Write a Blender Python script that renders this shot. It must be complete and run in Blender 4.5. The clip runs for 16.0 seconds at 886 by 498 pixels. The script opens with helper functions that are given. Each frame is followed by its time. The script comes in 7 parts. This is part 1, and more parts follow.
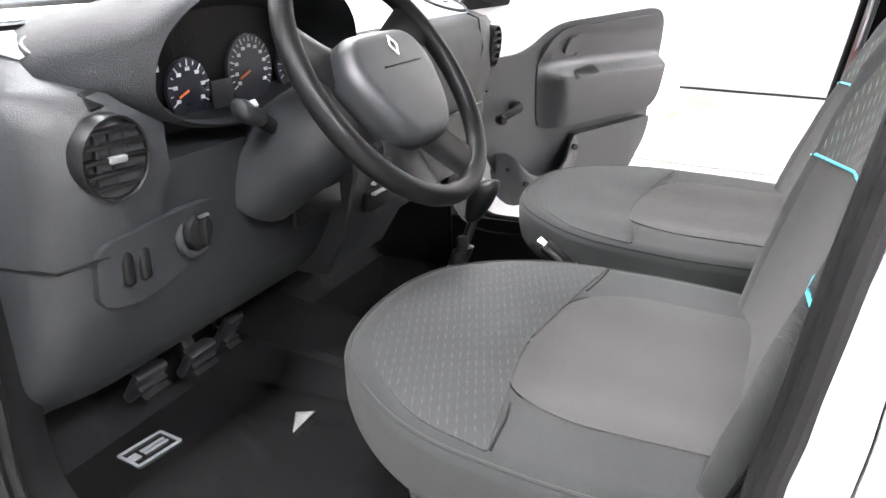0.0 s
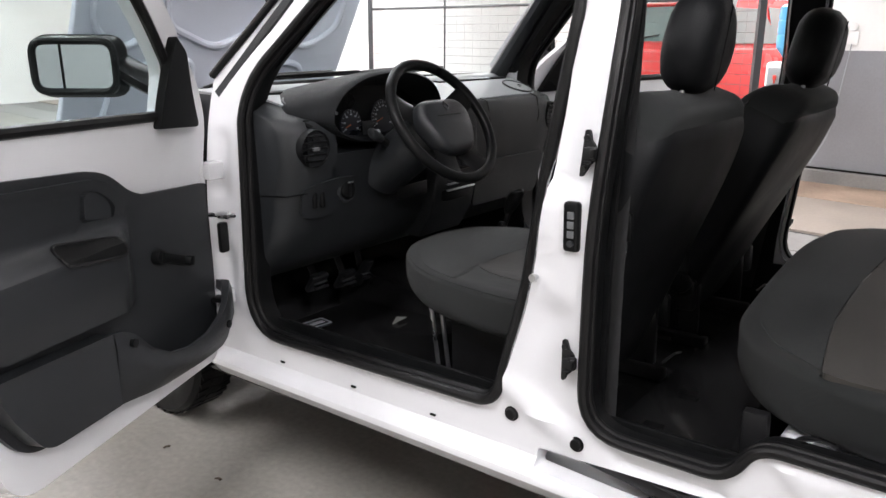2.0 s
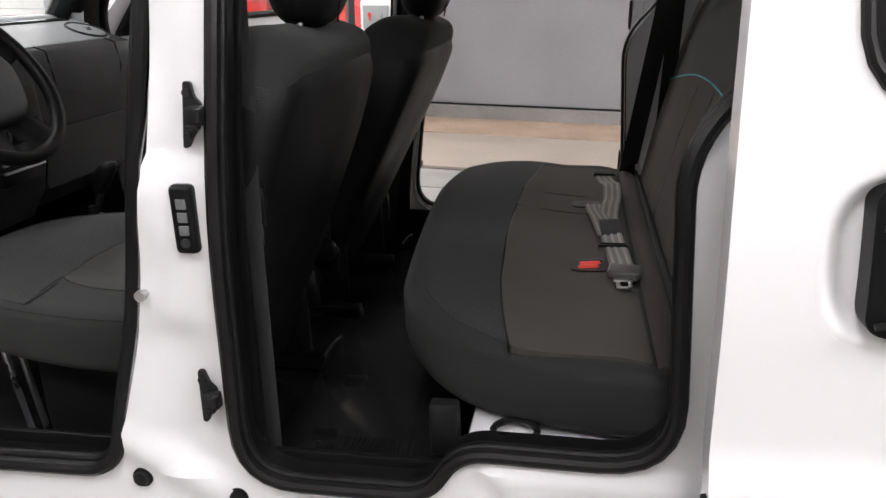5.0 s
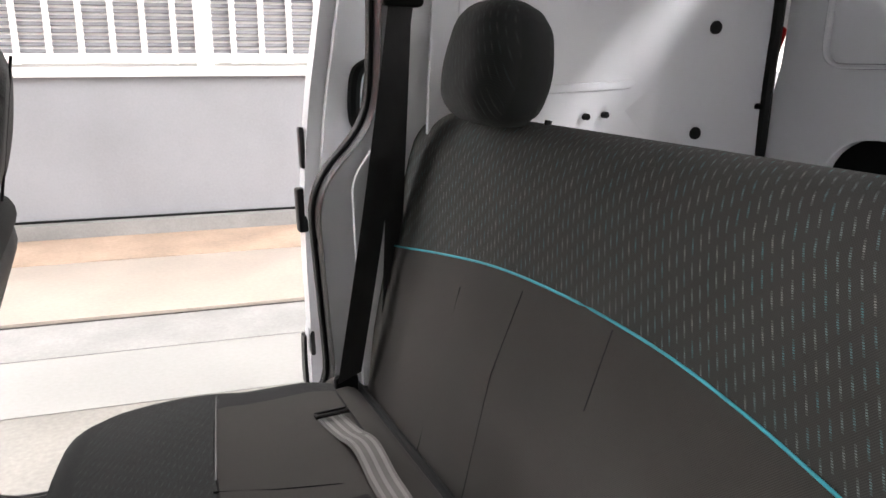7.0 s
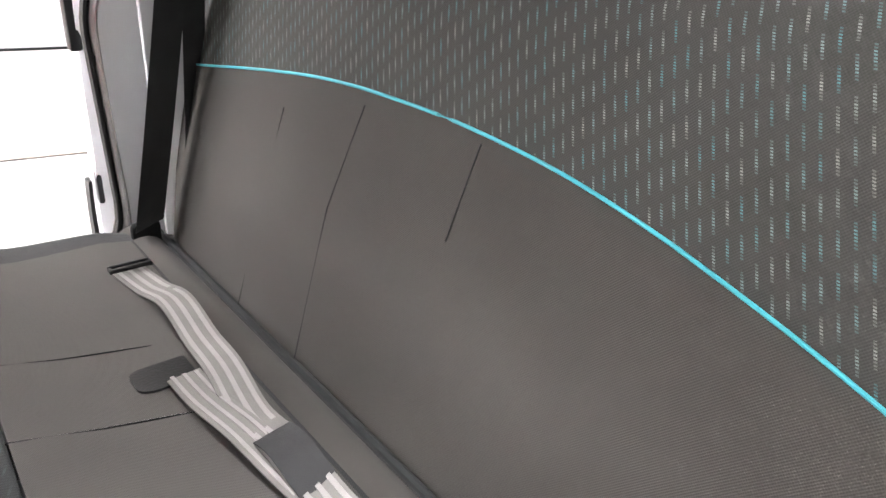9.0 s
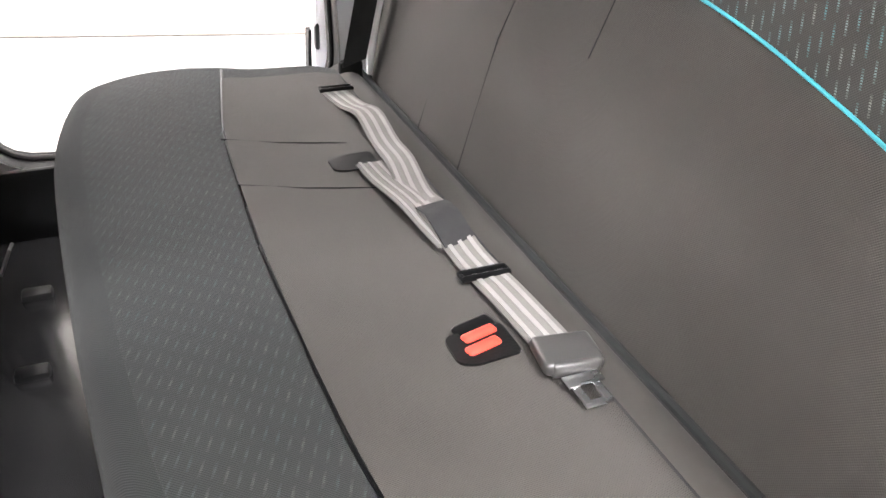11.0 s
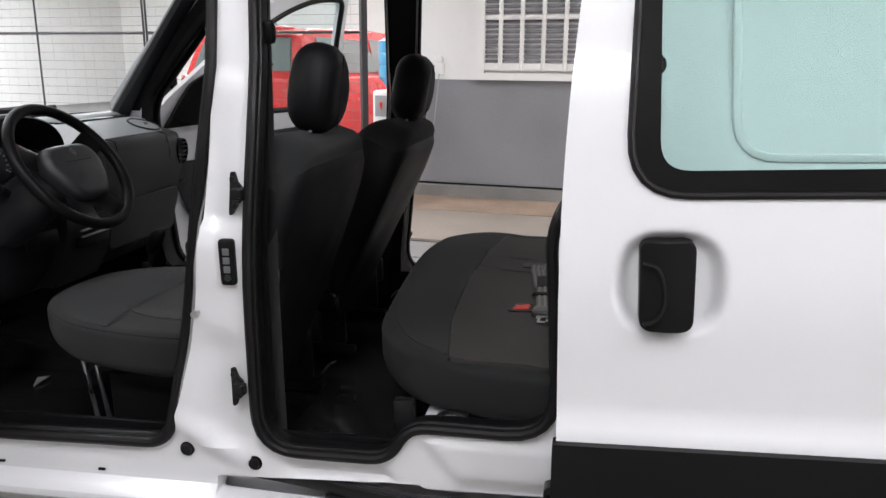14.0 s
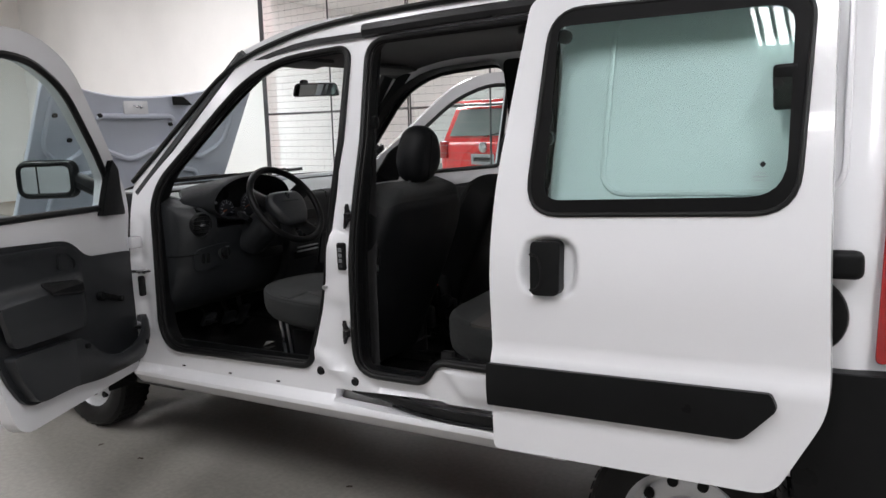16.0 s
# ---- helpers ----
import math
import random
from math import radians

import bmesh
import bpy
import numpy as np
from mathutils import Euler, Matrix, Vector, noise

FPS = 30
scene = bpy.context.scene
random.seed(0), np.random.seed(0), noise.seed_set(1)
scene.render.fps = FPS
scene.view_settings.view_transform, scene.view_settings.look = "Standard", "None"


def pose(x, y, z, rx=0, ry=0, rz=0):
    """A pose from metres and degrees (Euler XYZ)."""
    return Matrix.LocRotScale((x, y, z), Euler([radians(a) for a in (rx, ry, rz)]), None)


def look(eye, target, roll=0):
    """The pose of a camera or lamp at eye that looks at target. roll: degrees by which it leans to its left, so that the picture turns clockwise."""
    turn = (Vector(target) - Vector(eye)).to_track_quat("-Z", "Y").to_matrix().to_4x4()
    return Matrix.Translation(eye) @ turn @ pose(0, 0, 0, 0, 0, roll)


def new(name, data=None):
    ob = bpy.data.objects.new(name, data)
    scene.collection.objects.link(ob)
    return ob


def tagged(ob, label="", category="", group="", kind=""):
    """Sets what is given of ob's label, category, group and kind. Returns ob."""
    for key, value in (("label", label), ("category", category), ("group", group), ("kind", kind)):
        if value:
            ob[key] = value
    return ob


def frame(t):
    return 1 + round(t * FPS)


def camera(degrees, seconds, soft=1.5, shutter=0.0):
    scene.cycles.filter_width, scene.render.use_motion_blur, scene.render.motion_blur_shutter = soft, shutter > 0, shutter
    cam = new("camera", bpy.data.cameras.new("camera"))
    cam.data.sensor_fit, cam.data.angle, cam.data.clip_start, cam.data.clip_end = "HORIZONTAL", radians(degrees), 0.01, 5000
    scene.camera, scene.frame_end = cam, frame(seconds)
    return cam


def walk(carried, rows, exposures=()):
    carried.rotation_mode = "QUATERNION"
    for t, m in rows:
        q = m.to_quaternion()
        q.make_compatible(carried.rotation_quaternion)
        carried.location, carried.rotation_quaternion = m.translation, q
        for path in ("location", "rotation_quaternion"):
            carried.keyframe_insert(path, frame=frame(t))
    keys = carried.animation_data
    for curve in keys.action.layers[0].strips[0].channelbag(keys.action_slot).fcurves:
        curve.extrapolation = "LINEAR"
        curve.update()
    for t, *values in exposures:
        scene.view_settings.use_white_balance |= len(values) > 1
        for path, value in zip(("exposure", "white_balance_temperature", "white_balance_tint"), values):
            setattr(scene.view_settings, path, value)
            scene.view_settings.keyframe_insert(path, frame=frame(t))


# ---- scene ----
cam = camera(60.1, 16.0)
EXPOSURES = [(0, 1.95, 6500, 15), (0.5, 1.15, 6500, 15), (1, 0.25, 6500, 15), (1.5, -0.25, 6500, 15), (2.5, -0.45, 6600, 15), (3, -0.65, 6600, 15), (5.5, -0.4, 6700, 15), (6, 0.15, 6700, 15), (6.5, 0.55, 6700, 15), (7.5, 0.6, 6550, 14), (8, 0.9, 6550, 14), (8.5, 1.45, 6550, 14), (9, 1.9, 6600, 15), (10, 2.15, 6700, 15), (12.5, 0.45, 6500, 15), (13, -0.4, 6450, 14), (13.5, -0.8, 6450, 14), (14.5, -0.98, 6450, 14), (15, -1.05, 6500, 14), (16, -1.25, 6500, 14)]
PATH = [
    (0, (-0.195, -0.514, 1.284), (-0.970, 1.181, 0.560), -0.09),
    (0.5, (0.013, -0.733, 1.319), (-0.933, 0.904, 0.665), 0.29),
    (1, (0.201, -0.950, 1.333), (-0.828, 0.665, 0.755), 0.92),
    (1.5, (0.406, -1.152, 1.353), (-0.726, 0.408, 0.820), 0.55),
    (2, (0.660, -1.299, 1.358), (-0.533, 0.213, 0.821), 0.28),
    (2.5, (0.824, -1.395, 1.355), (-0.298, 0.165, 0.800), -0.19),
    (3, (0.892, -1.473, 1.361), (-0.040, 0.192, 0.763), -0.10),
    (5.5, (0.379, -0.700, 1.300), (0.259, 1.179, 0.626), 0.09),
    (6, (0.323, -0.431, 1.288), (0.463, 1.438, 0.590), 0.11),
    (6.5, (0.297, -0.214, 1.324), (0.776, 1.609, 0.655), -0.11),
    (7, (0.262, 0.027, 1.403), (1.048, 1.799, 0.912), 0.03),
    (7.5, (0.292, 0.146, 1.428), (1.342, 1.803, 1.035), -0.93),
    (8, (0.296, 0.175, 1.398), (1.499, 1.713, 0.965), 0.60),
    (8.5, (0.292, 0.176, 1.354), (1.500, 1.657, 0.762), 2.37),
    (9, (0.303, 0.176, 1.307), (1.459, 1.583, 0.479), 3.89),
    (9.5, (0.249, 0.164, 1.256), (1.382, 1.515, 0.311), 8.18),
    (10, (0.220, 0.156, 1.243), (1.227, 1.525, 0.189), 8.37),
    (12.5, (0.310, -0.705, 1.321), (0.553, 1.124, 0.549), 2.22),
    (13, (0.380, -0.964, 1.343), (0.439, 0.927, 0.696), 1.61),
    (13.5, (0.530, -1.209, 1.378), (0.347, 0.705, 0.827), 0.49),
    (14, (0.691, -1.447, 1.409), (0.330, 0.463, 0.937), 0.47),
    (14.5, (0.846, -1.724, 1.405), (0.383, 0.174, 0.975), 0.38),
    (15, (1.087, -1.876, 1.445), (0.405, -0.043, 1.028), -0.94),
    (15.5, (1.398, -1.991, 1.466), (0.480, -0.251, 1.105), -1.48),
    (16, (1.691, -2.108, 1.449), (0.649, -0.430, 1.134), -1.45),
]
walk(cam, [(t, look(eye, target, roll)) for t, eye, target, roll in PATH], EXPOSURES)

# ---------- world and light ----------
world = bpy.data.worlds.new("world")
scene.world = world
world.use_nodes = True
world.node_tree.nodes["Background"].inputs[0].default_value = (0.80, 0.86, 0.95, 1)
world.node_tree.nodes["Background"].inputs[1].default_value = 0.35


def area_lamp(name, x, y, z, sx, sy, watts, colour=(0.97, 0.985, 1.0), target=None):
    data = bpy.data.lights.new(name, "AREA")
    data.shape, data.size, data.size_y, data.energy, data.color = "RECTANGLE", sx, sy, watts, colour
    ob = new(name, data)
    ob.matrix_world = look((x, y, z), target or (x, y + 0.001, 0))
    return ob


LAMP_WATTS, WALL_WATTS, YARD_WATTS, PASSAGE_WATTS = 460, 5, 3300, 1500


# ---------- materials ----------
def nodes_of(name):
    m = bpy.data.materials.new(name)
    m.use_nodes = True
    t = m.node_tree
    return m, t, t.nodes["Principled BSDF"]


def mat(name, colour, rough=0.5, metal=0.0, vary=0.12, scale=6.0, fine=180.0, bump=0.06, coat=0.0, spec=0.5, sheen=0.0, rough_vary=0.1):
    """A surface with stains at one scale and grain with relief at another."""
    m, t, p = nodes_of(name)
    geo = t.nodes.new("ShaderNodeNewGeometry")
    big, small = t.nodes.new("ShaderNodeTexNoise"), t.nodes.new("ShaderNodeTexNoise")
    big.inputs["Scale"].default_value, small.inputs["Scale"].default_value = scale, fine
    big.inputs["Detail"].default_value = 5
    t.links.new(geo.outputs["Position"], big.inputs["Vector"])
    t.links.new(geo.outputs["Position"], small.inputs["Vector"])
    add = t.nodes.new("ShaderNodeMath")
    add.operation = "MULTIPLY_ADD"
    add.inputs[1].default_value = 0.4
    t.links.new(small.outputs[0], add.inputs[0])
    t.links.new(big.outputs[0], add.inputs[2])
    ramp = t.nodes.new("ShaderNodeMapRange")
    ramp.inputs[1].default_value, ramp.inputs[2].default_value = 0.45, 0.95
    ramp.inputs[3].default_value, ramp.inputs[4].default_value = 1 - vary, 1 + vary
    t.links.new(add.outputs[0], ramp.inputs[0])
    mul = t.nodes.new("ShaderNodeVectorMath")
    mul.operation = "SCALE"
    mul.inputs[0].default_value = colour
    t.links.new(ramp.outputs[0], mul.inputs["Scale"])
    t.links.new(mul.outputs[0], p.inputs["Base Color"])
    r = t.nodes.new("ShaderNodeMapRange")
    r.inputs[1].default_value, r.inputs[2].default_value = 0.3, 0.7
    r.inputs[3].default_value, r.inputs[4].default_value = max(rough - rough_vary, 0.02), min(rough + rough_vary, 1)
    t.links.new(big.outputs[0], r.inputs[0])
    t.links.new(r.outputs[0], p.inputs["Roughness"])
    p.inputs["Metallic"].default_value = metal
    p.inputs["Coat Weight"].default_value = coat
    p.inputs["Coat Roughness"].default_value = 0.06
    p.inputs["Specular IOR Level"].default_value = spec
    p.inputs["Sheen Weight"].default_value = sheen
    if bump:
        b = t.nodes.new("ShaderNodeBump")
        b.inputs["Strength"].default_value, b.inputs["Distance"].default_value = bump, 0.004
        t.links.new(small.outputs[0], b.inputs["Height"])
        t.links.new(b.outputs[0], p.inputs["Normal"])
    return m


def glass_mat(name, colour, rough=0.0):
    """A pane: mostly clear, tinted, with a mirror's gloss."""
    m, t, p = nodes_of(name)
    t.nodes.remove(p)
    clear, gloss, mix = t.nodes.new("ShaderNodeBsdfTransparent"), t.nodes.new("ShaderNodeBsdfGlossy"), t.nodes.new("ShaderNodeMixShader")
    edge, power, gain = t.nodes.new("ShaderNodeLayerWeight"), t.nodes.new("ShaderNodeMath"), t.nodes.new("ShaderNodeMath")
    power.operation, power.inputs[1].default_value = "POWER", 5
    gain.operation, gain.inputs[1].default_value, gain.inputs[2].default_value = "MULTIPLY_ADD", 0.8, 0.035
    t.links.new(edge.outputs["Facing"], power.inputs[0])
    t.links.new(power.outputs[0], gain.inputs[0])
    clear.inputs[0].default_value = (*colour, 1)
    gloss.inputs["Roughness"].default_value = rough
    t.links.new(gain.outputs[0], mix.inputs[0])
    t.links.new(clear.outputs[0], mix.inputs[1])
    t.links.new(gloss.outputs[0], mix.inputs[2])
    t.links.new(mix.outputs[0], t.nodes["Material Output"].inputs[0])
    return m


def glow(name, colour, strength):
    m, t, p = nodes_of(name)
    p.inputs["Base Color"].default_value = (*colour, 1)
    p.inputs["Emission Color"].default_value = (*colour, 1)
    p.inputs["Emission Strength"].default_value = strength
    return m


def fabric(name, colour, thread, dash=None, dash2=None, axes="xz"):
    """Woven cloth: fine weave, and where dash is given short slanted dashes woven in."""
    m, t, p = nodes_of(name)
    tex = t.nodes.new("ShaderNodeTexCoord")
    sep = t.nodes.new("ShaderNodeSeparateXYZ")
    t.links.new(tex.outputs["UV"], sep.inputs[0])

    def math_node(op, a, b=None, c=None):
        n = t.nodes.new("ShaderNodeMath")
        n.operation = op
        for i, v in enumerate((a, b, c)):
            if v is None:
                continue
            if isinstance(v, (int, float)):
                n.inputs[i].default_value = v
            else:
                t.links.new(v, n.inputs[i])
        return n.outputs[0]

    u, v = sep.outputs[0], sep.outputs[1]
    wu = math_node("SINE", math_node("MULTIPLY", u, 2 * math.pi / 0.0028))
    wv = math_node("SINE", math_node("MULTIPLY", v, 2 * math.pi / 0.0028))
    weave = math_node("MULTIPLY", wu, wv)
    noise_a = t.nodes.new("ShaderNodeTexNoise")
    noise_a.inputs["Scale"].default_value = 9.0
    noise_a.inputs["Detail"].default_value = 6
    geo = t.nodes.new("ShaderNodeNewGeometry")
    t.links.new(geo.outputs["Position"], noise_a.inputs["Vector"])
    tone = math_node("ADD", math_node("MULTIPLY", weave, 0.12), math_node("MULTIPLY_ADD", noise_a.outputs[0], 0.35, 0.82))
    base = t.nodes.new("ShaderNodeVectorMath")
    base.operation = "SCALE"
    base.inputs[0].default_value = colour
    t.links.new(tone, base.inputs["Scale"])
    out = base.outputs[0]
    if dash:
        # rows of dashes: each row shifts by half, the dash leans
        pu, pv, ln, wd = 0.0115, 0.0245, 0.34, 0.105
        us = math_node("DIVIDE", math_node("MULTIPLY_ADD", v, -0.40, u), pu)
        col = math_node("FLOOR", us)
        fu = math_node("FRACT", us)
        shift = math_node("MULTIPLY", math_node("MODULO", math_node("ADD", col, 3000), 3), 0.37)
        vs = math_node("ADD", math_node("DIVIDE", v, pv), shift)
        fv = math_node("FRACT", vs)
        inu = math_node("LESS_THAN", math_node("ABSOLUTE", math_node("SUBTRACT", fu, 0.5)), wd)
        inv = math_node("LESS_THAN", math_node("ABSOLUTE", math_node("SUBTRACT", fv, 0.5)), ln)
        core = math_node("LESS_THAN", math_node("ABSOLUTE", math_node("SUBTRACT", fv, 0.5)), 0.14)
        stitch = math_node("GREATER_THAN", math_node("SINE", math_node("MULTIPLY", v, 2 * math.pi / 0.0021)), -0.35)
        mask = math_node("MULTIPLY", math_node("MULTIPLY", inu, inv), stitch)
        mask = math_node("MULTIPLY", mask, math_node("MULTIPLY_ADD", core, 0.55, 0.45))
        white = t.nodes.new("ShaderNodeTexWhiteNoise")
        white.noise_dimensions = "1D"
        t.links.new(math_node("ADD", math_node("MULTIPLY", col, 7.3), math_node("FLOOR", vs)), white.inputs["W"])
        pick = t.nodes.new("ShaderNodeMix")
        pick.data_type = "RGBA"
        pick.inputs[6].default_value, pick.inputs[7].default_value = (*dash, 1), (*(dash2 or dash), 1)
        t.links.new(white.outputs[0], pick.inputs[0])
        mix = t.nodes.new("ShaderNodeMix")
        mix.data_type = "RGBA"
        t.links.new(mask, mix.inputs[0])
        t.links.new(out, mix.inputs[6])
        t.links.new(pick.outputs[2], mix.inputs[7])
        out = mix.outputs[2]
    t.links.new(out, p.inputs["Base Color"])
    p.inputs["Roughness"].default_value = 0.92
    p.inputs["Sheen Weight"].default_value = 0.12
    p.inputs["Sheen Tint"].default_value = (*thread, 1)
    p.inputs["Specular IOR Level"].default_value = 0.2
    b = t.nodes.new("ShaderNodeBump")
    b.inputs["Strength"].default_value, b.inputs["Distance"].default_value = 0.35, 0.0008
    t.links.new(weave, b.inputs["Height"])
    t.links.new(b.outputs[0], p.inputs["Normal"])
    return m


PAINT = mat("white_paint", (0.68, 0.685, 0.705), 0.22, 0, 0.015, 2.0, 400, 0.0, coat=0.6, rough_vary=0.04)
PLASTIC = mat("charcoal_plastic", (0.0165, 0.0182, 0.0205), 0.42, 0, 0.12, 4, 700, 0.25, spec=0.5)
PLASTIC_DASH = mat("grained_dash_plastic", (0.0145, 0.0162, 0.0182), 0.48, 0, 0.12, 5, 600, 0.3, spec=0.38)
# Dash plastic darkened for the hood, its shade put into the colour
PLASTIC_HOOD = mat("shaded_hood_plastic", (0.0085, 0.0095, 0.0108), 0.65, 0, 0.12, 5, 600, 0.35, spec=0.18)
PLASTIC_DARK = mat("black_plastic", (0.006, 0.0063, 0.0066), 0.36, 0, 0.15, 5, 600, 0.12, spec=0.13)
PLASTIC_PALE = mat("grey_dash_plastic", (0.30, 0.32, 0.33), 0.45, 0, 0.06, 4, 600, 0.15)
PRINT_BLACK = mat("black_window_print", (0.004, 0.004, 0.0042), 0.5, 0, 0.1, 6, 500, 0.02, spec=0.1)
RUBBER = mat("black_rubber", (0.006, 0.006, 0.0063), 0.42, 0, 0.2, 12, 300, 0.1, spec=0.22)
MAT_FLOOR = mat("rubber_floor", (0.013, 0.013, 0.0133), 0.16, 0, 0.15, 5, 60, 0.05, spec=0.6, rough_vary=0.06)
HEADLINER = mat("dark_headliner", (0.02, 0.02, 0.022), 0.95, 0, 0.15, 5, 500, 0.2, sheen=0.2)
VINYL = mat("black_vinyl", (0.0058, 0.0062, 0.007), 0.52, 0, 0.15, 4, 350, 0.25, spec=0.17)
METAL = mat("steel", (0.55, 0.56, 0.57), 0.3, 1, 0.1, 10, 200, 0.05)
METAL_DARK = mat("black_steel", (0.016, 0.016, 0.017), 0.36, 0.3, 0.2, 10, 200, 0.05, spec=0.3)
SILVER = mat("silver_paint", (0.55, 0.56, 0.58), 0.35, 0.6, 0.08, 8, 200, 0.03)
CLOTH = fabric("plain_cloth", (0.0500, 0.0465, 0.0425), (0.5, 0.5, 0.5))
CLOTH_DASH = fabric("dashed_cloth", (0.047, 0.0465, 0.043), (0.5, 0.5, 0.5), (0.20, 0.20, 0.185), (0.07, 0.17, 0.185))
CLOTH_SOFT = fabric("soft_dashed_cloth", (0.023, 0.0245, 0.0245), (0.5, 0.5, 0.5), (0.062, 0.062, 0.060), (0.034, 0.05, 0.054))
CLOTH_FRONT = fabric("grey_cloth", (0.036, 0.0355, 0.0345), (0.5, 0.5, 0.5))
CLOTH_SIDE = fabric("side_cloth", (0.020, 0.0215, 0.0215), (0.5, 0.5, 0.5))
PIPING = mat("cyan_piping", (0.05, 0.42, 0.50), 0.6, 0, 0.1, 30, 900, 0.3)
WEBBING = mat("grey_webbing", (0.135, 0.128, 0.122), 0.8, 0, 0.15, 30, 900, 0.4)
BLACK_WEB = mat("black_webbing", (0.015, 0.015, 0.016), 0.75, 0, 0.15, 30, 900, 0.4)
RED = mat("red_plastic", (0.75, 0.06, 0.04), 0.4, 0, 0.08, 20, 300, 0.05)
RED_PAINT = mat("red_paint", (0.62, 0.02, 0.02), 0.25, 0, 0.03, 2, 300, 0, coat=0.6)
RED_LAMP = mat("red_lamp", (0.25, 0.006, 0.006), 0.15, 0, 0.1, 20, 300, 0.02, coat=0.5)
# Mirror colour darkened to stand in for dimmer surroundings in the reflection
MIRROR = mat("mirror", (0.42, 0.45, 0.47), 0.02, 1, 0.0, 1, 10, 0, rough_vary=0)
GLASS = glass_mat("clear_glass", (0.90, 0.96, 0.96))
GLASS_TINT = glass_mat("green_glass", (0.80, 0.915, 0.89))
CONCRETE = mat("concrete_floor", (0.185, 0.175, 0.158), 0.55, 0, 0.32, 1.3, 45, 0.15, rough_vary=0.2)
PLASTER = mat("white_plaster", (0.78, 0.77, 0.75), 0.9, 0, 0.04, 1.2, 80, 0.15)
DIMMED_PLASTER = mat("dimmed_plaster", (0.60, 0.595, 0.58), 0.9, 0, 0.06, 1.2, 80, 0.15)
DADO = mat("grey_dado_paint", (0.22, 0.22, 0.235), 0.6, 0, 0.10, 1.5, 60, 0.12)
PEACH = mat("worn_peach_floor", (0.30, 0.218, 0.163), 0.7, 0, 0.30, 2.2, 40, 0.15)
CREAM = mat("cream_floor", (0.285, 0.246, 0.212), 0.6, 0, 0.16, 2.6, 40, 0.12)
KERB = mat("grey_kerb", (0.20, 0.196, 0.19), 0.8, 0, 0.2, 3, 60, 0.2)
PALE_FLOOR = mat("pale_floor", (0.215, 0.211, 0.203), 0.6, 0, 0.12, 1.2, 50, 0.1)

# Bonnet underside: white paint with its bluish shade put into the colour
SHADED_PAINT = mat("shaded_white_paint", (0.53, 0.565, 0.64), 0.4, 0, 0.06, 3, 200, 0.03)
TAB_GREY = mat("mid_grey_plastic", (0.12, 0.125, 0.13), 0.4, 0, 0.08, 4, 600, 0.1)
STRIPE_GREY = mat("pale_webbing_stripe", (0.23, 0.222, 0.215), 0.8, 0, 0.12, 30, 900, 0.4)
STEEL_GREY = mat("dark_grey_steel", (0.045, 0.045, 0.048), 0.5, 0.2, 0.1, 8, 120, 0.05)


# ---------- mesh helpers ----------
def thing(name, label, category, kind="", group="", at=(0, 0, 0)):
    ob = new(name)
    ob.location = at
    return tagged(ob, label, category, group, kind)


def part(name, bm, material, parent=None, label="", smooth=True, bevel=0.0, angle=35, subsurf=0):
    """Links a bmesh as one mesh object under a thing or a part."""
    bmesh.ops.recalc_face_normals(bm, faces=bm.faces)
    me = bpy.data.meshes.new(name)
    if smooth:
        for f in bm.faces:
            f.smooth = True
        for e in bm.edges:
            if len(e.link_faces) == 2 and e.calc_face_angle(0) > radians(angle):
                e.smooth = False
    bm.to_mesh(me)
    bm.free()
    for m in material if isinstance(material, (list, tuple)) else [material]:
        me.materials.append(m)
    ob = new(name, me)
    if parent is not None:
        ob.parent = parent
        ob.matrix_parent_inverse = Matrix.Translation(-parent.location) if parent.parent is None else Matrix()
    if label:
        ob["label"] = label
    if bevel:
        b = ob.modifiers.new("bevel", "BEVEL")
        b.width, b.segments, b.limit_method, b.angle_limit = bevel, 2, "ANGLE", radians(40)
    if subsurf:
        s = ob.modifiers.new("subsurf", "SUBSURF")
        s.levels = s.render_levels = subsurf
    return ob


def rounded(points, radius, steps=6):
    """A closed outline with its corners rounded; radius one number or one a corner."""
    out, n = [], len(points)
    for i, p in enumerate(points):
        p, a, b = Vector(p), Vector(points[i - 1]), Vector(points[(i + 1) % n])
        r = radius[i] if isinstance(radius, (list, tuple)) else radius
        da, db = a - p, b - p
        d = min(r, da.length * 0.48, db.length * 0.48)
        if d < 1e-4:
            out.append(tuple(p))
            continue
        s, e = p + da.normalized() * d, p + db.normalized() * d
        for k in range(steps + 1):
            t = k / steps
            out.append(tuple((1 - t) ** 2 * s + 2 * t * (1 - t) * p + t * t * e))
    return out


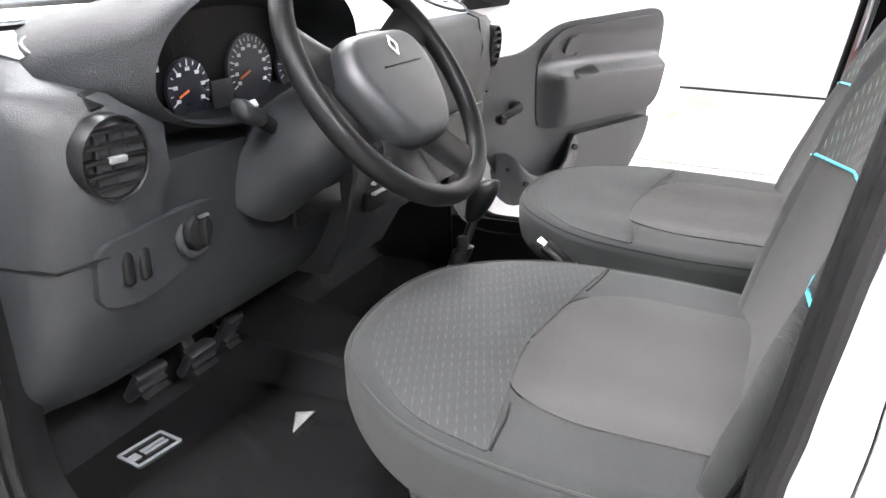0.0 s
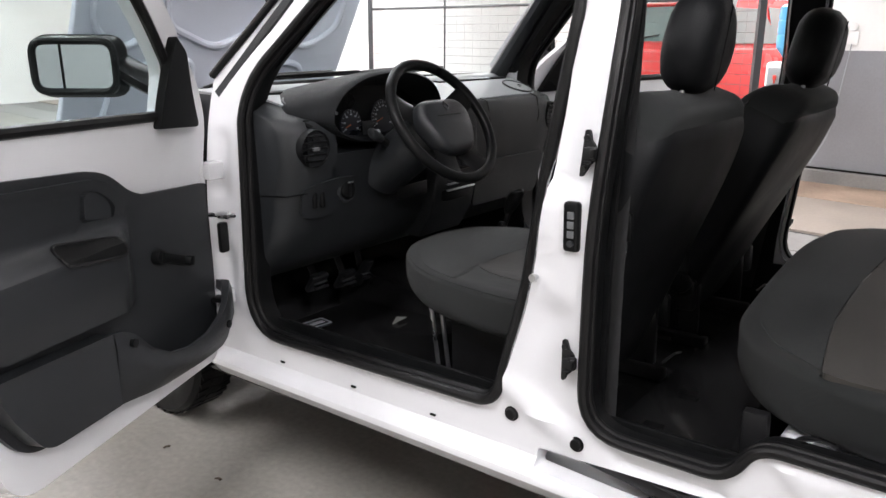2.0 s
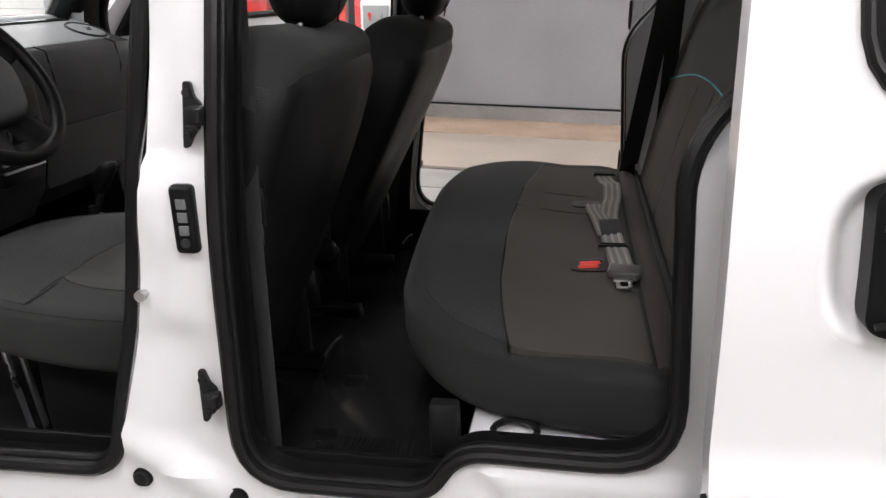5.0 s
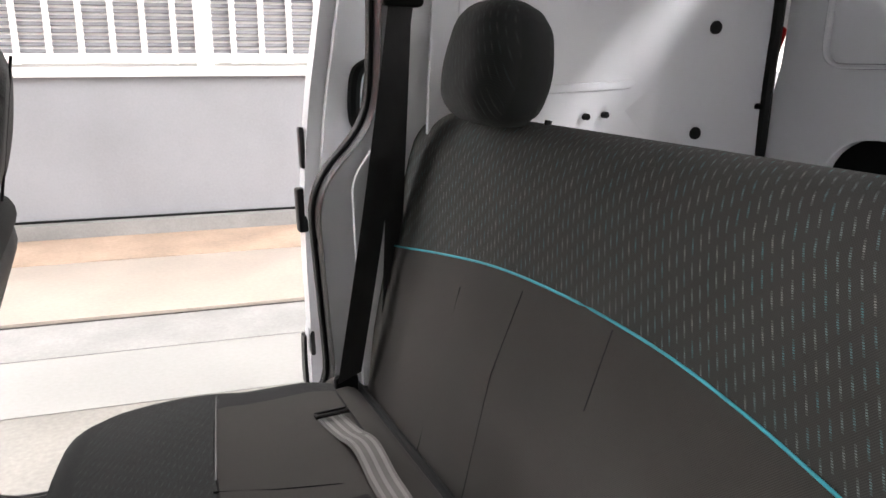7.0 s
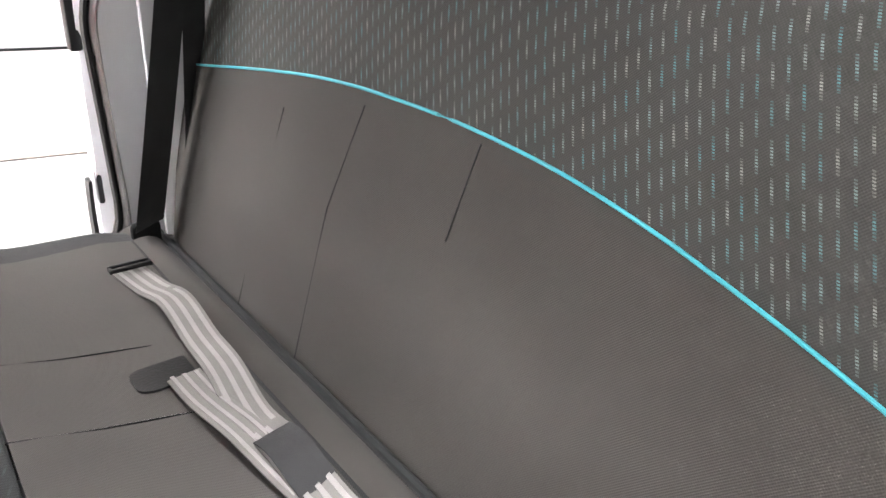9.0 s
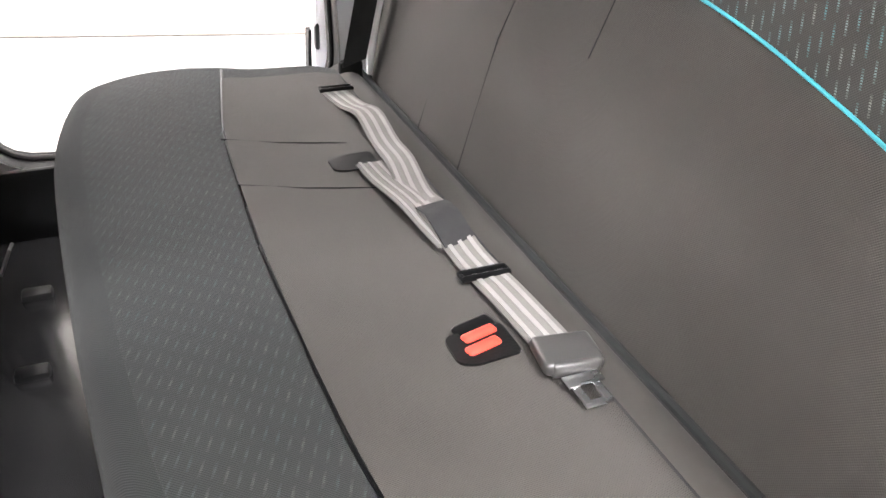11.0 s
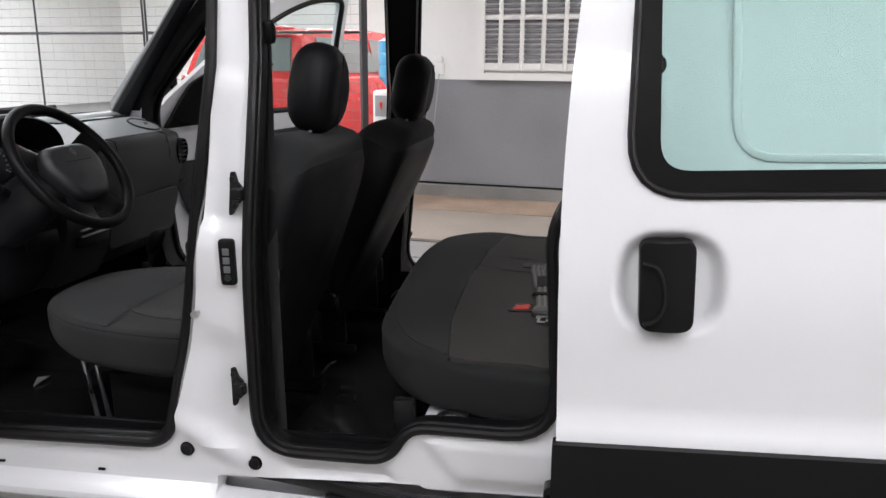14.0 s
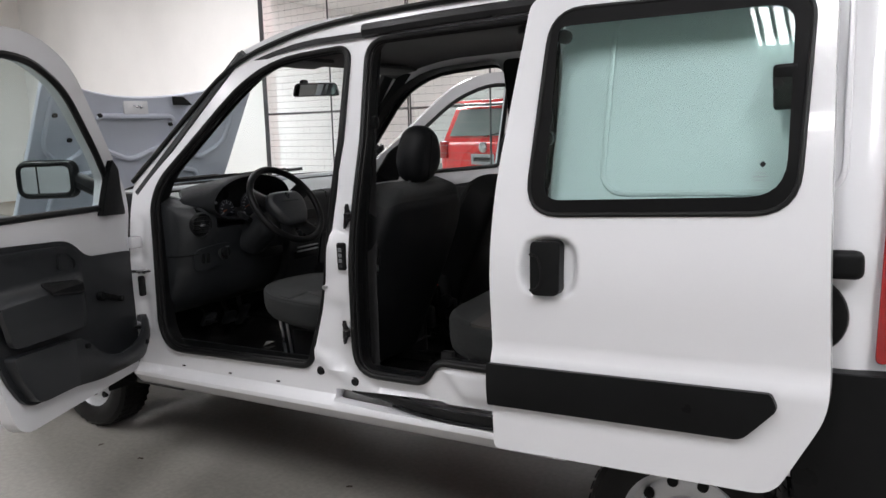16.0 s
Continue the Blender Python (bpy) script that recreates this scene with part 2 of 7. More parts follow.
def sheet(outline, holes=(), thick=(0, 0.03, 0), shape=None, step=0.12, plane="xz"):
    """A plate with holes: outlines in a plane, cut on a lattice, bent by shape(x, y, z), then given thickness."""
    bm = bmesh.new()
    put = {"xz": lambda a, b: (a, 0, b), "xy": lambda a, b: (a, b, 0), "yz": lambda a, b: (0, a, b)}[plane]
    edges = []
    for loop in (outline, *holes):
        vs = [bm.verts.new(put(*p)) for p in loop]
        edges += [bm.edges.new((vs[i - 1], vs[i])) for i in range(len(vs))]
    bmesh.ops.triangle_fill(bm, use_beauty=True, use_dissolve=True, edges=edges)
    if step:
        axes = {"xz": (0, 2), "xy": (0, 1), "yz": (1, 2)}[plane]
        for ax in axes:
            lo, hi = min(v.co[ax] for v in bm.verts), max(v.co[ax] for v in bm.verts)
            k = lo + step
            while k < hi - 1e-3:
                no = [0, 0, 0]
                no[ax] = 1
                co = [0, 0, 0]
                co[ax] = k
                bmesh.ops.bisect_plane(bm, geom=bm.verts[:] + bm.edges[:] + bm.faces[:], plane_co=co, plane_no=no, dist=1e-5)
                k += step
    if shape:
        for v in bm.verts:
            v.co = shape(*v.co)
    if thick:
        geo = bmesh.ops.extrude_face_region(bm, geom=bm.faces[:])
        bmesh.ops.translate(bm, vec=thick, verts=[g for g in geo["geom"] if isinstance(g, bmesh.types.BMVert)])
    return bm


def tube(points, radius, closed=False, seg=8, squash=None, up=(0, 1, 0)):
    """A bar swept along points. squash: (across, along up) instead of one radius."""
    bm = bmesh.new()
    pts = [Vector(p) for p in points]
    n = len(pts)
    rings = []
    ra, rb = squash or (radius, radius)
    for i, p in enumerate(pts):
        a, b = (pts[i - 1], pts[(i + 1) % n]) if closed else (pts[max(i - 1, 0)], pts[min(i + 1, n - 1)])
        d = (b - a).normalized()
        u = Vector(up) - d * d.dot(Vector(up))
        u = u.normalized() if u.length > 1e-3 else d.orthogonal().normalized()
        s = d.cross(u)
        rings.append([bm.verts.new(p + s * ra * math.cos(k * 2 * math.pi / seg) + u * rb * math.sin(k * 2 * math.pi / seg)) for k in range(seg)])
    for i in range(n if closed else n - 1):
        r0, r1 = rings[i], rings[(i + 1) % n]
        for k in range(seg):
            bm.faces.new((r0[k], r0[(k + 1) % seg], r1[(k + 1) % seg], r1[k]))
    if not closed:
        bm.faces.new(rings[0][::-1])
        bm.faces.new(rings[-1])
    return bm


def box(cx, cy, cz, sx, sy, sz, bevel=0.0, seg=2, m=None):
    bm = bmesh.new()
    bmesh.ops.create_cube(bm, size=1, matrix=Matrix.Diagonal((sx, sy, sz, 1)))
    if bevel:
        bmesh.ops.bevel(bm, geom=bm.edges[:], offset=min(bevel, 0.49 * min(sx, sy, sz)), segments=seg, affect="EDGES", profile=0.5)
    bmesh.ops.transform(bm, matrix=Matrix.Translation((cx, cy, cz)) @ (m or Matrix()), verts=bm.verts)
    return bm


def rod(a, b, r, seg=16, r2=None, bevel=0.0):
    """A round bar from a to b."""
    a, b = Vector(a), Vector(b)
    bm = bmesh.new()
    bmesh.ops.create_cone(bm, cap_ends=True, segments=seg, radius1=r, radius2=r if r2 is None else r2, depth=(b - a).length)
    if bevel:
        bmesh.ops.bevel(bm, geom=[e for e in bm.edges if any(len(f.verts) > 4 for f in e.link_faces)], offset=bevel, segments=2, affect="EDGES", profile=0.5)
    bmesh.ops.transform(bm, matrix=Matrix.Translation((a + b) / 2) @ (b - a).to_track_quat("Z", "Y").to_matrix().to_4x4(), verts=bm.verts)
    return bm


def join(*bms):
    out = bmesh.new()
    for b in bms:
        me = bpy.data.meshes.new("tmp")
        b.to_mesh(me)
        b.free()
        out.from_mesh(me)
        bpy.data.meshes.remove(me)
    return out


def loft(rings, caps=True, close=True, wrap=False):
    """Skin over rings of equal count."""
    bm = bmesh.new()
    vs = [[bm.verts.new(p) for p in r] for r in rings]
    n = len(rings[0])
    for i in range(len(vs) if wrap else len(vs) - 1):
        a, b = vs[i], vs[(i + 1) % len(vs)]
        for k in range(n if close else n - 1):
            bm.faces.new((a[k], a[(k + 1) % n], b[(k + 1) % n], b[k]))
    if caps and close and not wrap:
        bm.faces.new(vs[0][::-1])
        bm.faces.new(vs[-1])
    return bm


def spline(points, steps=6, closed=False):
    """A smooth line through points."""
    pts = [Vector(p) for p in points]
    n, out = len(pts), []
    for i in range(n if closed else n - 1):
        p0, p1, p2, p3 = (pts[(i + k) % n] if closed else pts[min(max(i + k, 0), n - 1)] for k in (-1, 0, 1, 2))
        for s in range(steps):
            t = s / steps
            out.append(0.5 * (2 * p1 + (p2 - p0) * t + (2 * p0 - 5 * p1 + 4 * p2 - p3) * t * t + (3 * p1 - p0 - 3 * p2 + p3) * t**3))
    if not closed:
        out.append(pts[-1])
    return [tuple(p) for p in out]


MID = 0.76


def far_side(bm):
    """Mirrors a mesh of the driver's side to the other side of the van."""
    for v in bm.verts:
        v.co.y = 2 * MID - v.co.y
    bmesh.ops.reverse_faces(bm, faces=bm.faces)
    return bm


def prof(z):
    """How far the van's flank leans inwards at a height."""
    return (0.41 * max(z - 0.9, 0) ** 2 if z < 1.4 else 0.1025 + 0.3 * (z - 1.4)) - 0.008


def flank(off=0.0):
    return lambda x, y, z: (x, prof(z) + off, z)


# ---------- hall ----------
def slab(name, x0, x1, y0, y1, z0, z1, material, label, category):
    ob = part(name, box((x0 + x1) / 2, (y0 + y1) / 2, (z0 + z1) / 2, x1 - x0, y1 - y0, z1 - z0), material, smooth=False)
    return tagged(ob, label, category, kind="structure")


slab("floor", -16, 14, -9, 24, -0.2, 0, CONCRETE, "grey worn concrete hall floor", "floor")
aside = set(scene.objects)
slab("floor_pale", -20, 16, 3.45, 4.08, -0.2, 0.004, PALE_FLOOR, "pale grey concrete strip of floor", "floor")
slab("floor_rough", -20, 16, 4.08, 4.58, -0.2, 0.008, KERB, "rough grey concrete strip of floor", "floor")
slab("floor_joint", -20, 16, 4.58, 4.598, -0.2, 0.010, PLASTIC_DARK, "dark joint across the floor", "floor")
slab("floor_cream", -20, 16, 4.598, 5.835, -0.2, 0.028, CREAM, "cream painted floor, worn and stained", "floor")
slab("floor_peach", -20, 16, 5.835, 6.605, -0.2, 0.032, PEACH, "worn peach painted floor by the wall", "floor")
slab("floor_beyond", -20, -1.45, 6.605, 24, -0.2, 0.028, PALE_FLOOR, "pale concrete floor by the gate", "floor")
slab("wall_side", -1.45, 16, 6.75, 7.0, 0, 5.5, PLASTER, "white plastered hall wall", "wall")
slab("dado", -1.45, 16, 6.735, 6.75, 0.16, 1.243, DADO, "grey painted lower wall band", "wall")
slab("kerb", -1.45, 16, 6.605, 6.75, 0.0, 0.142, KERB, "grey concrete kerb along the wall", "kerb")
slab("kerb_joint", -1.45, 16, 6.715, 6.75, 0.142, 0.16, PLASTIC_DARK, "dark gap between kerb and wall", "kerb")
slab("wall_side_front", -20, -7.5, 6.65, 6.9, 0, 5.5, PLASTER, "white plastered wall beside the gate", "wall")
slab("wall_head", -7.5, -1.45, 6.65, 6.9, 3.66, 5.5, PLASTER, "white wall above the gate", "wall")
slab("wall_return", -1.45, -1.2, 7.0, 24, 0, 5.5, PLASTER, "white plastered wall", "wall")
# the side wall stands a few degrees askew to the van
ASKEW = Matrix.Translation((0, 6.546, 0)) @ Matrix.Rotation(radians(-5.95), 4, "Z") @ Matrix.Translation((0, -6.735, 0))


def set_askew(seen):
    for ob in [o for o in scene.objects if o not in seen and o.parent is None]:
        ob.matrix_world = ASKEW @ ob.matrix_basis


set_askew(aside)
slab("wall_back", 14, 14.3, -9, 7, 0, 5.5, PLASTER, "white plastered hall wall", "wall")
# Unseen wall, greyed so that less light bounces onto the van
slab("wall_near", -16, 14, -9.3, -9, 0, 5.5, DIMMED_PLASTER, "unseen hall wall, plaster greyed to cut fill light", "wall")
slab("wall_yard", -16, -15.7, -9, 24, 0, 5.5, PLASTER, "white wall beyond the gate", "wall")
slab("wall_end", -16, 4, 24, 24.3, 0, 5.5, PLASTER, "white plastered wall", "wall")
slab("ceiling", -16, 14, -9.3, 24.3, 5.5, 5.7, PLASTER, "white hall ceiling", "ceiling")

# ---------- lights ----------
LAMP_GLOW = glow("lamp_panel", (1.0, 0.98, 0.94), 4.0)
for lx in (-12.3, -8.0, -3.72, 0.575, 4.87, 9.2):
    for ly in (-3.35, 2.6):
        # watts tuned per panel; panels beyond the reflected one are added for light
        share = {-12.3: 1.6, -8.0: 3.2, 0.575: 0.08, 4.87: 1.5, 9.2: 1.6}.get(lx, 1.0) if ly > 0 else (2.6 if lx > 4 else 1.7 if lx < -7 else 1.0)
        light = thing("ceiling_light", "white ribbed skylight panel in the ceiling", "ceiling light", group="skylights", at=(lx, ly, 5.5))
        part("frame", join(box(lx, ly - 1.55, 5.46, 0.93, 0.04, 0.08), box(lx, ly + 1.55, 5.46, 0.93, 0.04, 0.08), box(lx - 0.45, ly, 5.46, 0.04, 3.14, 0.08), box(lx + 0.45, ly, 5.46, 0.04, 3.14, 0.08)), PLASTER, light, smooth=False)
        part("panel", box(lx, ly, 5.485, 0.86, 3.06, 0.02), LAMP_GLOW, light, "glowing skylight sheet", smooth=False)
        for k in range(7):
            part("rib", box(lx - 0.36 + k * 0.12, ly, 5.405, 0.028, 3.06, 0.03), STEEL_GREY, light, "dark steel rib", smooth=False)
        area_lamp("hall_light", lx, ly, 5.44, 0.85, 3.0, LAMP_WATTS * share)
# Fill lamps without fixtures, added to brighten the yard, wall and passage
area_lamp("yard_fill", -10, 12, 5.3, 5, 8, YARD_WATTS)
area_lamp("wall_fill", 2.5, 5.4, 5.3, 6, 0.6, WALL_WATTS)
area_lamp("passage_fill", -3.5, 12, 5.3, 3, 6, PASSAGE_WATTS)

# ---------- pads ----------
def inset(loop, d):
    """A closed outline moved inwards by d."""
    n, out = len(loop), []
    area = sum(loop[i - 1][0] * loop[i][1] - loop[i][0] * loop[i - 1][1] for i in range(n))
    s = 1 if area > 0 else -1
    for i in range(n):
        a, b = Vector(loop[i - 1]), Vector(loop[(i + 1) % n])
        t = (b - a).normalized()
        out.append((loop[i][0] - s * t.y * d, loop[i][1] + s * t.x * d))
    return out


def pad(outline, h, r, to, step=0.05, r2=None):
    """An upholstered block: outline in a plane, height h, edges rounded by r, bent into place by to(a, b, h)."""
    bm = bmesh.new()
    r2 = r if r2 is None else r2
    levels = [(r2, 0)] + [(r2 * (1 - math.sin(t)), r2 - r2 * math.cos(t)) for t in np.linspace(0.3, math.pi / 2, 4)]
    levels += [(r * (1 - math.cos(t)), h - r + r * math.sin(t)) for t in np.linspace(0, math.pi / 2, 7)]
    rings = []
    for d, z in levels:
        rings.append([bm.verts.new((*p, z)) for p in inset(outline, d)])
    n = len(outline)
    for a, b in zip(rings, rings[1:]):
        for k in range(n):
            bm.faces.new((a[k], a[(k + 1) % n], b[(k + 1) % n], b[k]))
    for ring in (rings[0], rings[-1]):
        edges = [bm.edges.get((ring[i - 1], ring[i])) for i in range(n)]
        bmesh.ops.triangle_fill(bm, use_beauty=True, use_dissolve=True, edges=edges)
    if step:
        for ax in (0, 1):
            lo, hi = min(v.co[ax] for v in bm.verts), max(v.co[ax] for v in bm.verts)
            k = lo + step
            while k < hi - 1e-3:
                no, co = [0, 0, 0], [0, 0, 0]
                no[ax], co[ax] = 1, k
                bmesh.ops.bisect_plane(bm, geom=bm.verts[:] + bm.edges[:] + bm.faces[:], plane_co=co, plane_no=no, dist=1e-5)
                k += step
    uv = bm.loops.layers.uv.new("uv")
    for f in bm.faces:
        for l in f.loops:
            c = l.vert.co
            l[uv].uv = (c.x, c.y + (h - c.z))
    for v in bm.verts:
        v.co = to(*v.co)
    return bm


def panel(outline, to, base, lift=0.004, step=0.05, holes=()):
    """A thin sewn panel that follows the top of a pad."""
    bm = sheet(outline, holes, None, None, step, "xy")
    uv = bm.loops.layers.uv.new("uv")
    for f in bm.faces:
        for l in f.loops:
            l[uv].uv = (l.vert.co.x, l.vert.co.y)
    geo = bmesh.ops.extrude_face_region(bm, geom=bm.faces[:])
    for v in [g for g in geo["geom"] if isinstance(g, bmesh.types.BMVert)]:
        v.co.z = -0.012
    for v in bm.verts:
        v.co = to(v.co.x, v.co.y, base + v.co.z + lift)
    return bm


def along(points, to, base, lift=0.004):
    return [to(a, b, base + lift) for a, b in points]


# ---------- van body ----------
aside = set(scene.objects)
van = thing("van", "white panel van with its doors and bonnet open", "van")

FRONT_HOLE = rounded([(-1.06, 0.56), (-0.215, 0.575), (-0.120, 0.86), (-0.074, 1.27), (-0.095, 1.755), (-0.56, 1.735), (-1.075, 1.26)], [0.13, 0.05, 0.12, 0.2, 0.06, 0.25, 0.1])
REAR_HOLE = rounded([(0.000, 0.575), (0.30, 0.575), (0.345, 0.655), (0.656, 0.650), (0.638, 1.105), (0.755, 1.222), (0.752, 1.42), (0.735, 1.765), (-0.012, 1.765), (0.024, 1.3), (0.008, 0.95)], [0.10, 0.07, 0.05, 0.11, 0.07, 0.07, 0.15, 0.1, 0.08, 0.3, 0.3])
# the passenger side openings are shaped to fit the camera's view of the post
FAR_FRONT = rounded([(-1.06, 0.56), (-0.215, 0.575), (-0.120, 0.86), (-0.045, 1.27), (-0.005, 1.755), (-0.56, 1.735), (-1.075, 1.26)], [0.13, 0.05, 0.12, 0.2, 0.09, 0.25, 0.1])
FAR_REAR = rounded([(-0.042, 0.575), (0.30, 0.575), (0.345, 0.655), (0.664, 0.650), (0.645, 1.13), (0.762, 1.255), (0.757, 1.42), (0.735, 1.765), (0.105, 1.765), (0.05, 1.3)], [0.12, 0.07, 0.05, 0.11, 0.07, 0.07, 0.15, 0.1, 0.08, 0.3])
RAIL_HOLE = rounded([(-0.106, 0.462), (0.10, 0.456), (0.66, 0.452), (0.66, 0.516), (0.375, 0.512), (0.363, 0.521), (-0.104, 0.504)], [0.01, 0.1, 0.005, 0.005, 0.006, 0.006, 0.01])
SIDE = [(-1.24, 0.385), (0.80, 0.385), (0.80, 1.855), (-0.25, 1.855), (-0.55, 1.83), (-0.80, 1.715), (-1.235, 1.285)]
SIDE = SIDE[:3] + spline([(0.80, 1.855, 0), (0.3, 1.868, 0), (-0.15, 1.855, 0), (-0.45, 1.815, 0), (-0.72, 1.725, 0), (-0.98, 1.51, 0), (-1.225, 1.28, 0)], 5)[1:]
SIDE = [p[:2] for p in SIDE]


def sill(z):
    """The flank with the sill's rounded lower edge and the pillar's recess."""
    y = prof(z)
    if z < 0.475:
        y -= 0.035 * math.sin(min((0.475 - z) / 0.032, 1) * math.pi / 2)
    if z < 0.425:
        y += 0.012 * min((0.425 - z) / 0.008, 1) + 0.03 * ((0.425 - z) / 0.04) ** 1.5
    return y


def body_shape(x, y, z):
    # the pillar between the doors stands a little proud at mid height and the frame dips towards the seals
    soft = lambda v: min(max(v, 0), 1) ** 2 * (3 - 2 * min(max(v, 0), 1))
    relief = 0.0
    if -0.24 < x < 0.03 and 0.58 < z < 1.75:
        # a flat facet round the contact block, ending in a ridge below the upper striker
        mid = math.exp(-(((x + 0.075) / 0.05) ** 2))
        relief = 0.018 * mid * (soft((z - 1.070) / 0.022) - soft((z - 1.20) / 0.2)) - 0.010 * mid * soft((1.062 - z) / 0.022) * soft((z - 0.91) / 0.1)
        relief += 0.014 * mid * soft((0.86 - z) / 0.06)
    if -1.24 < x < -1.07 and z > 0.5:
        relief = 0.014 * math.exp(-(((x + 1.165) / 0.04) ** 2)) * (soft((z - 0.93) / 0.03) - soft((z - 1.10) / 0.05) + soft((0.82 - z) / 0.04) - soft((0.66 - z) / 0.1))
    if z < 0.66:
        # gusset at the pillar's foot and the facet under the bench step
        relief -= 0.014 * soft((0.050 - abs(z - 0.60 + 0.5 * (x + 0.13))) / 0.05) * math.exp(-(((x + 0.12) / 0.10) ** 2))
        relief += 0.015 * soft((x - 0.06) / 0.03) * (1 - soft((x - 0.25 + 0.8 * (z - 0.57)) / 0.03)) * soft((0.572 - z) / 0.02) * soft((z - 0.515) / 0.012)
        relief -= 0.013 * soft((x - 0.385 - 0.8 * (0.60 - z)) / 0.03) * soft((0.645 - z) / 0.02) * soft((z - 0.535) / 0.015)
    return (x, sill(z) + relief, z)


for flip in (0, 1):
    turn = far_side if flip else (lambda b: b)
    front_hole, rear_hole = (FAR_FRONT, FAR_REAR) if flip else (FRONT_HOLE, REAR_HOLE)
    bm = sheet(SIDE, [front_hole, rear_hole, RAIL_HOLE], (0, 0.05, 0), body_shape, 0.016)
    part("side_frame", turn(bm), PAINT, van, "white door apertures and pillars", bevel=0.006, angle=50)
    def ahead(x, y, z, k=1.0):
        """The driver's door seal sits inboard on the pillar, ahead of its outer edge."""
        off = 0.0 if flip or x < -0.25 else k * float(np.interp(z, (0.62, 0.75, 0.9, 1.1, 1.2, 1.4), (0, 0.03, 0.042, 0.032, 0.02, 0)))
        return (x - off, y + 1.5 * off, z)
    edge = [(x, z) for x, z in front_hole if x > -0.25 and 0.60 < z < 1.42]
    if not flip:
        part("pillar_jamb", loft([[ahead(x - 0.002, body_shape(x, 0, z)[1] + 0.004, z, k) for x, z in edge] for k in (0, 0.25, 0.5, 0.75, 1)], False, False), PAINT, van, "white inner face of the door pillar")
    for hole, nm in ((front_hole, "front_door_seal"), (rear_hole, "sliding_door_seal")):
        shift = ahead if nm == "front_door_seal" else (lambda x, y, z: (x, y, z))
        for off, r, ins in (((-0.006, 0.0125, 0.002), (0.010, 0.009, 0.011)) if nm == "front_door_seal" else ((-0.006, 0.0115, 0.001), (0.010, 0.008, 0.006))):
            ring = [shift(x, prof(z) + off, z) for x, z in inset(hole, ins)]
            part(nm, turn(tube(ring, r, True, 10)), RUBBER, van, "black rubber door seal")
        # return of the opening, lined in black trim
        rings = [[shift(x, prof(z) + dy, z) for x, z in inset(hole, di)] for dy, di in (((0.012, 0.002), (0.04, 0.006), (0.085, -0.012)) if nm == "front_door_seal" else ((0.008, 0.004), (0.035, 0.006), (0.056, 0.004)))]
        rear_part = [i for i, p in enumerate(rings[0]) if p[0] > 0.60 and 0.72 < p[2] < 1.74]
        if nm == "front_door_seal" or not rear_part:
            part("aperture_trim", turn(loft(rings, caps=False)), PLASTIC_DARK, van, "black inner trim of the opening")
        else:
            n0, n1, n = rear_part[0], rear_part[-1], len(rings[0])
            part("pillar_return", turn(loft([r[n0 : n1 + 1] for r in rings], False, False)), PLASTIC_DARK, van, "black inner trim of the opening")
            order = [(n1 + k) % n for k in range(n - (n1 - n0) + 1)]
            part("aperture_trim", turn(loft([[r[i] for i in order] for r in rings], False, False)), PLASTIC_DARK, van, "black inner trim of the opening")
    post = rounded([(-0.16, 0.44), (-0.042, 0.44), (-0.036, 0.66), (0.006, 1.0), (0.058, 1.30), (0.115, 1.76), (-0.002, 1.76), (-0.035, 1.27), (-0.10, 0.86), (-0.19, 0.60)] if flip else [(-0.16, 0.44), (0.012, 0.44), (0.028, 1.30), (-0.008, 1.76), (-0.085, 1.76), (-0.06, 1.27), (-0.10, 0.86), (-0.19, 0.60)], 0.04)
    part("post_trim", turn(sheet(post, (), (0, 0.012, 0), lambda x, y, z: (x, prof(z) + 0.062, z), 0.06)), PLASTIC_DARK, van, "black inner trim of the door post", bevel=0.004)
    part("sill_trim", turn(box(-0.20, 0.062, 0.505, 1.75, 0.014, 0.17, 0.005)), PLASTIC_DARK, van, "black inner sill trim")
    # lower rail in its slot
    part("rail_recess", turn(box(0.28, 0.0495, 0.48, 0.80, 0.007, 0.11)), PAINT, van)
    way = spline([(-0.06, 0.042, 0.500), (0.06, 0.026, 0.497), (0.15, 0.012, 0.492), (0.24, -0.002, 0.484), (0.37, -0.012, 0.478), (0.50, -0.015, 0.480), (0.66, -0.016, 0.486)], 6)
    rail = part("lower_rail", turn(tube(way, 0.0, False, 8, (0.023, 0.012), (0, 1, 0))), METAL_DARK, van, "black sliding door rail")
    part("rail_lip", turn(tube([(x, y - 0.016, z - 0.020) for x, y, z in way[12:]], 0.005, False, 8)), METAL_DARK, rail)
    part("rail_lip", turn(tube([(x, y - 0.014, z + 0.019) for x, y, z in way[12:]], 0.004, False, 8)), METAL_DARK, rail)
    part("upper_rail", turn(tube([(x, prof(1.80) - 0.012, 1.803 + 0.004 * math.sin(x * 4)) for x in np.linspace(-0.03, 1.70, 24)], 0, False, 8, (0.026, 0.02))), METAL_DARK, van, "black roof rail channel")
    gutter = [(x, prof(z) - 0.008, z) for x, z in SIDE[3:]]
    part("gutter_moulding", turn(tube(gutter, 0.011, False, 8)), RUBBER, van, "black gutter moulding")
    # small fittings of the pillar
    def striker(x, z):
        """A pointed plate with two bolts and a hooked block."""
        y = prof(z)
        lean = lambda a, b, c: (a, prof(c) - 0.007, c)
        base = sheet(rounded([(x - 0.016, z - 0.044), (x - 0.008, z - 0.044), (x + 0.004, z - 0.020), (x + 0.012, z - 0.012), (x + 0.012, z + 0.014), (x + 0.002, z + 0.024), (x - 0.004, z + 0.044), (x - 0.014, z + 0.044)], 0.004), (), (0, 0.006, 0), lean, 0)
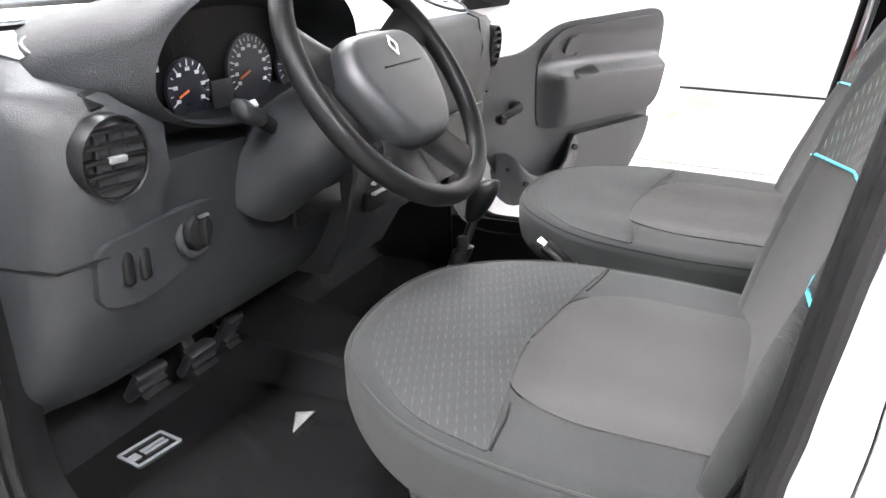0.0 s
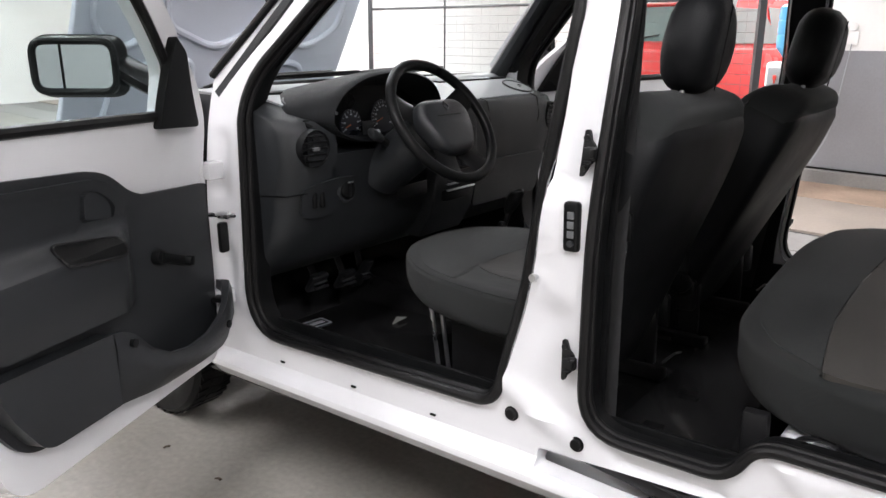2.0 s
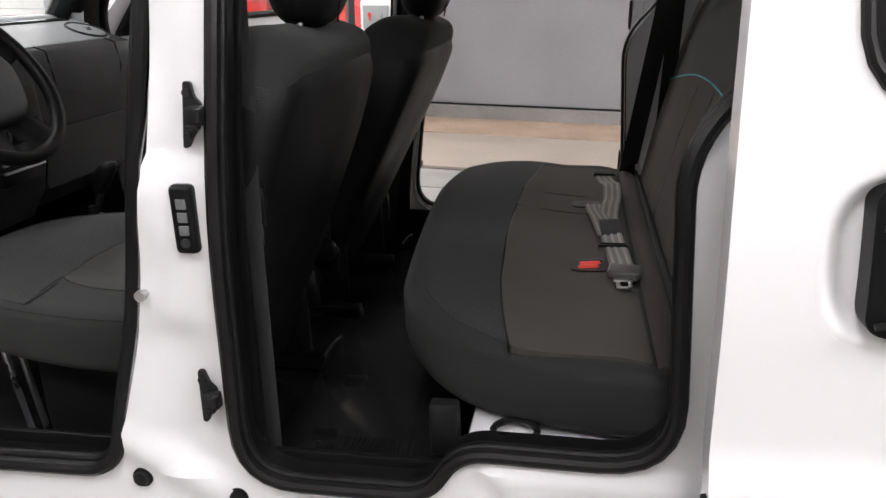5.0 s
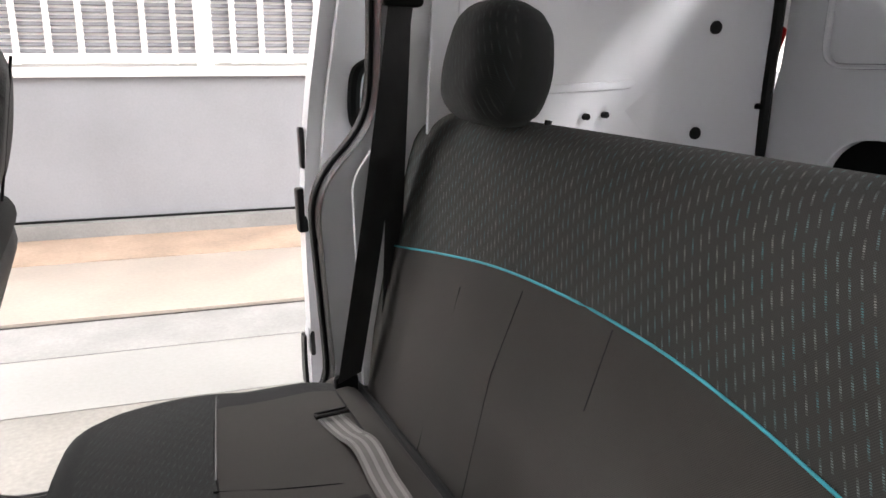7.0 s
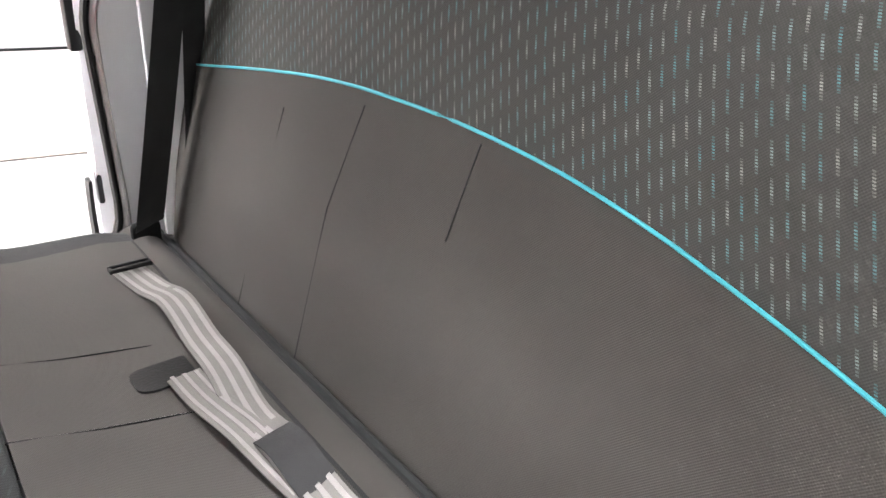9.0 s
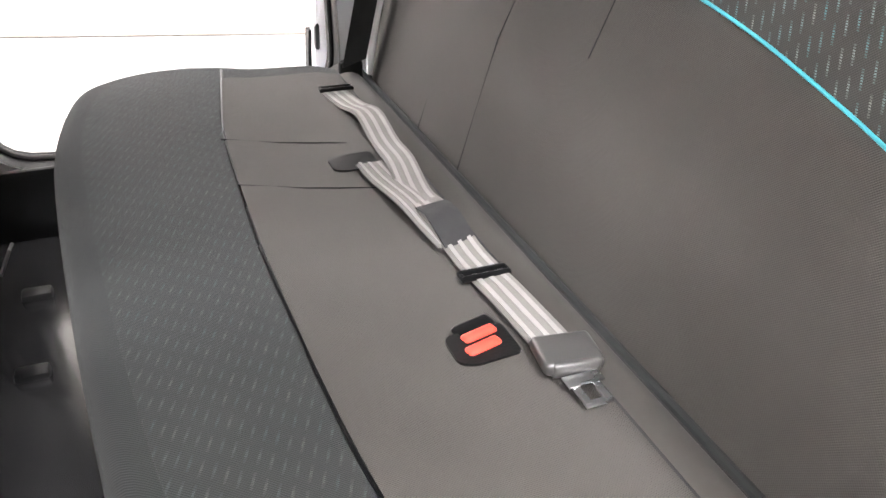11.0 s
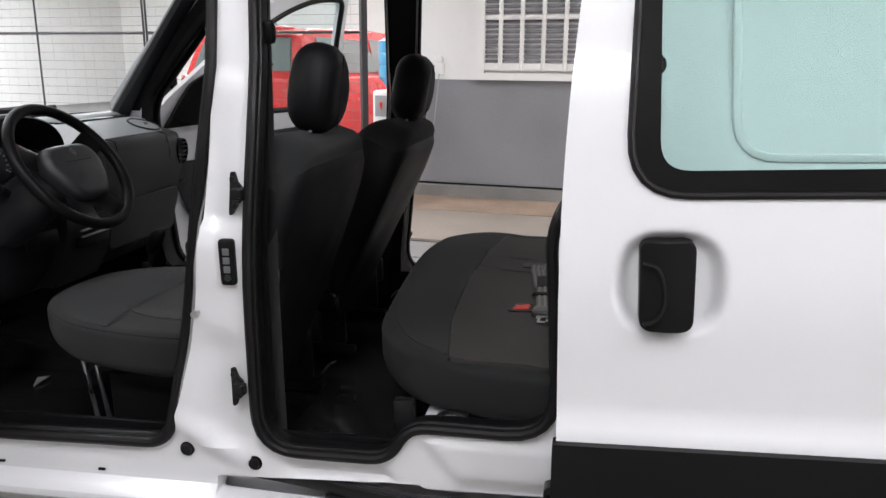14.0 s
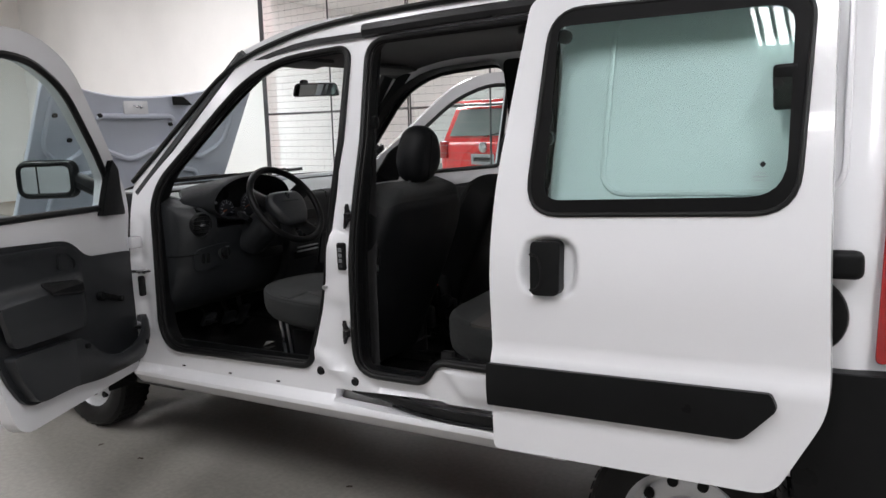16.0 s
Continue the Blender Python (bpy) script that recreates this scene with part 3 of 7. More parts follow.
        block = join(box(x + 0.008, y - 0.015, z, 0.026, 0.018, 0.026, 0.004), box(x + 0.018, y - 0.026, z + 0.003, 0.010, 0.016, 0.018, 0.003), box(x + 0.006, y - 0.022, z - 0.014, 0.018, 0.012, 0.006, 0.002))
        bolts = [rod((x - 0.008, prof(z + s) - 0.011, z + s), (x - 0.008, prof(z + s) - 0.004, z + s), 0.006, 12) for s in (-0.029, 0.029)]
        return base, join(block, *bolts)
    for sx, sz in ((-0.010, 1.144), (-0.031, 0.724)):
        base, loop = striker(sx, sz)
        plate = part("striker_plate", turn(base), METAL_DARK, van, "black door striker plate")
        part("striker_loop", turn(loop), METAL_DARK, plate)
    y = prof(0.99)
    contact = part("contact_block", turn(box(-0.031, y - 0.006, 1.003, 0.034, 0.022, 0.100, 0.008, 3)), PLASTIC_DARK, van, "black electrical contact block on the pillar")
    for k in range(3):
        part("contact", turn(box(-0.029, y - 0.018, 1.027 - k * 0.019, 0.014, 0.004, 0.014, 0.001)), TAB_GREY, contact)
    part("contact", turn(rod((-0.029, y - 0.020, 0.971), (-0.029, y - 0.014, 0.971), 0.007, 12)), PLASTIC, contact)
    part("door_pin", turn(join(rod((-0.112, -0.006, 0.888), (-0.112, -0.022, 0.888), 0.005, 12), rod((-0.112, -0.018, 0.888), (-0.112, -0.026, 0.888), 0.0085, 12))), METAL, van, "steel door latch pin")
    for px, pz in ((-0.17, 0.565), (-0.009, 0.543)):
        plug = part("rubber_plug", turn(rod((px, prof(pz) - 0.012, pz), (px, prof(pz) + 0.01, pz), 0.013, 20, bevel=0.004)), RUBBER, van, "black rubber plug")
        part("plug_rim", turn(rod((px, prof(pz) - 0.004, pz), (px, prof(pz) + 0.004, pz), 0.017, 20)), RUBBER, plug)
    for hx in (-0.942, -0.661, -0.395):
        part("drain_hole", turn(sheet(rounded([(hx - 0.009, 0.492), (hx + 0.009, 0.492), (hx + 0.009, 0.498), (hx - 0.009, 0.498)], 0.004), (), (0, 0.004, 0), lambda a, b, c: (a, sill(c) - 0.003, c), 0)), PLASTIC_DARK, van)
    for hz in (1.025, 0.655):
        part("door_hinge", turn(join(box(-1.165, -0.03, hz, 0.05, 0.055, 0.05, 0.008), rod((-1.175, -0.06, hz - 0.035), (-1.175, -0.06, hz + 0.035), 0.011, 12))), PAINT, van, "white door hinge")
    part("check_strap", turn(join(rod((-1.20, -0.06, 0.898), (-1.10, 0.0, 0.898), 0.007, 10), rod((-1.15, -0.03, 0.898), (-1.125, -0.015, 0.898), 0.012, 10))), METAL, van, "steel door check strap")
    part("harness_gaiter", turn(box(-1.146, -0.025, 0.833, 0.02, 0.03, 0.09, 0.008)), RUBBER, van, "black rubber wiring gaiter")
    # step from the jamb to the outer skin behind the sliding opening
    part("rear_jamb", turn(sheet([(0.79, 0.55), (0.83, 0.55), (0.83, 1.79), (0.79, 1.79)], (), (0, 0.09, 0), flank(-0.075), 0.06)), PAINT, van, "white rear door jamb", bevel=0.006)
    part("jamb_bracket", turn(box(0.735, -0.02, 0.93, 0.035, 0.03, 0.035, 0.008)), METAL, van, "steel catch on the jamb")
    part("roller_bracket", turn(join(box(0.645, -0.05, 0.53, 0.03, 0.05, 0.075, 0.006), rod((0.645, -0.075, 0.565), (0.645, -0.045, 0.565), 0.014, 12), box(0.62, -0.04, 0.478, 0.07, 0.03, 0.02, 0.004))), METAL_DARK, van, "black sliding door roller bracket")
    # rear quarter, cladding and lamp
    arch = [(1.115 + 0.335 * math.cos(t), 0.30 + 0.335 * math.sin(t)) for t in np.linspace(0.40, math.pi - 0.40, 18)]
    quarter = [(0.80, 0.43), (0.80, 1.82), (1.70, 1.82), (1.735, 1.70), (1.735, 0.50), (1.50, 0.50)] + arch[2:]
    quarter_shape = lambda x, y, z: (x, prof(z) - 0.085 + (0.10 * max(0, (x - 1.60) / 0.13) ** 2), z)
    part("rear_quarter", turn(sheet(quarter, (), (0, 0.03, 0), quarter_shape, 0.08)), PAINT, van, "white rear quarter panel", bevel=0.004)
    for rect in ([(0.955, 1.225), (1.56, 1.225), (1.56, 1.74), (0.955, 1.74)],):
        ring = [(x, prof(z) - 0.087, z) for x, z in rounded(rect, 0.07)]
        part("pressing", turn(tube(ring, 0, True, 8, (0.008, 0.004))), PAINT, van, "pressed outline of the blank panel")
    clad = [(1.51, 0.30), (1.475, 0.42), (1.45, 0.60), (1.52, 0.80), (1.75, 0.805), (1.78, 0.30)]
    part("rear_bumper", turn(sheet(rounded(clad, 0.02), (), (0, 0.05, 0), lambda x, y, z: (x, -0.135 + (0.25 * max(0, x - 1.66)), z), 0.08)), PLASTIC_DARK, van, "black plastic bumper corner", bevel=0.01)
    lamp = rounded([(1.635, 0.82), (1.735, 0.82), (1.735, 1.42), (1.66, 1.42)], 0.02)
    part("tail_lamp", turn(sheet(lamp, (), (0, 0.05, 0), lambda x, y, z: (x, prof(z) - 0.10 + (0.10 * max(0, (x - 1.60) / 0.13) ** 2), z), 0.05)), RED_LAMP, van, "red tail lamp lens", bevel=0.006)
    part("rail_end", turn(join(box(1.56, -0.115, 1.06, 0.10, 0.04, 0.07, 0.03, 4))), PLASTIC_DARK, van, "black end cap of the side rail")
    part("fuel_cap", turn(rod((1.48, -0.112, 0.93), (1.48, -0.085, 0.93), 0.10, 36, bevel=0.01)), PLASTIC_DARK, van, "black round fuel cap")
    # inner skin of the load space, with ribs and holes
    inner = sheet([(0.84, 0.50), (1.69, 0.50), (1.69, 1.08), (1.63, 1.78), (0.84, 1.78)], [rounded([(0.95, 0.96), (1.57, 0.96), (1.55, 1.12), (1.42, 1.18), (0.95, 1.185)], [0.03, 0.03, 0.06, 0.1, 0.03])], (0, -0.01, 0), lambda x, y, z: (x, 0.13 + 0.5 * (prof(z)) + 0.02 * math.sin(max(0, min(1, (x - 1.30) / 0.12)) * math.pi) * (1 if z > 1.15 else 0.5), z), 0.05)
    lining = part("load_lining", turn(inner), PAINT, van, "white painted inner side panel", angle=60)
    # Black plate set close behind the panel's opening
    part("opening_cover", turn(box(1.26, 0.10, 1.07, 0.66, 0.01, 0.26, 0.004)), PLASTIC_DARK, lining, "black plate behind the opening in the inner panel")
    press = [(x, 0.125 + 0.5 * prof(z) + 0.004, z) for x, z in rounded([(0.90, 1.305), (1.335, 1.305), (1.32, 1.72), (0.90, 1.72)], 0.06)]
    part("pressing", turn(tube(press, 0, True, 8, (0.010, 0.006))), PAINT, lining)
    for hx, hz in ((1.496, 1.416), (1.488, 1.19)):
        yy = 0.13 + 0.5 * prof(hz) - 0.004
        part("grommet", turn(rod((hx, yy, hz), (hx, yy + 0.012, hz), 0.014, 20, bevel=0.003)), RUBBER, lining, "black rubber grommet")
    for hx, hz in ((1.19, 1.245), (1.237, 1.246), (1.66, 1.24), (1.66, 1.50)):
        yy = 0.13 + 0.5 * prof(hz)
        part("clip_hole", turn(rod((hx, yy - 0.003, hz), (hx, yy + 0.012, hz), 0.007, 10)), PLASTIC_DARK, lining)
    part("hinge_seal", turn(tube([(1.70 - 0.09 * max(0, z - 1.08), 0.13 + 0.5 * prof(z), z) for z in np.linspace(0.55, 1.78, 16)], 0.015)), RUBBER, van, "black rear door seal")

# rear doors: one shut, the driver's side one unseen, swung open for light
def swung(bm):
    bmesh.ops.rotate(bm, cent=(1.75, 0.02, 0), matrix=Matrix.Rotation(radians(-105), 3, "Z"), verts=bm.verts)
    return bm


for flip in (0, 1):
    turn = far_side if flip else swung
    bm = sheet(rounded([(0.08, 0.45), (0.752, 0.45), (0.752, 1.78), (0.20, 1.78)], 0.03), [rounded([(0.26, 0.98), (0.59, 0.98), (0.585, 1.185), (0.34, 1.185)], [0.03, 0.03, 0.02, 0.09])], (0.03, 0, 0), lambda x, y, z: (1.70 + 0.015 * math.sin(max(0, min(1, (z - 1.25) / 0.1)) * math.pi / 2), y, z), 0.08, "yz")
    rear = part("rear_door", turn(bm), PAINT, van, "white painted rear door, shut" if flip else "white painted rear door, swung open", bevel=0.004)
    # Black plate backs the hole in the door panel
    part("opening_cover", turn(box(1.735, 0.43, 1.08, 0.004, 0.36, 0.24)), PLASTIC_DARK, rear, "black plate behind the opening in the door's inner panel")
    press = [(1.708, y, z) for y, z in rounded([(0.28, 1.33), (0.64, 1.33), (0.64, 1.70), (0.30, 1.70)], 0.05)]
    part("pressing", turn(tube(press, 0, True, 8, (0.006, 0.010), (1, 0, 0))), PAINT, rear)
    part("outer_skin", turn(sheet([(0.06, 0.42), (0.757, 0.42), (0.757, 1.80), (0.20, 1.80)], (), (0.02, 0, 0), lambda x, y, z: (1.745, y, z), 0.3, "yz")), PAINT, rear)
part("rear_door_gap", box(1.70, MID + 0.01, 1.12, 0.03, 0.03, 1.3, 0.006), RUBBER, van, "black seal on the rear door edge")

# floor, steps, roof
part("floor_mat", box(-0.46, MID, 0.41, 1.88, 1.44, 0.05, 0.01), MAT_FLOOR, van, "black rubber floor covering")
# Load floor is out of view; its white is added to bounce light
part("rear_floor", box(1.1, MID, 0.47, 1.2, 1.36, 0.05, 0.01), PAINT, van, "load floor, unseen, kept white to bounce light")
part("footwell_step", box(0.13, MID, 0.445, 0.40, 1.34, 0.03, 0.012), MAT_FLOOR, van, "black rubber rear footwell floor")
ribs = [box(0.02 + 0.009 * k, 0.20, 0.461, 0.0045, 0.20, 0.004) for k in range(24)]
part("mat_ribs", join(*ribs), MAT_FLOOR, van, "ribbed black rubber tread")
part("bench_box", box(0.56, 0.28, 0.53, 0.44, 0.44, 0.16, 0.015), PAINT, van, "white steel box under the bench")
# Dark block put where the space below the bench lies in shade
part("bench_shade_block", box(0.57, 0.97, 0.53, 0.42, 0.90, 0.15, 0.015), PLASTIC_DARK, van, "dark block standing in for the shade below the bench")
part("underbody", box(-0.15, MID, 0.36, 3.4, 1.20, 0.06, 0.02), METAL_DARK, van, "black underbody")
part("bulkhead", loft([[(-1.28, y, 0.42), (-1.33, y, 0.445), (-1.45, y, 0.62), (-1.50, y, 0.62), (-1.50, y, 0.36), (-1.02, y, 0.36)] for y in (0.03, 1.49)]), MAT_FLOOR, van, "black carpeted toe board")
part("firewall", box(-1.47, MID, 0.85, 0.05, 1.48, 0.62), PLASTIC_DARK, van, "black firewall")
for flip in (0, 1):
    turn = far_side if flip else (lambda b: b)
    part("footwell_side", turn(box(-1.28, 0.06, 0.74, 0.40, 0.03, 0.66, 0.01)), PLASTIC_DARK, van, "black footwell side trim")


def roof_z(x, y):
    e = abs(y - MID) / 0.56
    return 1.865 + 0.045 * (1 - e**3) - 0.30 * max(0, -x - 0.25) ** 1.7


roof_out = [(-0.74, 0.24), (1.72, 0.225), (1.72, 1.295), (-0.74, 1.28)]
part("roof", sheet(roof_out, (), (0, 0, -0.025), lambda x, y, z: (x - (0.05 * (1 - ((y - MID) / 0.53) ** 2) if x < -0.7 else 0), y, roof_z(x, y)), 0.06, "xy"), PAINT, van, "white roof panel")
part("headliner", sheet([(-0.66, 0.20), (0.95, 0.19), (0.95, 1.33), (-0.66, 1.32)], (), (0, 0, -0.02), lambda x, y, z: (x, y, roof_z(x, y) - 0.065), 0.1, "xy"), HEADLINER, van, "dark felt headliner")
# Load roof, also out of view, is white to brighten the load space
part("load_headliner", sheet([(0.96, 0.20), (1.69, 0.20), (1.69, 1.32), (0.96, 1.32)], (), (0, 0, -0.02), lambda x, y, z: (x, y, roof_z(x, y) - 0.045), 0.2, "xy"), PAINT, van, "load space roof, unseen, kept white to bounce light")
part("cabin_dome", rod((0.42, MID, 1.79), (0.42, MID, 1.825), 0.09, 24, bevel=0.01), HEADLINER, van)

# windscreen, its frame and the scuttle
def screen(u, v):
    """u across from the driver's side, v up from the scuttle."""
    a = u - 0.5
    y = MID + a * (1.40 - 0.34 * v)
    x = -1.40 + 0.70 * v - (0.26 - 0.20 * v) * (1 - (2 * a) ** 2) * 0.5 + 0.16 * (2 * abs(a)) ** 2 * (1 - v)
    return (x, y, 1.235 + 0.555 * v)


glass_rings = [[screen(u, v) for u in np.linspace(0, 1, 17)] for v in np.linspace(0, 1, 9)]
pane = part("windscreen", loft(glass_rings, False, False), GLASS, van, "clear windscreen")
pane.visible_shadow = False
part("windscreen_seal", tube([screen(u, 0.0) for u in np.linspace(0, 1, 17)] + [screen(1, v) for v in np.linspace(0.1, 0.9, 7)] + [screen(u, 1) for u in np.linspace(1, 0, 17)] + [screen(0, v) for v in np.linspace(0.9, 0.1, 7)], 0.009, True), RUBBER, van, "black windscreen seal")
for u in (0, 1):
    inner = [Vector(screen(u, v)) + Vector((0.035, 0.020 * (1 if u == 0 else -1), -0.012)) for v in np.linspace(0, 1, 12)]
    edge = []
    for v in np.linspace(0.03, 0.93, 10):
        sx, sy, sz = screen(u, v)
        ex = float(np.interp(sz, (1.235, 1.45, 1.60, 1.74), (-1.10, -0.868, -0.70, -0.50)))
        ey = prof(sz) + 0.045
        edge.append([(sx + 0.01, sy, sz), (0.5 * (sx + ex), 0.5 * (sy + (ey if u == 0 else 2 * MID - ey)) + (0.02 if u == 0 else -0.02), sz - 0.005), (ex, ey if u == 0 else 2 * MID - ey, sz - 0.01)])
    part("pillar_panel", loft(edge, False, False), PLASTIC_DARK, van, "black inner panel of the windscreen pillar")
    part("pillar_trim", tube(inner, 0, False, 10, (0.034, 0.050)), PLASTIC, van, "dark grey windscreen pillar trim")
part("scuttle", sheet([(-1.72, 0.02), (-1.30, 0.02), (-1.30, 1.50), (-1.72, 1.50)], (), (0, 0, -0.02), lambda x, y, z: (x - 0.06 * (1 - ((y - MID) / 0.76) ** 2), y, 1.215 - 0.25 * (-1.30 - x)), 0.1, "xy"), PLASTIC_DARK, van, "black scuttle grille below the windscreen")
for y0, y1, x0 in ((0.16, 0.72, -1.43), (0.78, 1.28, -1.47)):
    arm = spline([(x0 - 0.10, y0, 1.215), (x0 - 0.03, y0 + 0.15, 1.262), (x0 - 0.02, y1, 1.272)], 6)
    w = part("wiper_arm", tube(arm, 0, False, 8, (0.012, 0.006), (0, 0, 1)), METAL_DARK, van, "black windscreen wiper")
    part("wiper_blade", join(tube([(x0 + 0.0, y0 + 0.10, 1.262), (x0 + 0.005, y1 + 0.12, 1.268)], 0.006), tube([(x0 + 0.005, y0 + 0.10, 1.254), (x0 + 0.01, y1 + 0.12, 1.26)], 0.004)), RUBBER, w)
part("mirror_stem", join(box(-0.865, 0.80, 1.705, 0.03, 0.04, 0.03, 0.01), rod((-0.86, 0.80, 1.70), (-0.80, 0.80, 1.67), 0.008)), PLASTIC_DARK, van)
rvm = Matrix.Translation((-0.79, 0.80, 1.664)) @ Matrix.Rotation(radians(-40), 4, "Z") @ Matrix.Rotation(radians(6), 4, "Y")
rear_mirror = part("rear_view_mirror", pad(rounded([(-0.115, -0.03), (0.115, -0.03), (0.10, 0.034), (-0.10, 0.034)], 0.018), 0.03, 0.012, lambda a, b, h: rvm @ Vector((-h + 0.012, a, b)), 0), PLASTIC_DARK, van, "black rear-view mirror")
part("mirror_glass", sheet(rounded([(-0.106, -0.024), (0.106, -0.024), (0.093, 0.028), (-0.093, 0.028)], 0.014), (), None, lambda a, b, z: tuple(rvm @ Vector((0.0135, a, b))), 0, "xy"), MIRROR, rear_mirror, "mirror glass")
for yy in (0.42, 1.10):
    part("sun_visor", box(-0.57, yy, 1.755, 0.13, 0.38, 0.02, 0.009, 3, Matrix.Rotation(radians(-8), 4, "Y")), HEADLINER, van, "dark sun visor folded up")

# wings, bonnet and nose
for flip in (0, 1):
    turn = far_side if flip else (lambda b: b)
    arch = [(-1.79 + 0.345 * math.cos(t), 0.29 + 0.345 * math.sin(t)) for t in np.linspace(math.pi - 0.2, 0.2, 20)]
    wing = [(-2.42, 0.36)] + arch + [(-1.30, 0.43), (-1.26, 0.43), (-1.26, 1.22), (-1.6, 1.12), (-2.2, 0.95), (-2.42, 0.80)]
    part("wing", turn(sheet(wing, (), (0, 0.03, 0), lambda x, y, z: (x, -0.075 + 0.10 * max(0, z - 0.8) + 0.55 * max(0, -x - 2.1) ** 1.5, z), 0.1)), PAINT, van, "white front wing", bevel=0.006)
    part("wheel_liner", turn(loft([[(-1.79 + 0.36 * math.cos(t), y, 0.29 + 0.36 * math.sin(t)) for t in np.linspace(0.1, math.pi - 0.1, 16)] for y in (-0.05, 0.24)], False, False)), PLASTIC_DARK, van)
part("bumper", loft([[(-2.50 + 0.25 * abs((y - MID) / 0.8) ** 3, y, z) for z in (0.30, 0.62)] + [(-2.30, y, 0.62), (-2.30, y, 0.30)] for y in np.linspace(-0.02, 1.54, 13)]), PLASTIC, van, "dark grey front bumper", bevel=0.02)
part("slam_panel", box(-2.30, MID, 0.78, 0.06, 1.30, 0.22, 0.02), PAINT, van)


def bonnet(y, v, h=0.0):
    """The raised bonnet seen from inside; v runs from its hinge at the nose to its edge."""
    a = (y - MID) / 0.68
    z = 0.92 + v * (0.80 + 0.10 * a * a)
    x = -2.36 + v * (0.36 + 0.16 * a * a) - 0.10 * (1 - a * a) * v + h
    return (x, y, z)


rings = [[bonnet(y, v) for y in np.linspace(0.08, 1.44, 21)] for v in np.linspace(0, 1, 12)]
outer = loft(rings, False, False)
geo = bmesh.ops.extrude_face_region(outer, geom=outer.faces[:])
bmesh.ops.translate(outer, vec=(-0.03, 0, 0.01), verts=[g for g in geo["geom"] if isinstance(g, bmesh.types.BMVert)])
hood = part("bonnet", outer, SHADED_PAINT, van, "bonnet raised on front hinges, underside tinted as shaded white paint", bevel=0.006)
for loop in ([(0.16, 0.92), (0.44, 0.90), (0.44, 0.62), (0.30, 0.52), (0.16, 0.60)], [(0.50, 0.86), (1.02, 0.86), (1.00, 0.66), (0.76, 0.56), (0.52, 0.66)], [(1.08, 0.90), (1.36, 0.92), (1.36, 0.60), (1.22, 0.52), (1.08, 0.62)], [(0.30, 0.44), (0.66, 0.50), (0.66, 0.15), (0.24, 0.15)], [(0.86, 0.50), (1.22, 0.44), (1.28, 0.15), (0.86, 0.15)]):
    line = [bonnet(y, v, 0.006) for y, v in rounded(loop, 0.06)]
    part("bonnet_rib", tube(line, 0, True, 8, (0.016, 0.014), (1, 0, 0)), SHADED_PAINT, hood)
part("latch_plate", box(*bonnet(MID, 0.93, 0.012), 0.012, 0.16, 0.075, 0.004), PAINT, hood)
part("latch_hook", join(tube([Vector(bonnet(MID, 0.93)) + Vector(d) for d in ((0.01, -0.015, 0.015), (0.045, -0.015, 0.0), (0.045, 0.015, 0.0), (0.01, 0.015, 0.015))], 0.005), rod(Vector(bonnet(MID, 0.93)) + Vector((0.012, 0.03, 0)), Vector(bonnet(MID, 0.93)) + Vector((0.03, 0.03, 0)), 0.009)), METAL, hood, "steel bonnet latch hook")
part("label_patch", box(*bonnet(1.06, 0.955, 0.008), 0.004, 0.16, 0.05), PLASTIC_DARK, hood, "black printed patch")
for y, v in ((0.52, 0.86), (1.0, 0.80), (0.33, 0.68), (0.20, 0.80), (1.30, 0.78), (1.33, 0.96), (0.18, 0.97)):
    part("rubber_stop", rod(bonnet(y, v, 0.0), bonnet(y, v, 0.02), 0.012, 12), RUBBER, hood)


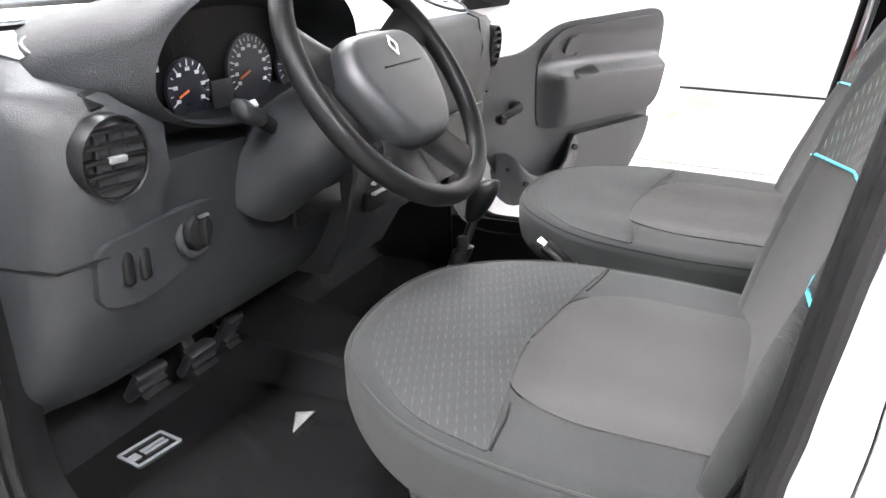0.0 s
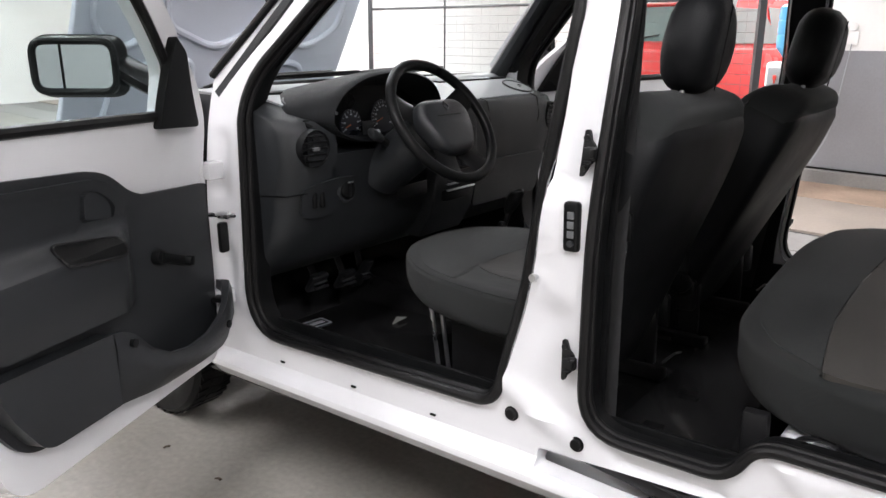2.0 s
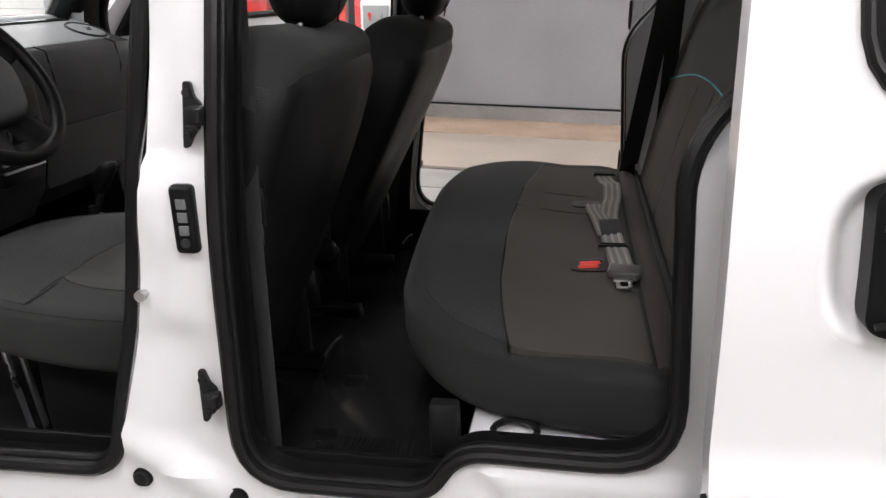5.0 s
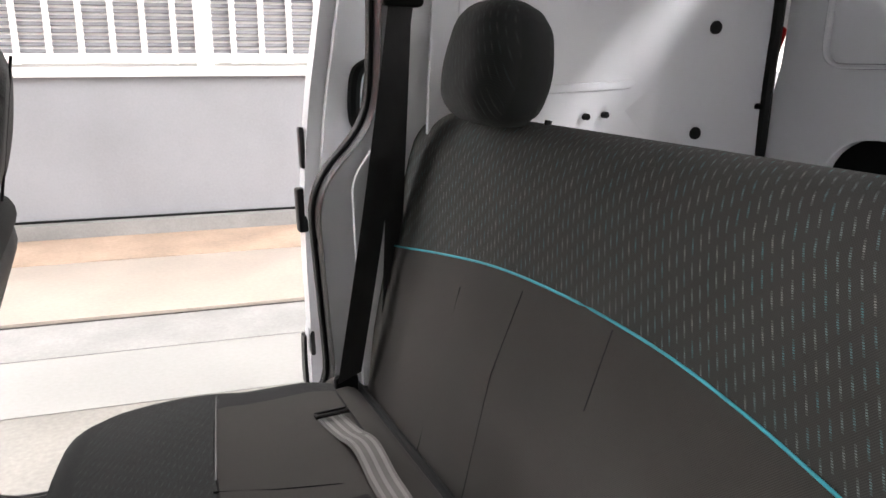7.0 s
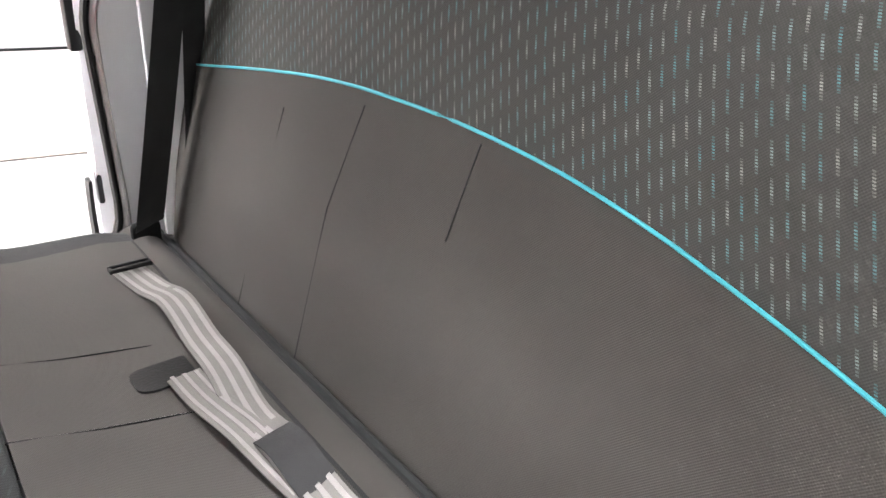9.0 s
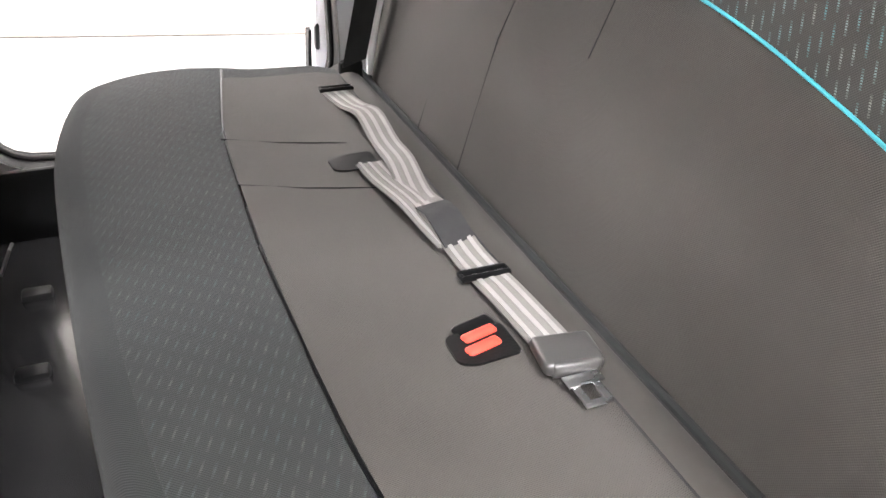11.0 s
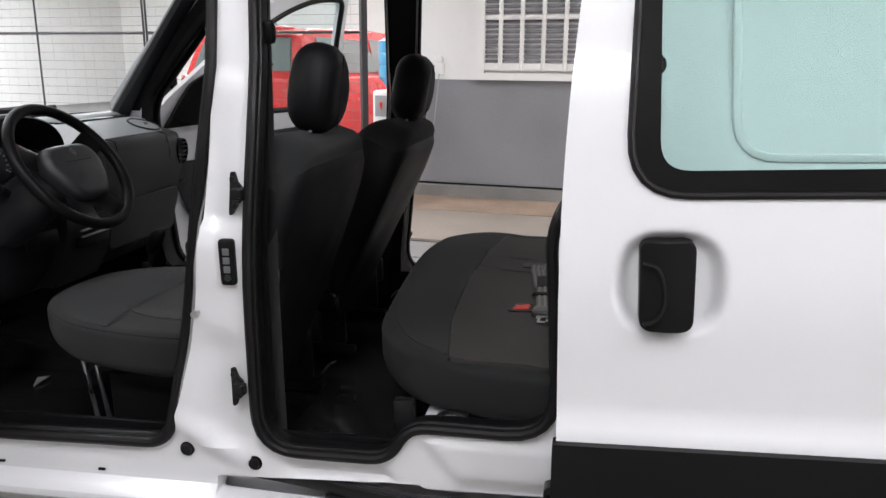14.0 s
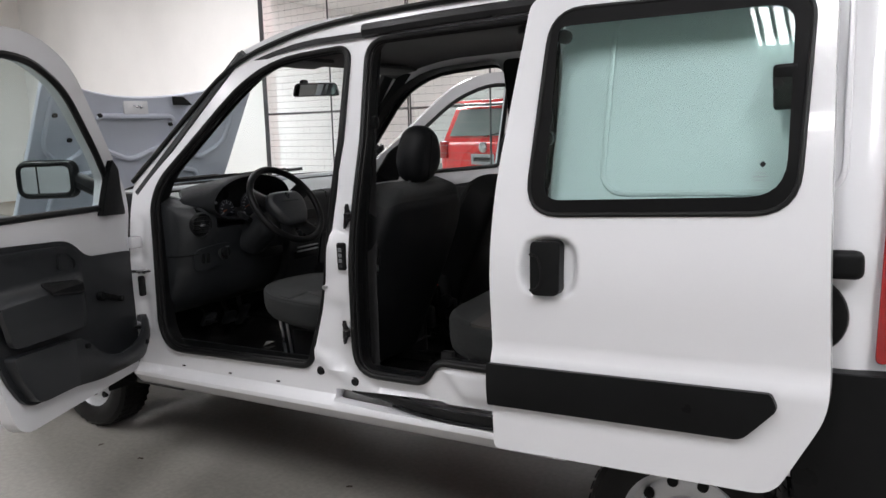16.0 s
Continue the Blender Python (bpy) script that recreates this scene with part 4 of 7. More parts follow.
# wheels
def road_wheel(x, flip):
    turn = far_side if flip else (lambda b: b)
    yc, zc = (0.085 if x < 0 else -0.045), 0.29 - 0.0297 * x
    prof_t = [(0.185, -0.075), (0.20, -0.082), (0.235, -0.088), (0.268, -0.082), (0.283, -0.066), (0.288, -0.03), (0.288, 0.03), (0.283, 0.066), (0.268, 0.082), (0.20, 0.08), (0.185, 0.07)]
    rings = [[(x + r * math.cos(t), yc + 0.075 + o, zc + r * math.sin(t)) for r, o in prof_t] for t in np.linspace(0, 2 * math.pi, 49)[:-1]]
    w = part("wheel", turn(loft(rings, False, True, True)), RUBBER, van, "black tyre on a silver steel wheel")
    treads = []
    for k in range(44):
        t = 2 * math.pi * k / 44
        for o, tw in ((-0.045, 0.3), (0.0, -0.3), (0.045, 0.3)):
            b = box(0, 0, 0, 0.026, 0.040, 0.004, m=Matrix.Rotation(tw, 4, "Z"))
            bmesh.ops.transform(b, matrix=Matrix.Translation((x, yc + 0.075 + o, zc)) @ Matrix.Rotation(-t, 4, "Y") @ Matrix.Translation((0, 0, 0.2885)), verts=b.verts)
            treads.append(b)
    part("tread", turn(join(*treads)), RUBBER, w)
    prof_r = [(0.192, -0.062), (0.186, -0.066), (0.176, -0.056), (0.168, -0.03), (0.150, -0.018), (0.125, -0.032), (0.095, -0.030), (0.080, -0.012), (0.052, -0.02), (0.03, -0.02), (0.028, -0.045), (0.002, -0.05)]
    rings = [[(x + r * math.cos(t), yc + 0.075 + o, zc + r * math.sin(t)) for r, o in prof_r] for t in np.linspace(0, 2 * math.pi, 49)[:-1]]
    part("rim", turn(loft(rings, False, False, True)), SILVER, w, "silver steel wheel rim")
    for k in range(10):
        t = 2 * math.pi * k / 10
        c = (x + 0.138 * math.cos(t), zc + 0.138 * math.sin(t))
        part("rim_hole", turn(rod((c[0], yc + 0.04, c[1]), (c[0], yc + 0.056, c[1]), 0.016, 14)), PLASTIC_DARK, w)
    for k in range(4):
        t = 2 * math.pi * k / 4 + 0.4
        c = (x + 0.062 * math.cos(t), zc + 0.062 * math.sin(t))
        part("wheel_bolt", turn(rod((c[0], yc + 0.04, c[1]), (c[0], yc + 0.066, c[1]), 0.010, 6)), METAL, w)


for flip in (0, 1):
    road_wheel(-1.79, flip)
    road_wheel(1.175, flip)

# ---------- sliding doors ----------
DOOR_SKIN = rounded([(0.655, 0.475), (1.425, 0.475), (1.55, 0.70), (1.545, 1.75), (0.735, 1.79), (0.665, 1.25)], [0.02, 0.05, 0.06, 0.08, 0.05, 0.5])
WIN = rounded([(0.775, 1.165), (1.475, 1.165), (1.50, 1.70), (0.805, 1.74)], [0.10, 0.10, 0.08, 0.10])
PANE = rounded([(0.826, 1.205), (1.45, 1.205), (1.455, 1.665), (0.832, 1.69)], [0.05, 0.09, 0.06, 0.03])
DISH = rounded([(0.748, 0.924), (0.942, 0.924), (0.942, 1.116), (0.748, 1.116)], 0.07)


def sd(x, y, z):
    """The skin of the sliding door: dished round the handle, creased below the waist."""
    o = -0.19
    d = (abs((x - 0.845) / 0.097) ** 2.8 + abs((z - 1.02) / 0.094) ** 2.8) ** (1 / 2.8)
    k = min(max((0.97 - d) / 0.28, 0), 1)
    o += 0.024 * k * k * (3 - 2 * k)
    s = min(max((0.785 - z) / 0.045, 0), 1)
    o -= 0.017 * s * s * (3 - 2 * s) + 0.004 * math.exp(-(((z - 1.0) / 0.12) ** 2))
    return (x, prof(z) + o, z)


for flip in (0, 1):
    turn = far_side if flip else (lambda b: b)
    door = part("sliding_door", turn(sheet(DOOR_SKIN, [WIN, DISH], (0, 0.045, 0), sd, 0.022)), PAINT, van, "white sliding door, slid open", bevel=0.006, angle=50)
    if not flip:
        door.matrix_basis = Matrix.Translation((0.66, 0.014, 0.808)) @ Matrix.Rotation(radians(-0.8), 4, "Y") @ Matrix.Translation((-0.66, 0, -0.8))
    part("handle_dish", turn(sheet(DISH, (), None, sd, 0.006)), PAINT, door, "smooth dish pressed round the handle", angle=80)
    part("window_border", turn(sheet(WIN, [PANE], (0, 0.003, 0), flank(-0.1955), 0.1)), PRINT_BLACK, door, "black printed window border")
    ob = part("pane", turn(sheet(inset(WIN, 0.002), (), (0, 0.003, 0), flank(-0.192), 0.1)), GLASS_TINT, door, "green tinted window pane")
    ob.visible_shadow = False
    part("window_seal", turn(tube([(x, prof(z) - 0.192, z) for x, z in WIN], 0.007, True)), RUBBER, door)
    part("handle", turn(sheet(rounded([(0.795, 0.945), (0.882, 0.945), (0.885, 1.095), (0.795, 1.095)], 0.02), (), (0, 0.04, 0), lambda x, y, z: (x, prof(z) - 0.205 - 0.012 * math.sin((x - 0.795) / 0.09 * math.pi), z), 0.02)), PLASTIC_DARK, door, "black door handle", bevel=0.006)
    curve = [(x, prof(z) - 0.2165, z) for x, z, _ in spline([(0.80, 1.06, 0), (0.822, 1.052, 0), (0.834, 1.02, 0), (0.833, 0.985, 0), (0.82, 0.965, 0), (0.80, 0.96, 0)], 5)]
    part("handle_groove", turn(tube(curve, 0.004)), RUBBER, door)
    strip = rounded([(0.648, 0.612), (1.355, 0.612), (1.44, 0.70), (1.425, 0.737), (0.652, 0.737)], [0.004, 0.022, 0.012, 0.012, 0.004])
    part("rubbing_strip", turn(sheet(strip, (), (0, 0.03, 0), lambda x, y, z: (x, prof(z) - 0.222 - 0.006 * math.sin((z - 0.61) / 0.13 * math.pi), z), 0.03)), PLASTIC_DARK, door, "black plastic rubbing strip", bevel=0.004)
    for cx, cz in ((0.817, 1.375), (0.845, 1.66)):
        part("window_catch", turn(join(rod((cx, prof(cz) - 0.168, cz), (cx, prof(cz) - 0.185, cz), 0.020, 20), rod((cx, prof(cz) - 0.186, cz), (cx, prof(cz) - 0.189, cz), 0.010, 12))), METAL_DARK, door, "black window hinge knob")
    part("window_latch", turn(box(1.437, prof(1.464) - 0.175, 1.464, 0.06, 0.02, 0.11, 0.012, 3)), PLASTIC_DARK, door, "black window latch block")
    part("latch_button", turn(rod((1.42, prof(1.464) - 0.19, 1.47), (1.42, prof(1.464) - 0.184, 1.47), 0.012, 14)), METAL_DARK, door)
    for k, w in enumerate((0.045, 0.06, 0.05)):
        part("etched_mark", turn(box(1.39, prof(1.255) - 0.1955, 1.262 - 0.009 * k, w * 0.6, 0.0012, 0.0025)), PLASTIC_PALE, door)
    part("etched_badge", turn(sheet([(1.388, 1.282), (1.396, 1.29), (1.404, 1.282), (1.396, 1.274)], (), (0, 0.0012, 0), lambda x, y, z: (x, prof(z) - 0.1955, z), 0)), PLASTIC_DARK, door)
    # inner frame and leading edge, seen through the opening
    part("inner_panel", turn(sheet(inset(DOOR_SKIN, 0.03), [WIN], (0, 0.02, 0), flank(-0.14), 0.1)), PAINT, door, "white inner door panel")
    for cz, h in ((1.19, 0.09), (0.735, 0.07)) if flip else ():
        slot = part("edge_latch", turn(box(0.664 + 0.0, prof(cz) - 0.165, cz, 0.012, 0.022, h, 0.005)), METAL_DARK, door, "black latch slot")
    if flip:
        part("edge_buffer", turn(box(0.660, prof(1.05) - 0.165, 1.05, 0.022, 0.030, 0.10, 0.005)), PLASTIC_DARK, door, "black edge buffer")
    grab = spline([(0.80, prof(1.22) - 0.125, 1.22), (0.765, prof(1.22) - 0.10, 1.25), (0.765, prof(1.3) - 0.10, 1.34), (0.80, prof(1.36) - 0.125, 1.37)], 6)
    part("grab_handle", turn(tube(grab, 0.014)), PLASTIC_DARK, door, "black curved grab handle")


# ---------- front doors ----------
SWING = radians(65)
HINGE = Vector((-1.17, -0.05, 0))
DIR_S, DIR_N = Vector((math.cos(SWING), -math.sin(SWING), 0)), Vector((math.sin(SWING), math.cos(SWING), 0))


def fd(off):
    """Places points of the driver's door: s along it from the hinge, z up; off: towards the cabin."""
    return lambda s, y, z: HINGE + DIR_S * s + DIR_N * (off + prof(z) + 0.008) + Vector((0, 0, z))


def fdp(s, z, off):
    return fd(off)(s, 0, z)


DOOR_F = rounded([(0.0, 0.47), (0.80, 0.47), (0.93, 0.86), (0.985, 1.27), (0.99, 1.79), (0.80, 1.79), (0.58, 1.715), (0.34, 1.505), (0.06, 1.26), (0.0, 1.16)], [0.05, 0.08, 0.12, 0.2, 0.05, 0.15, 0.15, 0.2, 0.06, 0.05])
WIN_F = rounded([(0.20, 1.195), (0.945, 1.21), (0.955, 1.715), (0.80, 1.71), (0.60, 1.635), (0.40, 1.47), (0.215, 1.31)], [0.02, 0.03, 0.04, 0.12, 0.12, 0.2, 0.04])
TRIM_F = rounded([(0.015, 0.54), (0.77, 0.562), (0.86, 0.69), (0.925, 0.95), (0.93, 1.13), (0.45, 1.098), (0.335, 1.016), (0.015, 0.995)], [0.03, 0.06, 0.06, 0.1, 0.09, 0.09, 0.06, 0.015])
for flip in (0, 1):
    turn = far_side if flip else (lambda b: b)
    SWING = radians(56 if flip else 65)
    DIR_S, DIR_N = Vector((math.cos(SWING), -math.sin(SWING), 0)), Vector((math.sin(SWING), math.cos(SWING), 0))
    thick = tuple(-0.05 * DIR_N)
    door = part("front_door", turn(sheet(DOOR_F, [WIN_F], thick, fd(-0.01), 0.05)), PAINT, van, "white front door, swung open", bevel=0.006, angle=50)
    part("window_channel", turn(tube([fdp(s, z, -0.012) for s, z in WIN_F], 0.013, True, 8, up=tuple(DIR_N))), RUBBER, door, "black window channel")
    ob = part("pane", turn(sheet(inset(WIN_F, -0.005), (), tuple(-0.003 * DIR_N), fd(-0.03), 0.1)), GLASS, door, "clear door window")
    ob.visible_shadow = False
    sail = rounded([(0.065, 1.155), (0.245, 1.165), (0.245, 1.385), (0.18, 1.345)], [0.02, 0.01, 0.01, 0.02])
    part("mirror_sail", turn(sheet(sail, (), tuple(0.025 * DIR_N), fd(-0.012), 0.05)), PLASTIC_DARK, door, "black mirror corner trim", bevel=0.008)
    ps = lambda v: 0.20 + (v + 0.025) * 0.6 if flip else v
    trim_shape = rounded([(0.25, 0.56), (0.40, 0.53)] + [(0.77, 0.545), (0.86, 0.68), (0.925, 0.95), (0.93, 1.13), (0.45, 1.098), (0.335, 1.016), (0.09, 1.0), (0.14, 0.80)], [0.06, 0.03, 0.06, 0.06, 0.1, 0.09, 0.09, 0.06, 0.015, 0.1]) if flip else TRIM_F
    trim = part("trim_panel", turn(sheet(trim_shape, (), tuple(0.014 * DIR_N), fd(-0.008), 0.06)), PLASTIC, door, "charcoal plastic inner door trim", bevel=0.005)
    # swollen upper rear part with the ledge and the pull
    swell = rounded([(0.375, 0.765), (0.86, 0.79), (0.91, 0.95), (0.905, 1.105), (0.46, 1.082), (0.375, 1.0)], [0.04, 0.05, 0.05, 0.08, 0.08, 0.06])
    hollow = rounded([(0.425, 0.985), (0.535, 0.992), (0.53, 1.062), (0.475, 1.055), (0.43, 1.02)], [0.008, 0.008, 0.01, 0.03, 0.02])
    ease = lambda v: max(0, min(1, v)) ** 2 * (3 - 2 * max(0, min(1, v)))

    def swell_at(s, y, z):
        depth = 0.010 + 0.050 * ease((0.975 - z) / 0.045) * ease((s - 0.37) / 0.10) * (1 - 0.35 * ease((0.86 - z) / 0.12))
        depth += 0.010 * ease((0.50 - s) / 0.1) * ease((z - 0.98) / 0.03) + 0.008 * ease((z - 1.055) / 0.03)
        return fd(depth)(s, 0, z)
    part("armrest", turn(sheet(swell, [hollow], tuple(-0.02 * DIR_N), swell_at, 0.014)), PLASTIC, trim, "charcoal moulded armrest", bevel=0.003, angle=55)
    cup = rounded([(0.49, 0.922), (0.60, 0.937), (0.59, 0.962), (0.495, 0.950)], 0.012) if flip else rounded([(0.452, 0.905), (0.655, 0.930), (0.64, 0.970), (0.462, 0.950)], [0.03, 0.02, 0.018, 0.015])
    part("pull_cup", turn(sheet(cup, (), tuple(0.003 * DIR_N), lambda s, y, z: swell_at(s, y, z) + 0.002 * DIR_N, 0.015)), PLASTIC_DARK, trim, "black pull recess")
    if not flip:
        part("cup_rim", turn(tube([Vector(swell_at(s, 0, z)) + 0.004 * DIR_N for s, z in cup], 0.0035, True, 8, up=tuple(DIR_N))), METAL_DARK, trim, "polished rim of the pull recess")
    part("lever_recess", turn(sheet(hollow, (), tuple(0.002 * DIR_N), fd(0.002), 0.03)), PLASTIC_DARK, trim)
    part("door_lever", turn(sheet(rounded([(0.475, 1.0), (0.53, 1.0), (0.53, 1.055), (0.50, 1.05)], [0.02, 0.01, 0.01, 0.03]), (), tuple(0.012 * DIR_N), fd(0.006), 0)), PLASTIC, trim, "charcoal inner door lever")
    # crank
    a, b = fdp(0.285, 0.852, 0.010), fdp(0.285, 0.852, 0.035)
    crank = part("window_crank", turn(join(rod(a, b, 0.020, 20, bevel=0.004), tube([fdp(0.29, 0.855, 0.035), fdp(0.25, 0.840, 0.044), fdp(0.205, 0.825, 0.04)], 0, False, 10, (0.014, 0.009), tuple(DIR_N)))), PLASTIC_DARK, trim, "black window crank")
    part("crank_knob", turn(rod(fdp(0.205, 0.825, 0.035), fdp(0.205, 0.825, 0.068), 0.014, 16, bevel=0.005)), PLASTIC_DARK, crank)
    # map pocket: a crescent mouth, and the flat speaker box behind it
    front = lambda t, o: fdp(ps(t[0]), t[1], o)
    top = [(0.515, 0.735), (0.49, 0.735), (0.455, 0.715), (0.41, 0.665), (0.35, 0.63), (0.28, 0.618), (0.20, 0.625), (0.13, 0.645), (0.085, 0.672), (0.05, 0.700), (0.02, 0.716), (-0.015, 0.706)]
    low = [(0.515, 0.562), (0.49, 0.56), (0.455, 0.556), (0.41, 0.550), (0.35, 0.545), (0.28, 0.543), (0.20, 0.541), (0.13, 0.540), (0.07, 0.542), (0.03, 0.550), (0.0, 0.57), (-0.02, 0.61)]
    bulge = [0.045, 0.052, 0.058, 0.068, 0.078, 0.085, 0.09, 0.09, 0.085, 0.075, 0.06, 0.03]
    rings = []
    for i in range(12):
        t, l, o = top[i], low[i], bulge[i]
        m1, m2 = ((t[0] + l[0]) / 2, t[1] * 0.5 + l[1] * 0.5), (t[0], t[1] * 0.85 + l[1] * 0.15)
        wall = 0.014 + 0.022 * max(0, (i - 6) / 5)
        rings.append([front(l, 0.004), front((l[0], l[1] - 0.006), o * 0.55), front((m1[0], m1[1]), o), front(m2, o + 0.003), front(t, o - 0.004), front((t[0], t[1] - 0.001), o - wall), front(m1, o - wall - 0.008), front(l, 0.004)])
    pocket = part("map_pocket", turn(loft(rings, False, False)), PLASTIC, trim, "charcoal map pocket", angle=60)
    speaker = rounded([(0.518, 0.566), (0.755, 0.575), (0.835, 0.69), (0.855, 0.762), (0.518, 0.738)], [0.01, 0.04, 0.04, 0.02, 0.01])
    part("speaker_box", turn(sheet(speaker, (), tuple(-0.045 * DIR_N), fd(0.046), 0.05)), PLASTIC, trim, "charcoal rear speaker box", bevel=0.008)
    part("screw_recess", turn(rod(fdp(ps(0.472), 0.700, 0.045), fdp(ps(0.472), 0.700, 0.066), 0.011, 16)), PLASTIC_DARK, pocket)
    part("screw_recess", turn(rod(fdp(ps(0.10), 0.615, 0.06), fdp(ps(0.10), 0.615, 0.094), 0.011, 16)), PLASTIC_DARK, pocket)
    part("pocket_divider", turn(box(*fdp(ps(0.04), 0.665, 0.04), 0.04, 0.05, 0.014, 0.004, 2, Matrix.Rotation(-SWING, 4, "Z"))), PLASTIC_DARK, pocket)
    # mirror outside
    c = HINGE + DIR_S * 0.20 - DIR_N * 0.20 + Vector((0, 0, 1.317))
    turn_m = Matrix.Translation(c) @ Matrix.Rotation(-SWING, 4, "Z") @ Matrix.Rotation(radians(18), 4, "Z")
    shell = pad(rounded([(-0.115, -0.075), (0.115, -0.08), (0.115, 0.075), (-0.115, 0.08)], 0.045), 0.09, 0.05, lambda a, b, h: turn_m @ Vector((-h + 0.03, a, b)), 0)
    m = part("door_mirror", turn(shell), PLASTIC_DARK, door, "black door mirror")
    glass_out = rounded([(-0.098, -0.06), (0.098, -0.064), (0.098, 0.06), (-0.098, 0.064)], 0.035)
    part("mirror_glass", turn(sheet(glass_out, (), None, lambda a, b, z: tuple(turn_m @ Vector((0.0325, a, b))), 0, "xy")), MIRROR, m, "mirror glass")
    part("mirror_rim", turn(tube([tuple(turn_m @ Vector((0.032, a, b))) for a, b in glass_out], 0.010, True)), PLASTIC_DARK, m)
    part("mirror_divider", turn(tube([tuple(turn_m @ Vector((0.034, -0.03, b))) for b in (-0.06, 0.06)], 0.003)), PLASTIC_DARK, m)
    part("mirror_arm", turn(tube([c - DIR_S * 0.04, c - DIR_S * 0.05 + DIR_N * 0.08, fdp(0.13, 1.25, -0.05)], 0, False, 10, (0.03, 0.045))), PLASTIC_DARK, m)

# ---------- front seats ----------
def front_seat(cy, side, lean, back_by):
    seat = thing("front_seat", "dark grey cloth front seat with black vinyl back", "seat", group="front seats", at=(-0.35, cy, 0.435))

    def top(a, b, h):
        # a: from the cushion's back to its nose, b: across
        lift = 0.030 * max(0, a / 0.58) ** 1.5 - 0.02 * math.exp(-((b / 0.14) ** 4)) * math.exp(-(((a - 0.24) / 0.26) ** 4))
        return (-0.05 - a, cy + b, 0.655 + 0.05 * max(0, a / 0.65) ** 2 * (1 - h / 0.17) + 0.71 * h + (lift if h > 0.06 else lift * h / 0.06))

    out = rounded([(0.07, -0.28), (0.26, -0.312), (0.50, -0.292), (0.65, -0.17), (0.68, 0.0), (0.65, 0.17), (0.50, 0.292), (0.26, 0.312), (0.07, 0.28)], [0.03, 0.12, 0.10, 0.09, 0.1, 0.09, 0.10, 0.12, 0.03], 8)
    part("cushion", pad(out, 0.17, 0.032, top, 0.04, 0.05), CLOTH_SIDE, seat, "dark grey cloth seat cushion")
    nose = rounded([(0.385, -0.282), (0.49, -0.262), (0.615, -0.152), (0.645, 0.0), (0.615, 0.152), (0.49, 0.262), (0.385, 0.282), (0.40, 0.19), (0.443, 0.0), (0.40, -0.19)], [0.005, 0.09, 0.08, 0.1, 0.08, 0.09, 0.005, 0.1, 0.2, 0.1])
    part("nose_panel", panel(nose, top, 0.17, 0.0022, 0.03), CLOTH_SOFT, seat, "dashed cloth front panel")
    ins = rounded([(0.09, -0.18), (0.33, -0.19), (0.415, -0.145), (0.434, 0.0), (0.415, 0.145), (0.33, 0.19), (0.09, 0.18)], [0.01, 0.08, 0.07, 0.12, 0.07, 0.08, 0.01])
    part("insert", panel(ins, top, 0.17, 0.0030, 0.03), CLOTH_FRONT, seat, "plain grey cloth insert")
    front = [p for p in ins if p[0] > 0.375]
    part("insert_seam", tube(along(front, top, 0.17, 0.0005), 0.0022, False, 6), PLASTIC_DARK, seat)
    for s in (-1, 1):
        part("side_seam", tube(along([(0.395, s * 0.18), (0.387, s * 0.22), (0.382, s * 0.278)], top, 0.17, 0.0005), 0.0018, False, 6), PLASTIC_DARK, seat)
    part("edge_piping", tube([top(a, b, 0.160) for a, b in inset(out, 0.008)], 0.0028, True, 6), CLOTH_SIDE, seat)
    # backrest
    deg = radians(lean)
    u, n = Vector((math.sin(deg), 0, math.cos(deg))), Vector((-math.cos(deg), 0, math.sin(deg)))
    o = Vector((-0.115, cy, 0.64))

    def back(a, b, h):
        wing = 0.047 * min(1, abs(a) / 0.25) ** 4 * min(max((h - 0.03) / 0.04, 0), 1)
        belly = 0.016 * math.exp(-(((b - 0.40) / 0.16) ** 2)) * (1 - (a / 0.32) ** 2) if h < 0.05 else 0
        return o + Vector((0, a, 0)) + u * b + n * (h + wing - belly)

    ob = rounded([(-0.225, -0.09), (0.225, -0.09), (0.272, 0.16), (0.297, 0.46), (0.235, 0.615), (-0.235, 0.615), (-0.297, 0.46), (-0.272, 0.16)], [0.05, 0.05, 0.15, 0.10, 0.08, 0.08, 0.10, 0.15])
    part("backrest", pad(ob, 0.115, 0.042, back, 0.05, 0.03), CLOTH_SIDE, seat, "dark cloth backrest")
    shell = rounded([(-0.215, -0.17), (0.215, -0.17), (0.276, 0.16), (0.301, 0.46), (0.25, 0.58), (-0.25, 0.58), (-0.301, 0.46), (-0.276, 0.16)], [0.05, 0.05, 0.15, 0.10, 0.06, 0.06, 0.10, 0.15])
    part("back_shell", pad(shell, 0.088, 0.008, lambda a, b, h: back(a, b, h - 0.012), 0.05, 0.042), VINYL, seat, "black vinyl seat back cover")
    part("shell_seam", tube([back(a, b, 0.077) for a, b in inset(shell, -0.001)], 0.0022, True, 6), PLASTIC_DARK, seat)
    face = rounded([(-0.20, 0.02), (0.20, 0.02), (0.225, 0.17), (0.240, 0.45), (0.19, 0.57), (-0.19, 0.57), (-0.240, 0.45), (-0.225, 0.17)], [0.03, 0.03, 0.1, 0.1, 0.06, 0.06, 0.1, 0.1])
    part("face_panel", panel(face, back, 0.115, 0.001, 0.04), CLOTH_FRONT, seat, "plain grey cloth backrest face")
    up = rounded([(-0.236, 0.353), (-0.12, 0.375), (0.0, 0.382), (0.12, 0.375), (0.236, 0.353), (0.238, 0.43), (0.188, 0.567), (-0.188, 0.567), (-0.238, 0.43)], [0.01, 0.1, 0.1, 0.1, 0.01, 0.1, 0.06, 0.06, 0.1])
